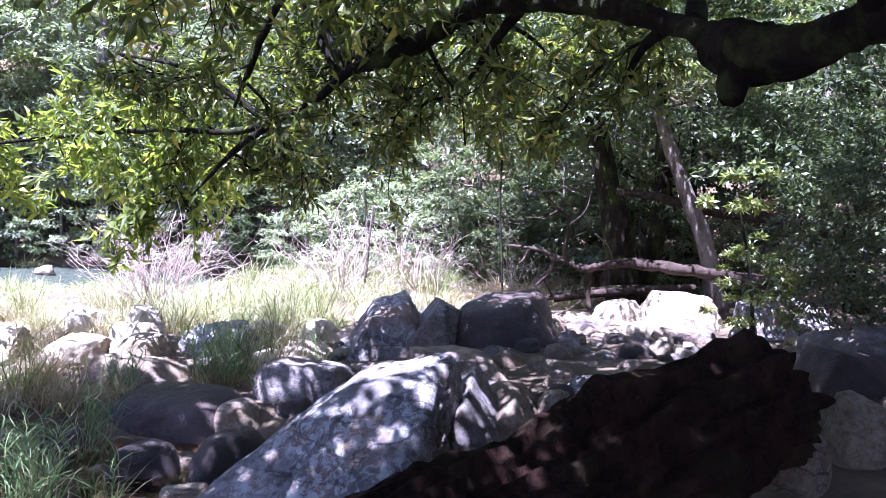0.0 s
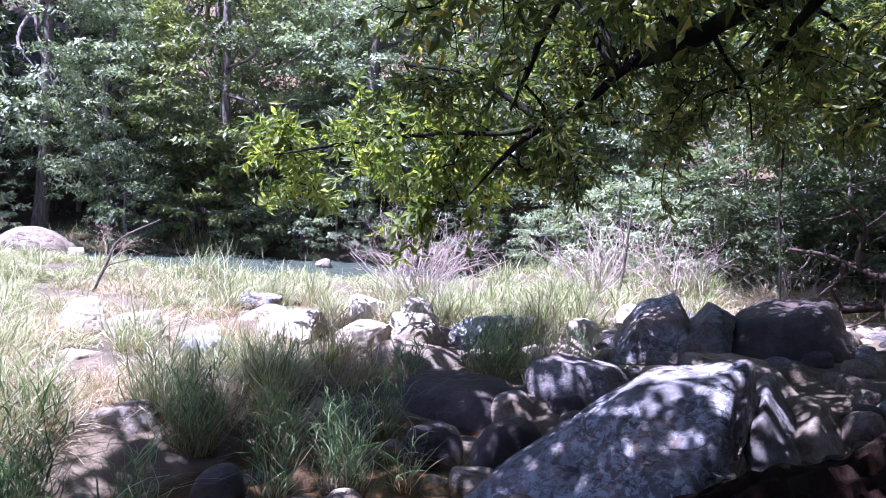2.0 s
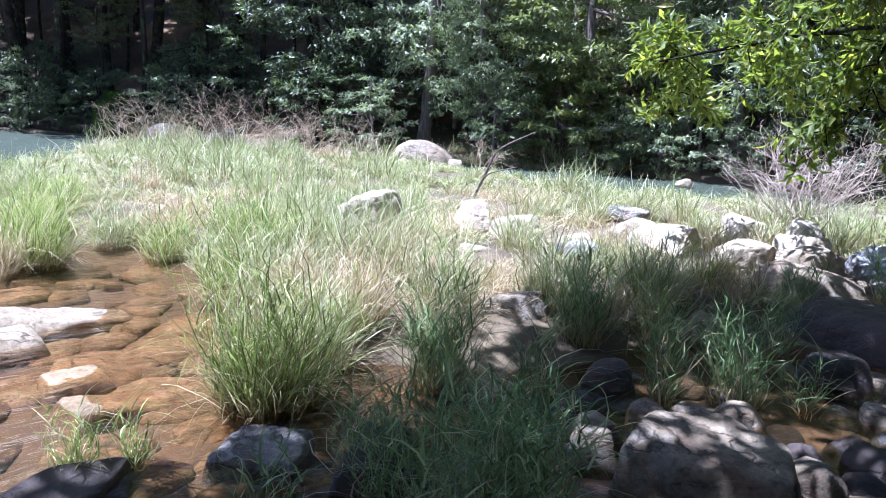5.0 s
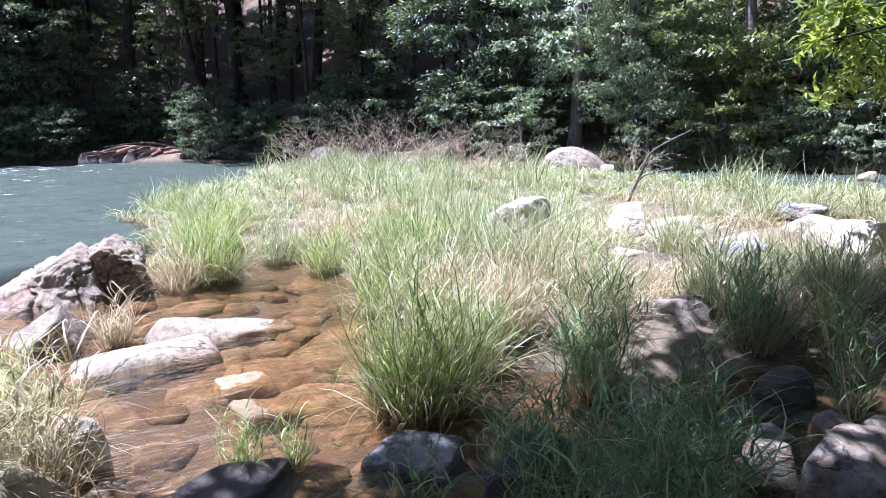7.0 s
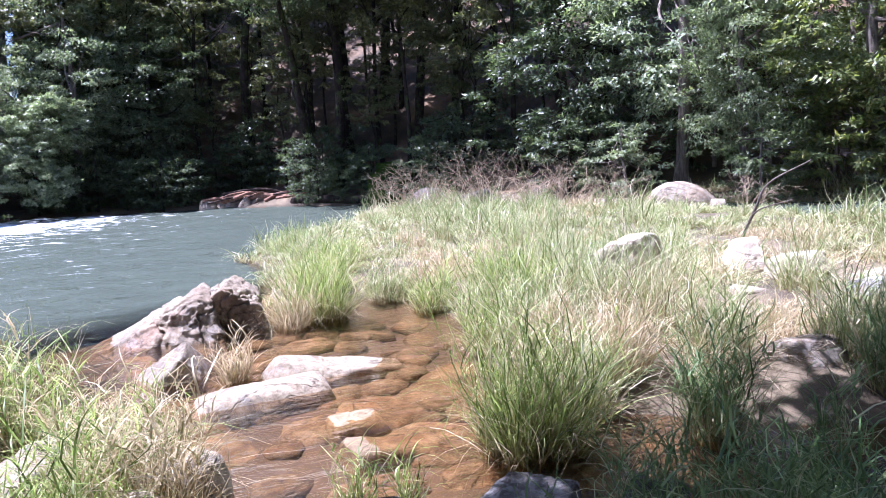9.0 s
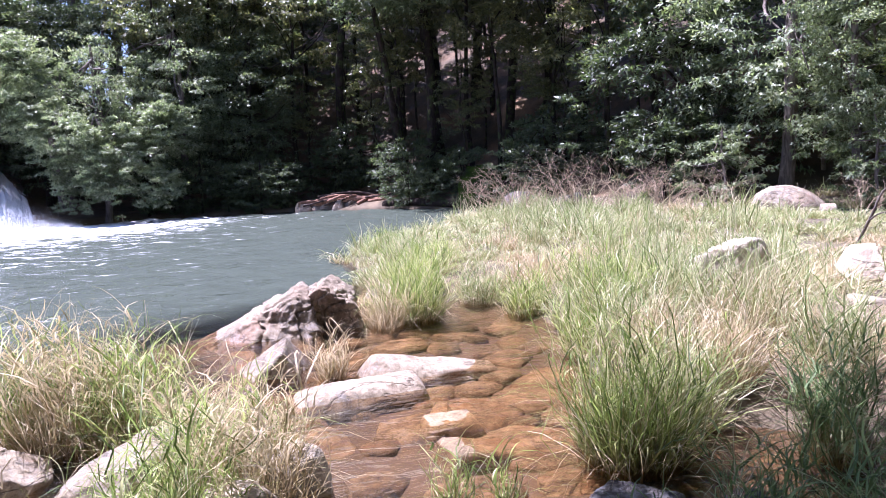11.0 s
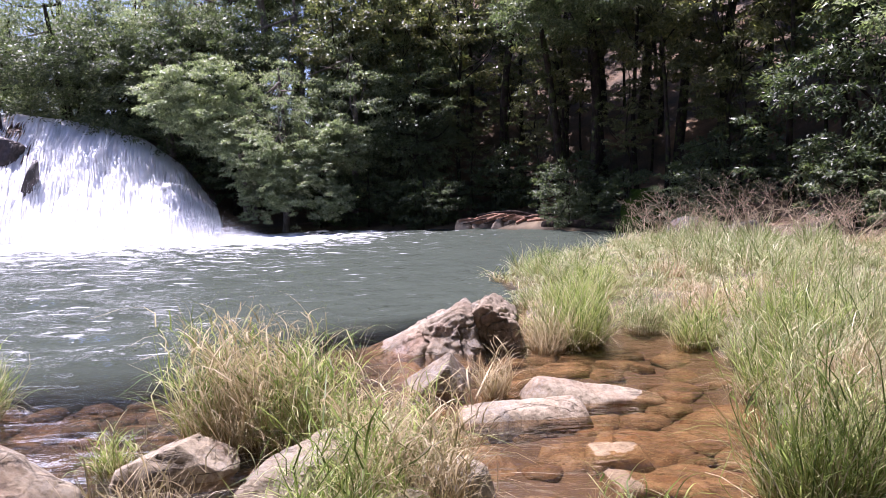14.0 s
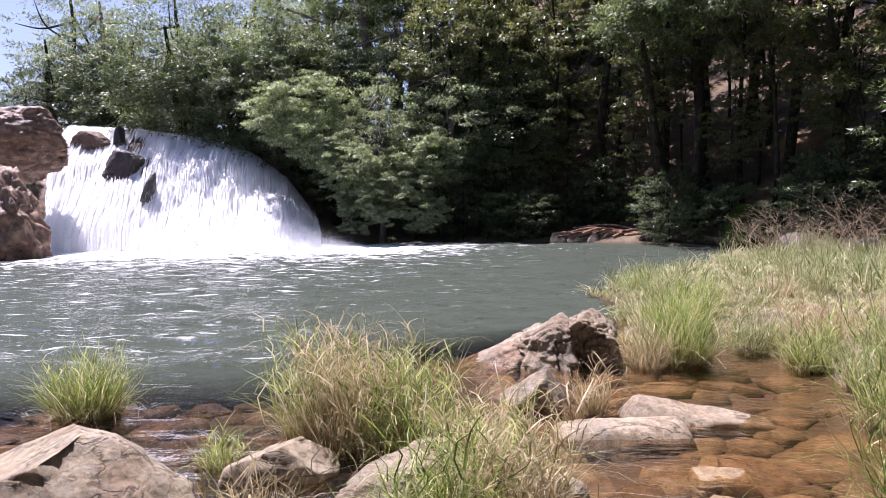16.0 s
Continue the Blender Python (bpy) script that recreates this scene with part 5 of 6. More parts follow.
def overhanging_tree():
    r = np.random.default_rng(77)
    trunk = smooth_line([(3.6, 0.9, 0.2), (3.3, 1.1, 0.9), (2.8, 1.5, 1.55), (2.2, 1.9, 1.95), (1.75, 2.2, 2.12), (1.38, 2.44, 2.14), (1.24, 2.79, 2.10), (1.12, 2.95, 2.13), (1.0, 3.2, 2.27), (0.74, 3.56, 2.45),
                         (0.5, 3.9, 2.58), (0.22, 4.22, 2.66), (0.0, 4.5, 2.67), (-0.23, 4.71, 2.58), (-0.5, 4.84, 2.46), (-0.81, 4.94, 2.36), (-1.05, 4.99, 2.16), (-1.37, 5.01, 1.98)], 12)
    rad = np.interp(np.linspace(0, 17, len(trunk)), np.arange(18), [0.34, 0.30, 0.22, 0.13, 0.085, 0.075, 0.082, 0.098, 0.075, 0.066, 0.062, 0.058, 0.055, 0.052, 0.048, 0.045, 0.04, 0.03])
    tree = thing("overhanging_tree", None, "large dark leaning tree whose leafy limb hangs over the stream", "tree")
    tree.location = (0, 0, 0)
    fixed = [
        ("branch", [(1.12, 2.95, 2.12), (1.08, 2.9, 2.02), (1.05, 2.86, 1.93)], 0.09, 0.05),
        ("branch", [(-1.37, 5.01, 1.98), (-1.63, 4.98, 1.76), (-1.89, 4.94, 1.45)], 0.028, 0.008),
        ("branch", [(-1.37, 5.01, 1.98), (-1.71, 5.06, 1.91), (-2.16, 5.16, 1.92), (-2.9, 5.2, 1.85), (-3.6, 4.95, 1.7)], 0.028, 0.008),
        ("branch", [(-0.9, 4.5, 3.1), (-1.25, 4.63, 2.69), (-1.47, 4.78, 2.28), (-1.61, 4.94, 2.07)], 0.035, 0.012),
        ("branch", [(0.32, 4.2, 2.66), (0.14, 4.42, 2.45), (0.01, 4.52, 2.26)], 0.035, 0.015),
        ("branch", [(1.0, 3.3, 2.3), (0.95, 3.6, 2.36), (0.87, 3.73, 2.27), (0.83, 3.84, 2.12)], 0.035, 0.012),
        ("branch", [(-0.3, 4.72, 2.55), (-0.2, 4.95, 2.4), (-0.05, 5.05, 2.2), (0.0, 5.1, 1.9)], 0.018, 0.006),
        ("branch", [(0.5, 3.9, 2.58), (0.3, 3.3, 3.0), (-0.5, 2.9, 3.5), (-1.8, 2.7, 3.8), (-3.4, 2.6, 3.8)], 0.05, 0.015),
        ("branch", [(1.38, 2.44, 2.14), (0.9, 1.9, 2.9), (0.0, 1.6, 3.5), (-1.6, 1.3, 3.9), (-3.8, 1.0, 3.9)], 0.07, 0.02),
        ("branch", [(2.2, 1.9, 1.95), (2.0, 1.0, 3.0), (1.2, 0.2, 3.8), (0.0, -0.2, 4.1), (-2.4, -0.2, 4.1)], 0.08, 0.02),
        ("branch", [(1.0, 3.2, 2.27), (1.2, 4.0, 2.9), (1.1, 4.8, 3.2), (0.6, 5.6, 3.2)], 0.05, 0.015),
    ]
    sprays = {2: 7, 3: 2, 10: 3, 5: 1, 4: 1, 1: 1, 6: 1}
    for k, (name, pts, a, b) in enumerate(fixed):
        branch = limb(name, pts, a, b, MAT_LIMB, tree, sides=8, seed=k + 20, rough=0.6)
        if k not in sprays:
            continue
        twigs, ends, edirs = [], [], []
        line = smooth_line(pts, 6)
        for _ in range(sprays[k]):
            head = np.array([r.uniform(-1, 0.6), r.uniform(0.1, 1.0), r.uniform(-0.5, 0.5)])
            spray(line[int(r.uniform(0.25, 0.999) * len(line))], head, r.uniform(0.65, 1.15) if k == 2 else r.uniform(0.4, 0.85), r, twigs, ends, edirs)
        v, f = joined(twigs)
        child("twig_spray", mesh_of("twig_spray", v, f, MAT_LIMB), branch)
        v, f = whorls(np.array(ends), np.array(edirs), r, 3, 0.135 if k == 2 else 0.112, 0.27 if k == 2 else 0.25)
        child("foliage", mesh_of("foliage", v, f, MAT_LEAF_TIP_LIT if k == 2 else MAT_LEAF_NEAR, False), branch, "glossy narrow green leaves")
    v, f = tube(trunk, rad, 28, 6, 0.75)
    axis = np.repeat(trunk, 28, 0)
    out = v[:-2] - axis
    v[:-2] += out * (0.30 * lumps(v[:-2], 9.0, 71, 3) + 0.16 * lumps(v[:-2], 30.0, 72, 2))[:, None]
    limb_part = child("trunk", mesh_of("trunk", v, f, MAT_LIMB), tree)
    for k in range(8):  # sprays of the visible limb
        twigs, ends, edirs = [], [], []
        i = int(r.uniform(0.55, 0.999) * len(trunk))
        head = np.array([r.uniform(-1.0, 0.5), r.uniform(0.6, 1.2), r.uniform(-0.2, 0.6)])
        spray(trunk[i], head, r.uniform(0.6, 1.1), r, twigs, ends, edirs)
        v, f = joined(twigs)
        child("twig_spray", mesh_of("twig_spray", v, f, MAT_LIMB), limb_part)
        v, f = whorls(np.array(ends), np.array(edirs), r, 2, 0.118, 0.30)
        child("foliage", mesh_of("foliage", v, f, MAT_LEAF_NEAR, False), limb_part, "glossy narrow green leaves")
    # leafy curtain round the limb's outer end
    for k in range(12):
        twigs, ends, edirs = [], [], []
        start = np.array([r.uniform(-2.9, 1.2), r.uniform(5.2, 6.2), r.uniform(2.3, 3.7)])
        if start[0] < -1.4:
            start[2] -= 0.25
        near = trunk[len(trunk) // 2 :][np.argmin(np.linalg.norm(trunk[len(trunk) // 2 :] - start, axis=1))]
        twigs.append(tube(smooth_line([near, (near + start) / 2 + np.array([0, 0, 0.12]), start], 5), np.linspace(0.026, 0.012, 11), 5))
        spray(start, np.array([r.uniform(-1.0, 0.6), r.uniform(-0.5, 0.8), r.uniform(-0.7, 0.2)]), r.uniform(0.6, 1.0), r, twigs, ends, edirs)
        v, f = joined(twigs)
        child("twig_spray", mesh_of("twig_spray", v, f, MAT_LIMB), limb_part)
        v, f = whorls(np.array(ends), np.array(edirs), r, 2, 0.115, 0.28)
        child("foliage", mesh_of("foliage", v, f, MAT_LEAF_NEAR, False), limb_part, "glossy narrow green leaves")
    for k in range(3):
        twigs, ends, edirs = [], [], []
        start = np.array([r.uniform(-2.0, 0.3), r.uniform(3.6, 4.5), r.uniform(2.45, 2.85)])
        near = trunk[len(trunk) // 2 :][np.argmin(np.linalg.norm(trunk[len(trunk) // 2 :] - start, axis=1))]
        twigs.append(tube(smooth_line([near, (near + start) / 2 + np.array([0, 0, 0.06]), start], 5), np.linspace(0.022, 0.012, 11), 5))
        spray(start, np.array([r.uniform(-1.0, 0.6), r.uniform(-0.3, 0.8), r.uniform(-0.6, 0.0)]), r.uniform(0.5, 0.8), r, twigs, ends, edirs)
        v, f = joined(twigs)
        child("twig_spray", mesh_of("twig_spray", v, f, MAT_LIMB), limb_part)
        v, f = whorls(np.array(ends), np.array(edirs), r, 2, 0.125, 0.30)
        child("foliage", mesh_of("foliage", v, f, MAT_LEAF_NEAR, False), limb_part, "glossy narrow green leaves")
    # the canopy overhead, added out of view and laid out by the shade it casts on the bank
    twigs, ends, edirs = [], [], []
    for j in (7, 8, 9):
        line = smooth_line(fixed[j][1], 8)
        for _ in range(7):
            head = np.array([r.uniform(-1, 0.8), r.uniform(-1.0, 1.0), r.uniform(-0.1, 0.5)])
            spray(line[int(r.uniform(0.25, 0.999) * len(line))], head, r.uniform(0.7, 1.3), r, twigs, ends, edirs)
    n = 2300
    drop = sun_dir / sun_dir.z
    c = np.stack([r.uniform(-3.2, 4.4, n), r.uniform(-1.6, 6.4, n), r.uniform(3.3, 5.0, n)], -1)
    shade = c[:, :2].copy()
    c[:, :2] += np.outer(c[:, 2] - 0.4, (drop.x, drop.y))
    edge = lumps(c, 0.8, 4, 2)
    ok = (shade[:, 0] > -2.60 - 0.25 * ease(shade[:, 1], 1.8, 2.8) + 0.2 * edge) & (lumps(c * (1, 1, 0.3), 1.1, 9, 2) > -0.6)
    ok &= (shade[:, 1] < 5.25 + 0.45 * ease(shade[:, 0], -0.9, -0.5) + 0.3 * edge)
    ok &= ~((shade[:, 0] > 1.3) & (shade[:, 1] > 5.5 + 0.4 * edge))
    c = c[ok]
    # Gaps cut in the unseen canopy so sun patches land on these spots.
    for gx, gy, gr in ((-0.16, 3.60, 0.38), (0.35, 2.38, 0.08), (-0.02, 2.02, 0.09), (0.78, 2.72, 0.06), (1.2, 3.1, 0.09), (-1.4, 2.1, 0.14), (-2.17, 4.85, 0.28), (-1.5, 3.62, 0.14), (0.1, 4.75, 0.22), (-2.0, 1.4, 0.10), (-1.7, 1.75, 0.08), (-1.2, 2.3, 0.10), (-1.15, 4.1, 0.12), (-0.6, 5.5, 0.2), (0.4, 6.0, 0.2), (2.8, 6.4, 0.3), (0.5, 4.4, 0.15), (-0.9, 4.7, 0.15), (1.2, 4.6, 0.2)):
        hole = np.hypot(c[:, 0] - (gx + drop.x * (c[:, 2] - 0.4)), c[:, 1] - (gy + drop.y * (c[:, 2] - 0.4)))
        c = c[hole > gr + 0.16]
    for gx, gy, gr in r.uniform((-2.4, 1.6, 0.0), (2.6, 6.4, 0.07), (105, 3)):
        if gx > -1.1 and gy < 3.9:
            continue
        hole = np.hypot(c[:, 0] - (gx + drop.x * (c[:, 2] - 0.4)), c[:, 1] - (gy + drop.y * (c[:, 2] - 0.4)))
        c = c[hole > gr + 0.15]
    c = np.repeat(c, 54, 0)
    off = r.normal(size=c.shape) * (0.19, 0.19, 0.12)
    v, f = leaf_quads(c + off, off + r.normal(size=c.shape) * 0.2, 0.17 * r.uniform(0.7, 1.3, len(c)), 0.4, r)
    child("upper_foliage", mesh_of("upper_foliage", v, f, MAT_LEAF_NEAR, False), tree)
    v, f = joined(twigs)
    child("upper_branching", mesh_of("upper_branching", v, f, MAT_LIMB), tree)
    return tree


overhanging_tree()


# ---- right bank: trunks, bushes ----
def bank_tree(name, pts, r0, r1, label, crown=None, mat=MAT_BARK, leafmat=MAT_LEAF_MID, seed=1):
    t = thing(name, None, label, name)
    t.location = pts[0]
    base = np.array(pts[0])
    limb("trunk", np.array(pts) - base, r0, r1, mat, t, sides=12, seed=seed)
    if crown:
        for k, (x, y, z, rx, rz, clumps, leaf) in enumerate(crown):
            c = child("crown", crown_mesh("crown", rx, rz, clumps, 80, leaf * 0.62, leafmat, seed * 7 + k, 0.42, low=-1.3, clump_r=0.16, shape=leaf_quads if pts[0][0] > -20 else leaf_points), t)
            c.location = Vector((x, y, z)) - t.location
    return t


bank_tree("tree", [(1.95, 8.5, 0.2), (1.82, 8.35, 0.97), (1.72, 8.36, 1.48), (1.58, 8.39, 2.0), (1.4, 8.4, 2.8), (1.3, 8.4, 4.2)], 0.2, 0.10, "dark thick-trunked tree leaning on the bank",
          [(0.9, 7.9, 2.9, 1.6, 1.1, 120, 0.12), (0.3, 9.0, 3.2, 1.7, 1.2, 110, 0.13), (1.6, 8.6, 4.3, 2.2, 1.4, 130, 0.14)], seed=61)
bank_tree("tree", [(2.1, 8.7, 0.3), (2.3, 8.7, 1.2), (2.35, 8.8, 2.2), (2.2, 8.9, 3.6)], 0.13, 0.07, "dark tree beside the thick trunk", [(2.4, 8.9, 3.7, 1.8, 1.3, 110, 0.13)], seed=62)
bank_tree("tree", [(2.72, 7.6, 0.5), (2.55, 7.63, 1.17), (2.32, 7.7, 1.76), (2.16, 7.74, 2.17), (1.9, 7.8, 2.9), (1.7, 7.8, 3.8)], 0.10, 0.05, "slanting lichen-spotted grey tree trunk on the bank",
          [(1.7, 7.6, 3.5, 1.5, 1.0, 110, 0.12)], MAT_BARK_GREY, MAT_LEAF_BRIGHT, seed=63)
bank_tree("tree", [(4.4, 6.6, 0.4), (4.3, 6.4, 1.6), (4.0, 6.2, 3.2), (3.8, 6.2, 4.5)], 0.16, 0.08, "dark broadleaf tree on the steep bank",
          [(3.6, 5.6, 2.2, 1.35, 1.6, 170, 0.11), (3.4, 6.6, 3.6, 1.6, 1.2, 150, 0.12), (4.6, 7.4, 2.4, 1.5, 1.6, 120, 0.12)], seed=64, leafmat=MAT_LEAF_DARK)
bank_tree("tree", [(5.0, 9.2, 0.4), (4.8, 9.2, 3), (4.6, 9.3, 5)], 0.16, 0.1, "shaded broadleaf tree on the bank", [(4.2, 9.0, 3.4, 2.2, 2.0, 150, 0.14), (3.4, 10.5, 2.6, 1.9, 1.8, 130, 0.14)], seed=65, leafmat=MAT_LEAF_DARK)
bank_tree("bush", [(3.2, 5.2, 0.5), (3.1, 5.2, 1.2), (3.0, 5.2, 1.9)], 0.03, 0.015, "dense dark-green bush on the bank", [(3.1, 5.1, 1.5, 0.85, 1.0, 170, 0.075)], seed=66, leafmat=MAT_LEAF_DARK)
bank_tree("bush", [(2.5, 6.1, 0.4), (2.42, 6.05, 1.0), (2.2, 5.9, 1.7)], 0.02, 0.008, "yellow-green sunlit shrub between boulders", [(2.45, 6.05, 0.95, 0.46, 0.5, 34, 0.075), (2.15, 5.8, 1.75, 0.35, 0.25, 8, 0.11)], seed=67, leafmat=MAT_LEAF_BRIGHT)


bank_tree("tree", [(-26.6, -6.3, 0.6), (-25.6, -6.2, 2.0), (-24.8, -6.0, 3.0), (-24.4, -5.6, 3.4)], 0.14, 0.06, "pale-leaved tree leaning over the pool beside the waterfall",
          [(-24.6, -5.5, 2.6, 1.2, 1.0, 170, 0.14), (-25.0, -6.8, 3.6, 1.3, 1.0, 170, 0.14), (-24.4, -4.6, 1.6, 0.95, 0.9, 130, 0.13), (-25.4, -8.2, 4.7, 1.4, 1.0, 170, 0.15), (-25.0, -4.0, 2.4, 1.1, 0.9, 150, 0.14), (-26.1, -7.4, 5.2, 1.4, 1.0, 150, 0.15),
           (-24.8, -3.1, 1.2, 0.9, 0.8, 120, 0.13), (-24.9, -5.4, 1.3, 0.9, 0.9, 120, 0.13), (-25.6, -3.0, 3.0, 1.1, 0.9, 130, 0.15)], MAT_BARK_GREY, MAT_LEAF_PALE, seed=68)
bank_tree("tree", [(-28.8, -9.6, 3.0), (-28.2, -9.6, 4.5), (-27.4, -9.4, 5.6), (-26.8, -9.2, 6.2)], 0.16, 0.07, "broad green tree spreading above the waterfall",
          [(-28.0, -9.8, 6.2, 2.0, 1.2, 120, 0.18), (-28.4, -12.0, 6.6, 2.2, 1.3, 120, 0.18), (-29.6, -7.2, 6.8, 2.0, 1.4, 120, 0.18), (-28.8, -14.5, 6.4, 2.2, 1.3, 120, 0.18)], MAT_BARK_GREY, MAT_LEAF_DARK, seed=69)
bank_tree("tree", [(-25.6, 5.2, 0.6), (-25.2, 4.8, 2.6), (-24.6, 4.4, 4.8), (-24.0, 4.0, 6.6)], 0.17, 0.08, "dark leaning tree whose crown overhangs the far shore",
          [(-23.6, 3.9, 6.8, 1.9, 0.9, 100, 0.2), (-22.2, 4.9, 7.2, 1.9, 0.9, 100, 0.2), (-20.8, 5.6, 7.0, 1.8, 0.9, 90, 0.2)], MAT_BARK, MAT_LEAF_MID, seed=70)
for y in np.arange(-3.8, 6.0, 0.9):
    x = float(np.interp(y, [-4.2, -1, 1.6, 4.2, 6.0], [-27.0, -26.0, -25.3, -22.5, -20.5]))
    if not 1.2 < y:
        plant("bush", 0, x - 0.4, y, rng.uniform(0.7, 0.95))


# Unseen trees added behind the camera to hold back sky light.
for k, x, y, sc in [(0, 6.0, 1.5, 1.0), (2, 6.5, -2.5, 1.0), (0, 4.5, -5.0, 1.0), (2, 1.5, -6.5, 1.0), (0, -0.5, -9.5, 0.9), (2, 8.5, 4.5, 1.1), (0, 9.0, -6.0, 1.1), (2, 4.0, -10.0, 1.1)]:
    plant("tree", k, x, y, sc, label="unseen leafy tree added on the near bank to block sky light")
for k, x, y, sc in [(1, -23.8, 13.6, 1.15), (0, -19.6, 13.4, 1.15), (0, -29.8, 14.0, 1.2)]:
    plant("tree", k, x, y, sc)


# ---- dead brush ----
def dead_bush(x, y, z, radius, height, stems, seed, label, lean=(0, 0), depth=3, r0=0.008, name="dead_bush", mat=None):
    r = np.random.default_rng(seed)
    parts = []

    def grow(p, d, length, rad, level):
        pts = [p]
        for _ in range(3):
            d = d + r.normal(size=3) * 0.2
            d /= np.linalg.norm(d)
            p = p + d * length / 3
            pts.append(p)
        parts[-1].append(tube(np.array(pts), np.linspace(rad, rad * 0.55, 4), 4))
        if level:
            for _ in range(r.integers(2, 4)):
                nd = d + r.normal(size=3) * 0.55
                grow(pts[r.integers(1, 4)], nd / np.linalg.norm(nd), length * r.uniform(0.5, 0.8), rad * 0.55, level - 1)

    for k in range(stems):
        parts.append([])
        a = r.uniform(0, 2 * np.pi)
        q = r.uniform(0, 0.25) * radius
        d = np.array([np.cos(a) * radius + lean[0], np.sin(a) * radius + lean[1], height * r.uniform(0.7, 1.3)])
        grow(np.array([q * np.cos(a), q * np.sin(a), 0.0]), d / np.linalg.norm(d), math.hypot(radius, height) * 0.5, r0, depth)
    bush = thing(name, None, label, "bush", "dead brush", m=pose(x, y, z))
    for group in parts:
        v, f = joined(group)
        child("branch", mesh_of("branch", v, f, mat or MAT_DEAD), bush)
    return bush


dead_bush(-3.62, 8.3, gz(-3.62, 8.3), 0.8, 1.15, 44, 401, "bare pale dead bush standing in the grass")
dead_bush(-1.5, 8.7, gz(-1.5, 8.7), 0.7, 1.0, 24, 402, "bare brown dead bush in the grass")
dead_bush(-0.6, 9.3, gz(-0.6, 9.3), 0.8, 1.0, 24, 403, "bare pinkish dead bush behind the grass")
dead_bush(0.7, 9.3, gz(0.7, 9.3), 0.8, 0.7, 10, 404, "tangle of bare dead twigs by the trees")
for k, (x, y, s) in enumerate([(-15.6, 4.6, 0.7), (-15.0, 5.2, 0.8), (-14.3, 5.6, 0.85), (-13.6, 6.2, 0.85), (-13.0, 6.8, 0.8), (-12.4, 7.4, 0.7), (-11.8, 7.9, 0.6), (-14.6, 6.4, 0.9), (-13.2, 7.6, 0.8), (-9.3, 8.7, 0.45), (-15.9, 4.0, 0.5), (-16.6, 4.6, 0.7), (-17.2, 5.3, 0.75), (-16.4, 5.4, 0.8)]):
    dead_bush(x, y, gz(x, y), 1.0 * s, 1.35 * s, 10, 410 + k, "bare pinkish-brown flood-stripped bush by the pool", lean=(0.2, 0.1), mat=MAT_DEAD_BROWN)
stick = limb("dead_branch", [(-6.9, 6.2, 0.1), (-6.7, 6.2, 0.45), (-6.6, 6.3, 0.75), (-6.2, 6.5, 1.0)], 0.02, 0.006, MAT_BARK_GREY, label="thin bare dead branch standing in the grass", category="branch", seed=5)
limb("twig", [(-6.72, 6.2, 0.4), (-6.4, 6.0, 0.5), (-5.9, 5.9, 0.62)], 0.012, 0.004, MAT_BARK_GREY, stick, seed=6)
limb("dead_branch", [(-1.32, 8.9, 0.1), (-1.2, 8.7, 0.55), (-1.15, 8.6, 1.1), (-1.12, 8.6, 1.45)], 0.022, 0.010, MAT_BARK_GREY, label="upright dead stem in the grass", category="branch", seed=8)
limb("hanging_vine", [(0.34, 7.2, 2.6), (0.35, 7.31, 1.53), (0.39, 7.31, 1.08), (0.43, 7.31, 0.5)], 0.012, 0.010, MAT_BARK, label="thin dark vine hanging from the tree", category="vine", seed=9)

# ---- far bank details ----
put_rock(-20.7, 6.4, -0.3, 2.9, 1.6, 1.55, -30, 501, MAT_MOSS, "huge moss-covered boulder under the trees", 5, box=1.0, cuts=6)
put_rock(-16.6, 5.9, -0.15, 1.8, 1.0, 0.7, 20, 502, W, "grey boulder at the water's edge", 4)
put_rock(-15.3, 6.6, -0.1, 1.2, 0.8, 0.6, 20, 503, W, "grey boulder behind the dead brush", 4)
limb("driftwood_log", [(-25.0, 1.6, 0.25), (-24.7, 3.0, 0.34), (-24.0, 4.2, 0.25)], 0.13, 0.09, MAT_RED_LOG, label="stranded brown log on the far shore", category="driftwood", seed=12)
for k in range(9):
    y = 1.6 + 0.32 * k
    x = -24.75 + 0.3 * max(0, y - 2.2)
    turn, reach = rng.uniform(-0.5, 0.5), rng.uniform(0.35, 0.9)
    p = np.array([(-0.3 * turn - 0.1, -reach, rng.uniform(0.15, 0.4)), (rng.uniform(-0.15, 0.15), rng.uniform(-0.2, 0.2), rng.uniform(0.3, 0.5)), (0.4 * turn, reach, rng.uniform(0.12, 0.45))])
    limb("driftwood_branch", p + np.array([x, y, 0]), rng.uniform(0.03, 0.075), 0.02, (MAT_RED_LOG, MAT_DRIFT, MAT_RED_LOG)[k % 3], label="stranded brown branch on the far shore", category="driftwood", seed=20 + k, group="driftwood on the far shore")
limb("driftwood_log", [(-23.5, 3.9, 0.12), (-22.6, 4.6, 0.2), (-21.6, 5.3, 0.14), (-20.2, 6.1, 0.18)], 0.15, 0.10, MAT_BARK, label="long dark sodden log along the far waterline", category="driftwood", seed=14)
limb("driftwood_log", [(-25.2, 1.9, 0.45), (-24.9, 3.0, 0.56), (-24.5, 3.9, 0.4)], 0.08, 0.05, MAT_DRIFT, label="thin stranded log on the far shore", category="driftwood", seed=13)
for k in range(9):
    y = 1.4 + 0.38 * k
    put_rock(-24.9 + 0.32 * max(0, y - 2.2) + rng.uniform(-0.2, 0.2), y, -0.05, rng.uniform(0.5, 0.9), 0.5, rng.uniform(0.25, 0.45), rng.uniform(0, 180), 510 + k, K, "reddish-brown rock on the far shore", 3, group="rocks on the far shore")
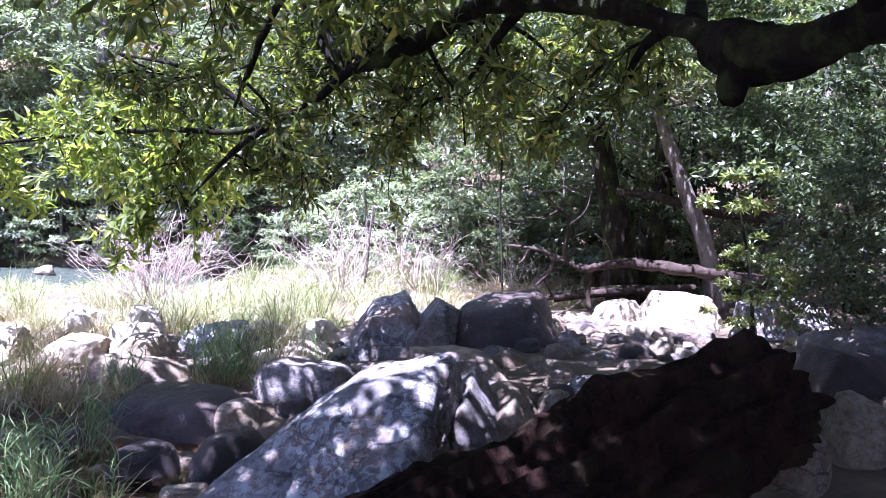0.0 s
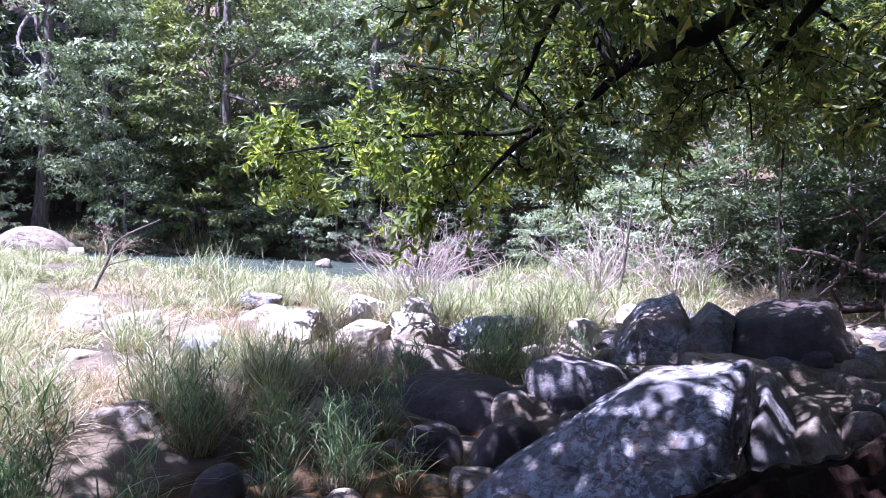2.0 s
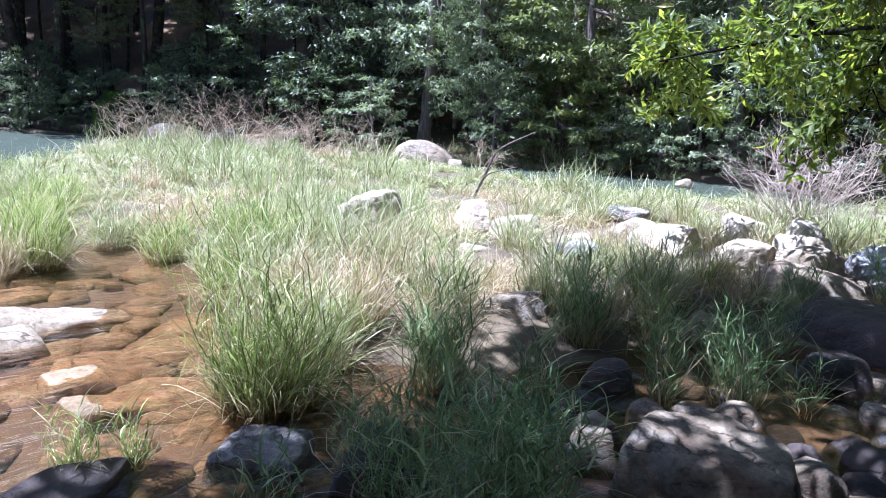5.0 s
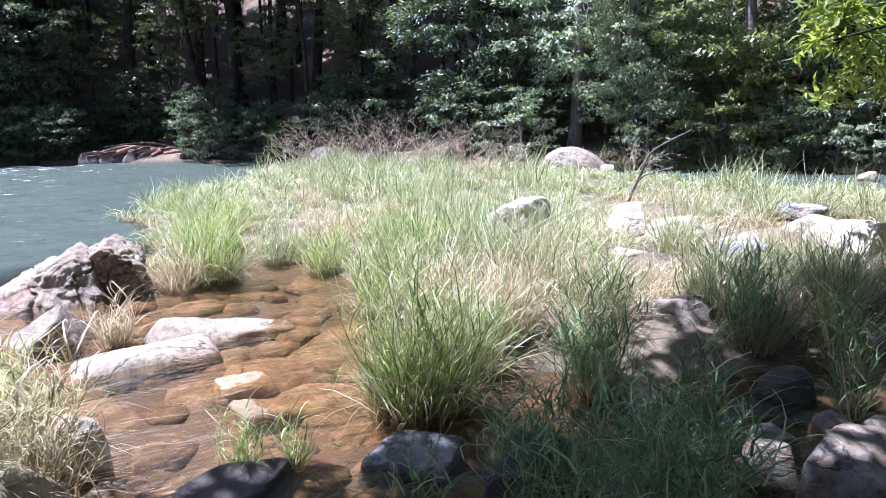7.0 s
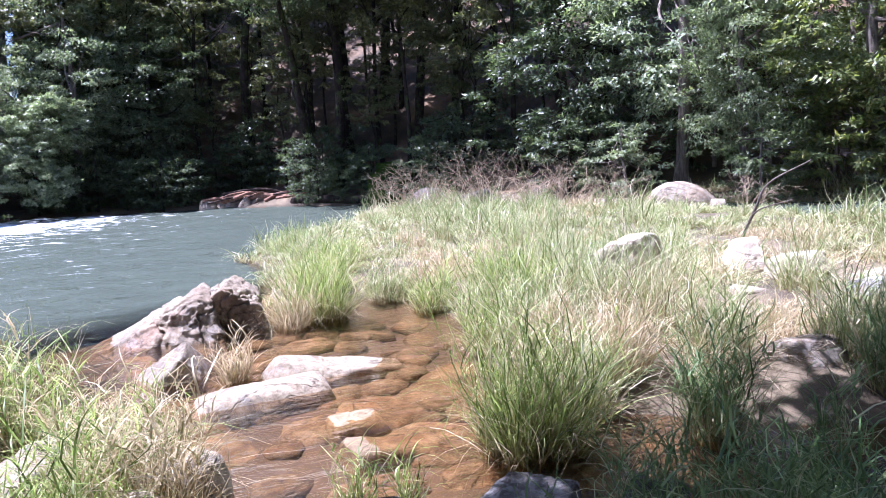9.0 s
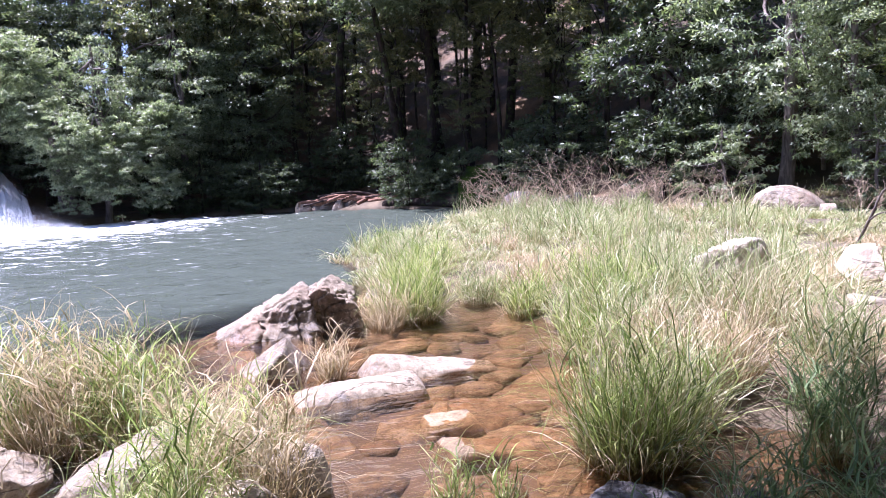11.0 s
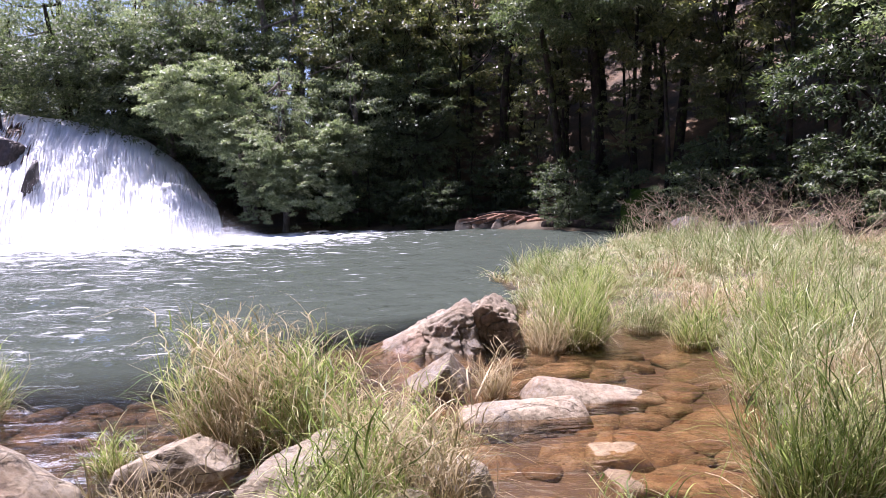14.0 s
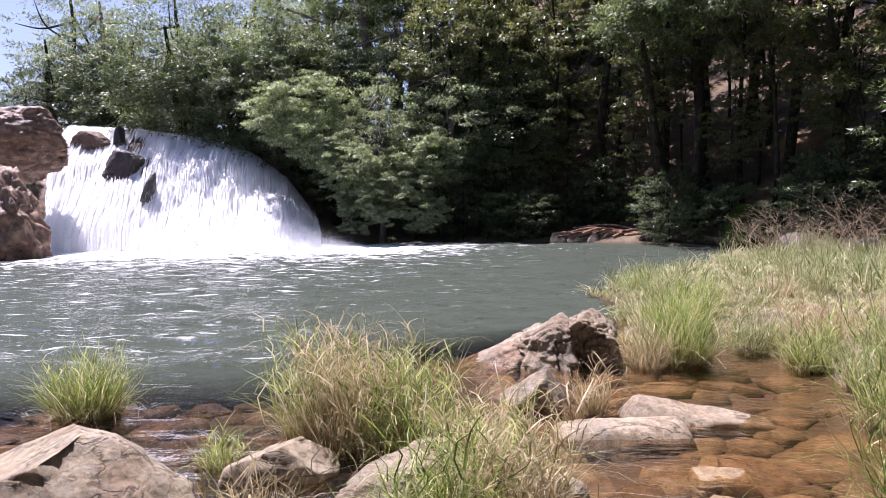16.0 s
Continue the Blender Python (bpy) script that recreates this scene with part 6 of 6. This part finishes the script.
for k in range(12):
    put_rock(-13.5 + 0.42 * k - 0.02 * k * k, 7.4 + 0.2 * k, 0.05, rng.uniform(0.4, 0.8), 0.4, rng.uniform(0.12, 0.25), rng.uniform(0, 180), 530 + k, K, "brown rock in the flood litter", 3, group="rocks in the flood litter")


# ---- waterfall ----
def fall_profile(u):
    """Across the fall, u from 0 (its far side by the bare cliff) to 1: the lip's and the foot's places."""
    lip = np.stack([-28.2 - 0.5 * np.sin(np.pi * u), -0.32 + 1.075 * (-16.28 + 9.2 * u), 1.23 + 1.075 * (-1.23 + np.interp(u, [0, 0.26, 0.53, 0.74, 0.89, 1.0], [4.65, 4.5, 4.1, 3.5, 2.5, 1.2]))], -1)
    foot = np.stack([-23.4 + 0.35 * np.sin(np.pi * u * 3) * 0.5, -16.2 + 9.9 * u, 0 * u - 0.1], -1)
    return lip, foot


def sheet(u0, u1, nu, nv, push, seed, bulge=0.9):
    u = np.linspace(u0, u1, nu)
    s = np.linspace(0, 1, nv)
    lip, foot = fall_profile(u)
    g = np.empty((nv, nu, 3))
    for k, a in enumerate(s):
        out = 1 - (1 - a) ** 1.2
        g[k, :, :2] = lip[:, :2] + (foot - lip)[:, :2] * (out * bulge + (1 - bulge) * a)[..., None]
        g[k, :, 2] = lip[:, 2] + (foot - lip)[:, 2] * a**1.2
    v = g.reshape(-1, 3)
    q3 = v * (1.0, 1.0, 0.32)
    v = v.copy()
    v[:, 0] += push + 0.45 * lumps(q3, 0.7, seed, 3, 0.5) + 0.12 * lumps(q3 * (1, 1, 0.35), 2.6, seed + 2, 4, 0.65)
    i, j = np.meshgrid(np.arange(nu - 1), np.arange(nv - 1))
    f = np.stack([j * nu + i, j * nu + i + 1, (j + 1) * nu + i + 1, (j + 1) * nu + i], -1).reshape(-1, 4)
    uu, ss = np.tile(u, nv), np.repeat(s, nu)
    return v, f, uu, ss


v, f, uu, ss = sheet(-0.12, 0.96, 160, 70, -0.75, 41, 0.75)
v[:, 0] += -0.1 + 0.25 * np.floor(3 * lumps(v, 0.5, 44, 2))
thing("waterfall_ledge", mesh_of("waterfall_ledge", v, f, MAT_CLIFF), "dark stepped rock ledge under the waterfall", "rock ledge", kind="structure")
MAT_STRAND = strand_material()
fall = thing("waterfall", None, "broad white waterfall pouring over a dark ledge", "waterfall")
for u0, u1, nu, name in ((0.0, 0.26, 70, "far_curtain"), (0.255, 0.70, 110, "main_curtain"), (0.695, 1.0, 80, "side_curtain")):
    v, f, uu, ss = sheet(u0, u1, nu, 110, 0.10, 51)
    blob = lambda a, b, wu, wv: np.exp(-(((uu - a) / wu) ** 2) - ((ss - b) / wv) ** 2)  # noqa: E731
    thin = 0.18 + 0.9 * blob(0.27, 0.22, 0.045, 0.12) + 0.7 * blob(0.24, 0.02, 0.02, 0.08) + 0.55 * blob(0.34, 0.4, 0.02, 0.14) + 0.4 * blob(0.12, 0.02, 0.05, 0.05) + 0.25 * blob(0.75, 0.15, 0.1, 0.2) - 0.3 * ease(ss, 0.5, 0.9)
    child(name, mesh_of(name, v, f, MAT_FALL, attrs={"thin": thin}), fall)
    # falling strands in front of the sheet
    r = np.random.default_rng(int(u0 * 100) + 3)
    grid, tg = v.reshape(110, nu, 3), thin.reshape(110, nu)
    n = int(2600 * (u1 - u0) / 0.3)
    a, s0, ln = r.uniform(0, nu - 1.01, n), r.uniform(-0.04, 0.95, n), r.uniform(0.06, 0.28, n)
    cols = a.astype(int)
    keep = r.uniform(0.15, 0.75, n) > tg[(np.clip(s0 + ln / 2, 0, 1) * 109).astype(int), cols]
    a, s0, ln, cols = a[keep], s0[keep], ln[keep], cols[keep]
    n, fr = len(a), (a - cols)[:, None]
    drift = r.normal(size=(n, 2)) * 0.5
    push = np.abs(r.normal(0, 0.10, n)) + 0.02
    wid = r.uniform(0.012, 0.055, n)
    side = r.normal(size=(n, 3)) * (0.7, 1.0, 0.25)
    side /= np.linalg.norm(side, axis=1, keepdims=True)
    rows = []
    for q in np.linspace(0, 1, 4):
        row = (np.clip(s0 + ln * q, 0, 1) * 109).astype(int)
        p = grid[row, cols] * (1 - fr) + grid[row, np.minimum(cols + 1, nu - 1)] * fr
        p = p + np.stack([push + 0.08 * q, 0.10 * drift[:, 0] * q, 0.03 * drift[:, 1]], -1)
        w = (wid * (0.35, 1.0, 0.9, 0.2)[int(round(q * 3))])[:, None]
        rows += [p - side * w, p + side * w]
    sv = np.stack(rows, 1).reshape(-1, 3)
    sf = ((np.arange(n) * 8)[:, None, None] + np.array([[0, 1, 3, 2], [2, 3, 5, 4], [4, 5, 7, 6]])[None]).reshape(-1, 4)
    child("foam_sheet", mesh_of("foam_sheet", sv, sf, MAT_STRAND, False), fall, "white falling threads of water")
r = np.random.default_rng(5)
n = 70000
u = 1.16 * r.uniform(0, 1, n) ** 0.85
lip, foot = fall_profile(np.minimum(u, 1))
pos = foot.copy()
pos[:, 1] += np.maximum(u - 1, 0) * 10
pos[:, 0] += r.normal(0.5, 0.5, n)
pos[:, 2] = np.abs(r.normal(0, 0.6, n)) * (1.6 - u * 0.8) * np.clip((1.16 - u) / 0.28, 0, 1)
pos[:, 0] += 0.4 * pos[:, 2]
lip, foot = fall_profile(r.uniform(0, 1, 60000))
a = r.uniform(0, 1, len(lip))[:, None] ** 0.6
over = lip + (foot - lip) * a
over[:, :2] = lip[:, :2] + (foot - lip)[:, :2] * (0.9 * (1 - (1 - a) ** 1.2) + 0.1 * a)
over[:, 2] = (lip + (foot - lip) * a**1.2)[:, 2]
over += np.stack([np.abs(r.normal(0.25, 0.30, len(a))), r.normal(0, 0.08, len(a)), np.zeros(len(a))], -1)
dark = np.hypot((over[:, 1] + 14.0 - (3.2 - over[:, 2]) * 0.55) / 0.62, (over[:, 2] - 3.2) / 1.35) < 1
over = over[~dark]
over_dir = r.normal(size=over.shape) + np.array([0.5, 0, -1.0])
ov, of = leaf_points(over, over_dir, r.uniform(0.008, 0.022, len(over)), 0.6, r)
child("spray_veil", mesh_of("spray_veil", ov, of, MAT_STRAND, False), fall, "white flung droplets of water")
dv, df = leaf_points(pos, r.normal(size=(n, 3)), r.uniform(0.006, 0.02, n), 0.9, r)
thing("spray", mesh_of("spray", dv, df, MAT_STRAND, False), "white spray at the foot of the waterfall", "spray", kind="stuff")
put_rock(-23.2, -16.9, 3.25, 3.4, 2.3, 1.75, 125, 601, MAT_CLIFF, "brown rock outcrop at the top of the waterfall", 6, cuts=10, rough=0.14, name="cliff_rock", box=1.0, strata=0.10)
put_rock(-20.6, -15.7, -0.3, 3.4, 3.0, 3.3, 125, 602, MAT_CLIFF, "dark layered cliff beside the waterfall", 6, cuts=14, rough=0.16, name="cliff_rock", strata=0.2)
put_rock(-27.2, -15.35, 4.0, 0.55, 0.45, 0.7, 10, 603, W, "dark wet rock in the lip of the fall", 4, name="cliff_rock")
put_rock(-26.9, -16.4, 3.75, 0.9, 1.6, 0.78, 0, 604, MAT_CLIFF, "flat dark rock on the lip of the waterfall", 5, name="cliff_rock", strata=0.1, flat=0.9)
put_rock(-25.7, -14.6, 2.6, 1.3, 1.25, 1.1, 20, 605, W, "dark rock splitting the waterfall", 5, name="cliff_rock", strata=0.12, tilt=(-25, 0))
put_rock(-24.8, -13.1, 1.6, 0.7, 0.4, 1.2, 0, 606, W, "dark wet rock rib in the waterfall", 4, name="cliff_rock", tilt=(-15, 0))


# ---- grass ----
def leafy_stems(radius, height, stems, r, lean=0.35):
    """Upright reed stems, each with narrow arching leaves along it."""
    a, q = r.uniform(0, 2 * np.pi, stems), np.sqrt(r.uniform(0, 1, stems))
    base = np.stack([radius * 0.6 * q * np.cos(a), radius * 0.6 * q * np.sin(a), np.zeros(stems)], -1)
    b = a + r.normal(0, 0.8, stems)
    tilt = np.stack([np.cos(b), np.sin(b)], -1) * (lean * q * r.uniform(0.3, 1.3, stems))[:, None]
    h = height * r.uniform(0.55, 1.08, stems)
    out = [blades(base, tilt / 0.5, h, np.full(stems, 0.0042), np.full(stems, 0.35), r, 4)]
    per = 6
    at = r.uniform(0.12, 0.98, (stems, per))
    root = np.repeat(base, per, 0)
    up = (np.repeat(h, per) * at.ravel())[:, None]
    root[:, :2] += np.repeat(tilt, per, 0) * up * at.ravel()[:, None]
    root[:, 2] += 0.93 * up[:, 0]
    n = len(root)
    turn = r.uniform(0, 2 * np.pi, n)
    ln = r.uniform(0.10, 0.26, n) * (0.6 + height)
    out.append(blades(root, np.stack([np.cos(turn), np.sin(turn)], -1), ln, r.uniform(0.0035, 0.0085, n), r.uniform(0.5, 1.25, n), r, 4))
    v, f = joined([(o[0], o[1]) for o in out])
    high = np.concatenate([out[0][2], 0.3 + 0.7 * np.repeat(at.ravel(), 10)])
    return v, f, high


def tuft(x, y, radius, height, count, mat, label, seed, width=0.006, z=None, droop=0.75, leafy=0.5):
    r = np.random.default_rng(seed)
    z = max(gz(x, y), -0.02) - 0.02 if z is None else z
    ob = thing("grass_tuft", None, label, "grass tuft", "sedge tufts by the water", m=pose(x, y, z))
    v, f, al = tuft_arrays(0, 0, 0, radius, height, int(count * (1.15 - leafy)), r, width, droop=droop)
    child("blade_clump", mesh_of("blade_clump", v, f, mat, attrs={"along": al}), ob)
    v, f, al = leafy_stems(radius, height * 1.12, max(8, int(count * 0.16 * leafy)), r)
    child("leafy_stem_clump", mesh_of("leafy_stem_clump", v, f, mat, attrs={"along": al}), ob, "upright stems with narrow arching leaves")
    v, f, al = tuft_arrays(0, 0, 0, radius * 1.1, height * 0.72, count // 4, r, width * 0.8, droop=droop * 1.5)
    child("dry_blade_clump", mesh_of("dry_blade_clump", v, f, MAT_GRASS_DRY, attrs={"along": al}), ob, "straw-coloured dead blades")
    if mat is not MAT_GRASS_DARK:
        m = max(10, count // 26)
        a = r.uniform(0, 2 * np.pi, m)
        base = np.stack([np.cos(a) * radius * 0.4, np.sin(a) * radius * 0.4, 0 * a], -1) * r.uniform(0, 1, (m, 1))
        lean = np.stack([np.cos(a) + 0.3, np.sin(a) + 0.1], -1)
        v, f, al = blades(base, lean, height * r.uniform(1.05, 1.45, m), np.full(m, 0.004), r.uniform(0.1, 0.45, m), r, 4)
        child("seed_head_clump", mesh_of("seed_head_clump", v, f, MAT_GRASS_DRY, attrs={"along": al}), ob, "tall pale seed stems")
    return ob


GG, GD, GY, GF = MAT_GRASS_GREEN, MAT_GRASS_DARK, MAT_GRASS_DRY, MAT_GRASS_FIELD
TUFTS = [(-4.15, -1.15, 0.42, 0.60, 560, GY, 1), (-4.05, -0.85, 0.4, 0.55, 420, GG, 2), (-4.25, -1.4, 0.3, 0.6, 300, GG, 3), (-4.65, -2.95, 0.32, 0.42, 520, GG, 4), (-4.72, 0.16, 0.13, 0.30, 140, GY, 5),
         (-6.2, 0.98, 0.45, 0.56, 700, GG, 6), (-5.95, 0.72, 0.22, 0.35, 240, GY, 7), (-5.9, 1.9, 0.32, 0.42, 380, GG, 8), (-3.02, 1.22, 0.36, 0.60, 640, GG, 9), (-3.25, 1.6, 0.28, 0.46, 300, GF, 10),
         (-2.74, 1.95, 0.20, 0.50, 260, GD, 11), (-2.62, 2.90, 0.18, 0.50, 220, GD, 12), (-2.10, 1.20, 0.25, 0.42, 220, GD, 13), (-1.92, 1.56, 0.25, 0.42, 220, GD, 14), (-1.76, 2.96, 0.20, 0.44, 120, GD, 15),
         (-2.86, 0.40, 0.09, 0.24, 40, GG, 18), (-2.80, 0.58, 0.07, 0.18, 30, GG, 19), (-3.3, -0.42, 0.35, 0.42, 420, GG, 20),
         (-3.05, -0.30, 0.32, 0.48, 380, GY, 21), (-3.55, -0.42, 0.3, 0.40, 300, GY, 22), (-2.85, -0.55, 0.3, 0.45, 280, GG, 23), (-2.02, 3.34, 0.18, 0.40, 120, GD, 24), (-1.62, 4.9, 0.3, 0.42, 320, GD, 25),
         (-1.15, 4.85, 0.2, 0.38, 160, GY, 26), (-3.8, -1.75, 0.16, 0.2, 120, GG, 28), (-3.4, 1.9, 0.3, 0.4, 300, GY, 29), (-2.2, 0.75, 0.14, 0.28, 40, GD, 30),
         (-1.6, 1.2, 0.3, 0.42, 260, GD, 31), (-1.5, 0.9, 0.25, 0.36, 160, GD, 32), (-2.7, -1.2, 0.3, 0.4, 240, GY, 33), (-4.45, 1.75, 0.3, 0.42, 300, GG, 34), (-5.2, 1.98, 0.28, 0.36, 260, GF, 35),
         (-3.3, 2.5, 0.3, 0.44, 300, GF, 36), (-3.0, 3.1, 0.3, 0.46, 320, GF, 37), (-2.75, 3.75, 0.3, 0.46, 300, GF, 38),
         (-2.0, 2.72, 0.12, 0.34, 45, GD, 39), (-2.22, 3.12, 0.13, 0.40, 55, GD, 40), (-1.52, 3.12, 0.10, 0.30, 35, GD, 41), (-2.0, 3.85, 0.16, 0.38, 60, GD, 42), (-2.5, 3.4, 0.15, 0.42, 70, GG, 43), (-2.12, 4.45, 0.16, 0.36, 60, GD, 44),
         (-1.25, 4.72, 0.14, 0.34, 50, GD, 45), (-2.42, 2.3, 0.12, 0.36, 50, GD, 46), (-1.6, 5.25, 0.18, 0.36, 70, GF, 47), (-2.7, 4.35, 0.2, 0.40, 90, GG, 48), (-1.0, 5.1, 0.14, 0.32, 50, GD, 49), (-2.8, 4.75, 0.2, 0.34, 80, GY, 50),
         (-8.4, 1.75, 0.4, 0.34, 420, GG, 51), (-7.6, 1.45, 0.4, 0.36, 420, GG, 52), (-7.1, 1.15, 0.35, 0.34, 380, GG, 53), (-9.0, 1.5, 0.4, 0.32, 380, GF, 54), (-9.9, 1.4, 0.4, 0.30, 360, GG, 55), (-4.8, 2.15, 0.34, 0.50, 420, GG, 56), (-6.6, 1.75, 0.36, 0.38, 420, GF, 57),
         (-5.5, 2.3, 0.36, 0.48, 380, GG, 58), (-4.1, 1.85, 0.32, 0.46, 380, GF, 59), (-3.7, 1.75, 0.25, 0.40, 300, GY, 60), (-10.8, 1.6, 0.4, 0.30, 340, GF, 61), (-3.55, 1.55, 0.2, 0.34, 200, GY, 62)]
TUFT_LABEL = {id(GG): "green arching sedge tuft at the water's edge", id(GD): "dark shaded sedge tuft among wet rocks", id(GY): "straw-coloured dry sedge tuft among rocks", id(GF): "grey-green sedge tuft in the grassy bank"}
for x, y, ra, he, c, m, k in TUFTS:
    tuft(x, y, ra, he, int(c * 1.7), m, TUFT_LABEL[id(m)], 700 + k, width=0.0066, droop=0.88, leafy=0.9 if m is GD or k in (1, 2, 3, 20, 21, 22, 23) else 0.25)


def grass_field():
    r = np.random.default_rng(91)
    parts, alongs, k = {0: [], 1: []}, {0: [], 1: []}, 0
    pts = r.uniform((-17.5, 0.6), (2.2, 13.0), (2350, 2))
    isl = edge_distance(pts, ISLAND)
    land = -edge_distance(pts, FAR_SHORE)
    ok = (isl > 0.05) & (land < 0.8) | (land > 0.0) & (land < 1.0) & (pts[:, 1] > 8.5) & (pts[:, 0] > -12.5)
    ok &= ~((pts[:, 0] > -2.35) & (pts[:, 1] < 5.4)) & ~((pts[:, 0] > -1.0) & (pts[:, 1] < 6.3)) & ~((pts[:, 0] > 0.7) & (pts[:, 1] < 8.5))
    pts = pts[ok]
    rocks = np.array(ROCK_SPOTS)
    for x, y in pts:
        if (np.hypot(rocks[:, 0] - x, rocks[:, 1] - y) < rocks[:, 2] * 0.95 + 0.02).any():
            continue
        far = math.hypot(x, y)
        if lumps(np.array([[x, y, 3.0]]), 1.1, 15, 2)[0] < -0.62:
            continue
        dry = lumps(np.array([[x, y, 0.0]]), 0.55, 12, 2)[0] + (0.55 if math.hypot(x + 3.9, (y - 4.6) * 1.0) < 1.7 else 0.0)
        kind = 1 if dry + r.normal() * 0.15 > 0.24 else 0
        h = (0.13 + 0.40 * r.uniform(0, 1) ** 1.5) * (0.66 if kind else 1.0) * (1.0 + 0.45 * lumps(np.array([[x, y, 9.0]]), 0.9, 17, 2)[0])
        if 8.2 < y < 12.5 and -10.5 < x < -3.0:
            h *= 0.55
        count = int(r.uniform(90, 210) * (1.0 if far < 7 else 0.8))
        if y < 3.2 and x < -4.0:
            h *= 1.3 if x > -6.5 else 0.9
        v, f, al = tuft_arrays(x, y, max(gz_fast(x, y), 0) - 0.02, r.uniform(0.2, 0.5), h, count, r, 0.0062 if far < 6 else 0.0088 if far < 10 else 0.013, wind=(0.08, 0.04), droop=1.3, segs=4 if far < 5 else 3)
        parts[kind].append((v, f))
        alongs[kind].append(al)
    for kind, mat, label in ((0, MAT_GRASS_FIELD, "sunlit grey-green sedge covering the river island"), (1, MAT_GRASS_DRY, "dry straw-coloured grass between pale rocks")):
        v, f = joined(parts[kind])
        thing("grass", mesh_of("grass", v, f, mat, attrs={"along": np.concatenate(alongs[kind])}), label, "grass", kind="stuff")


GRID_X, GRID_Y = np.linspace(-18, 3, 211), np.linspace(0, 14, 141)
GRID_Z = ground_z(*[a.ravel() for a in np.meshgrid(GRID_X, GRID_Y)])[0].reshape(141, 211)


def gz_fast(x, y):
    return GRID_Z[int(np.clip(round(y * 10), 0, 140)), int(np.clip(round((x + 18) * 10), 0, 210))]


grass_field()
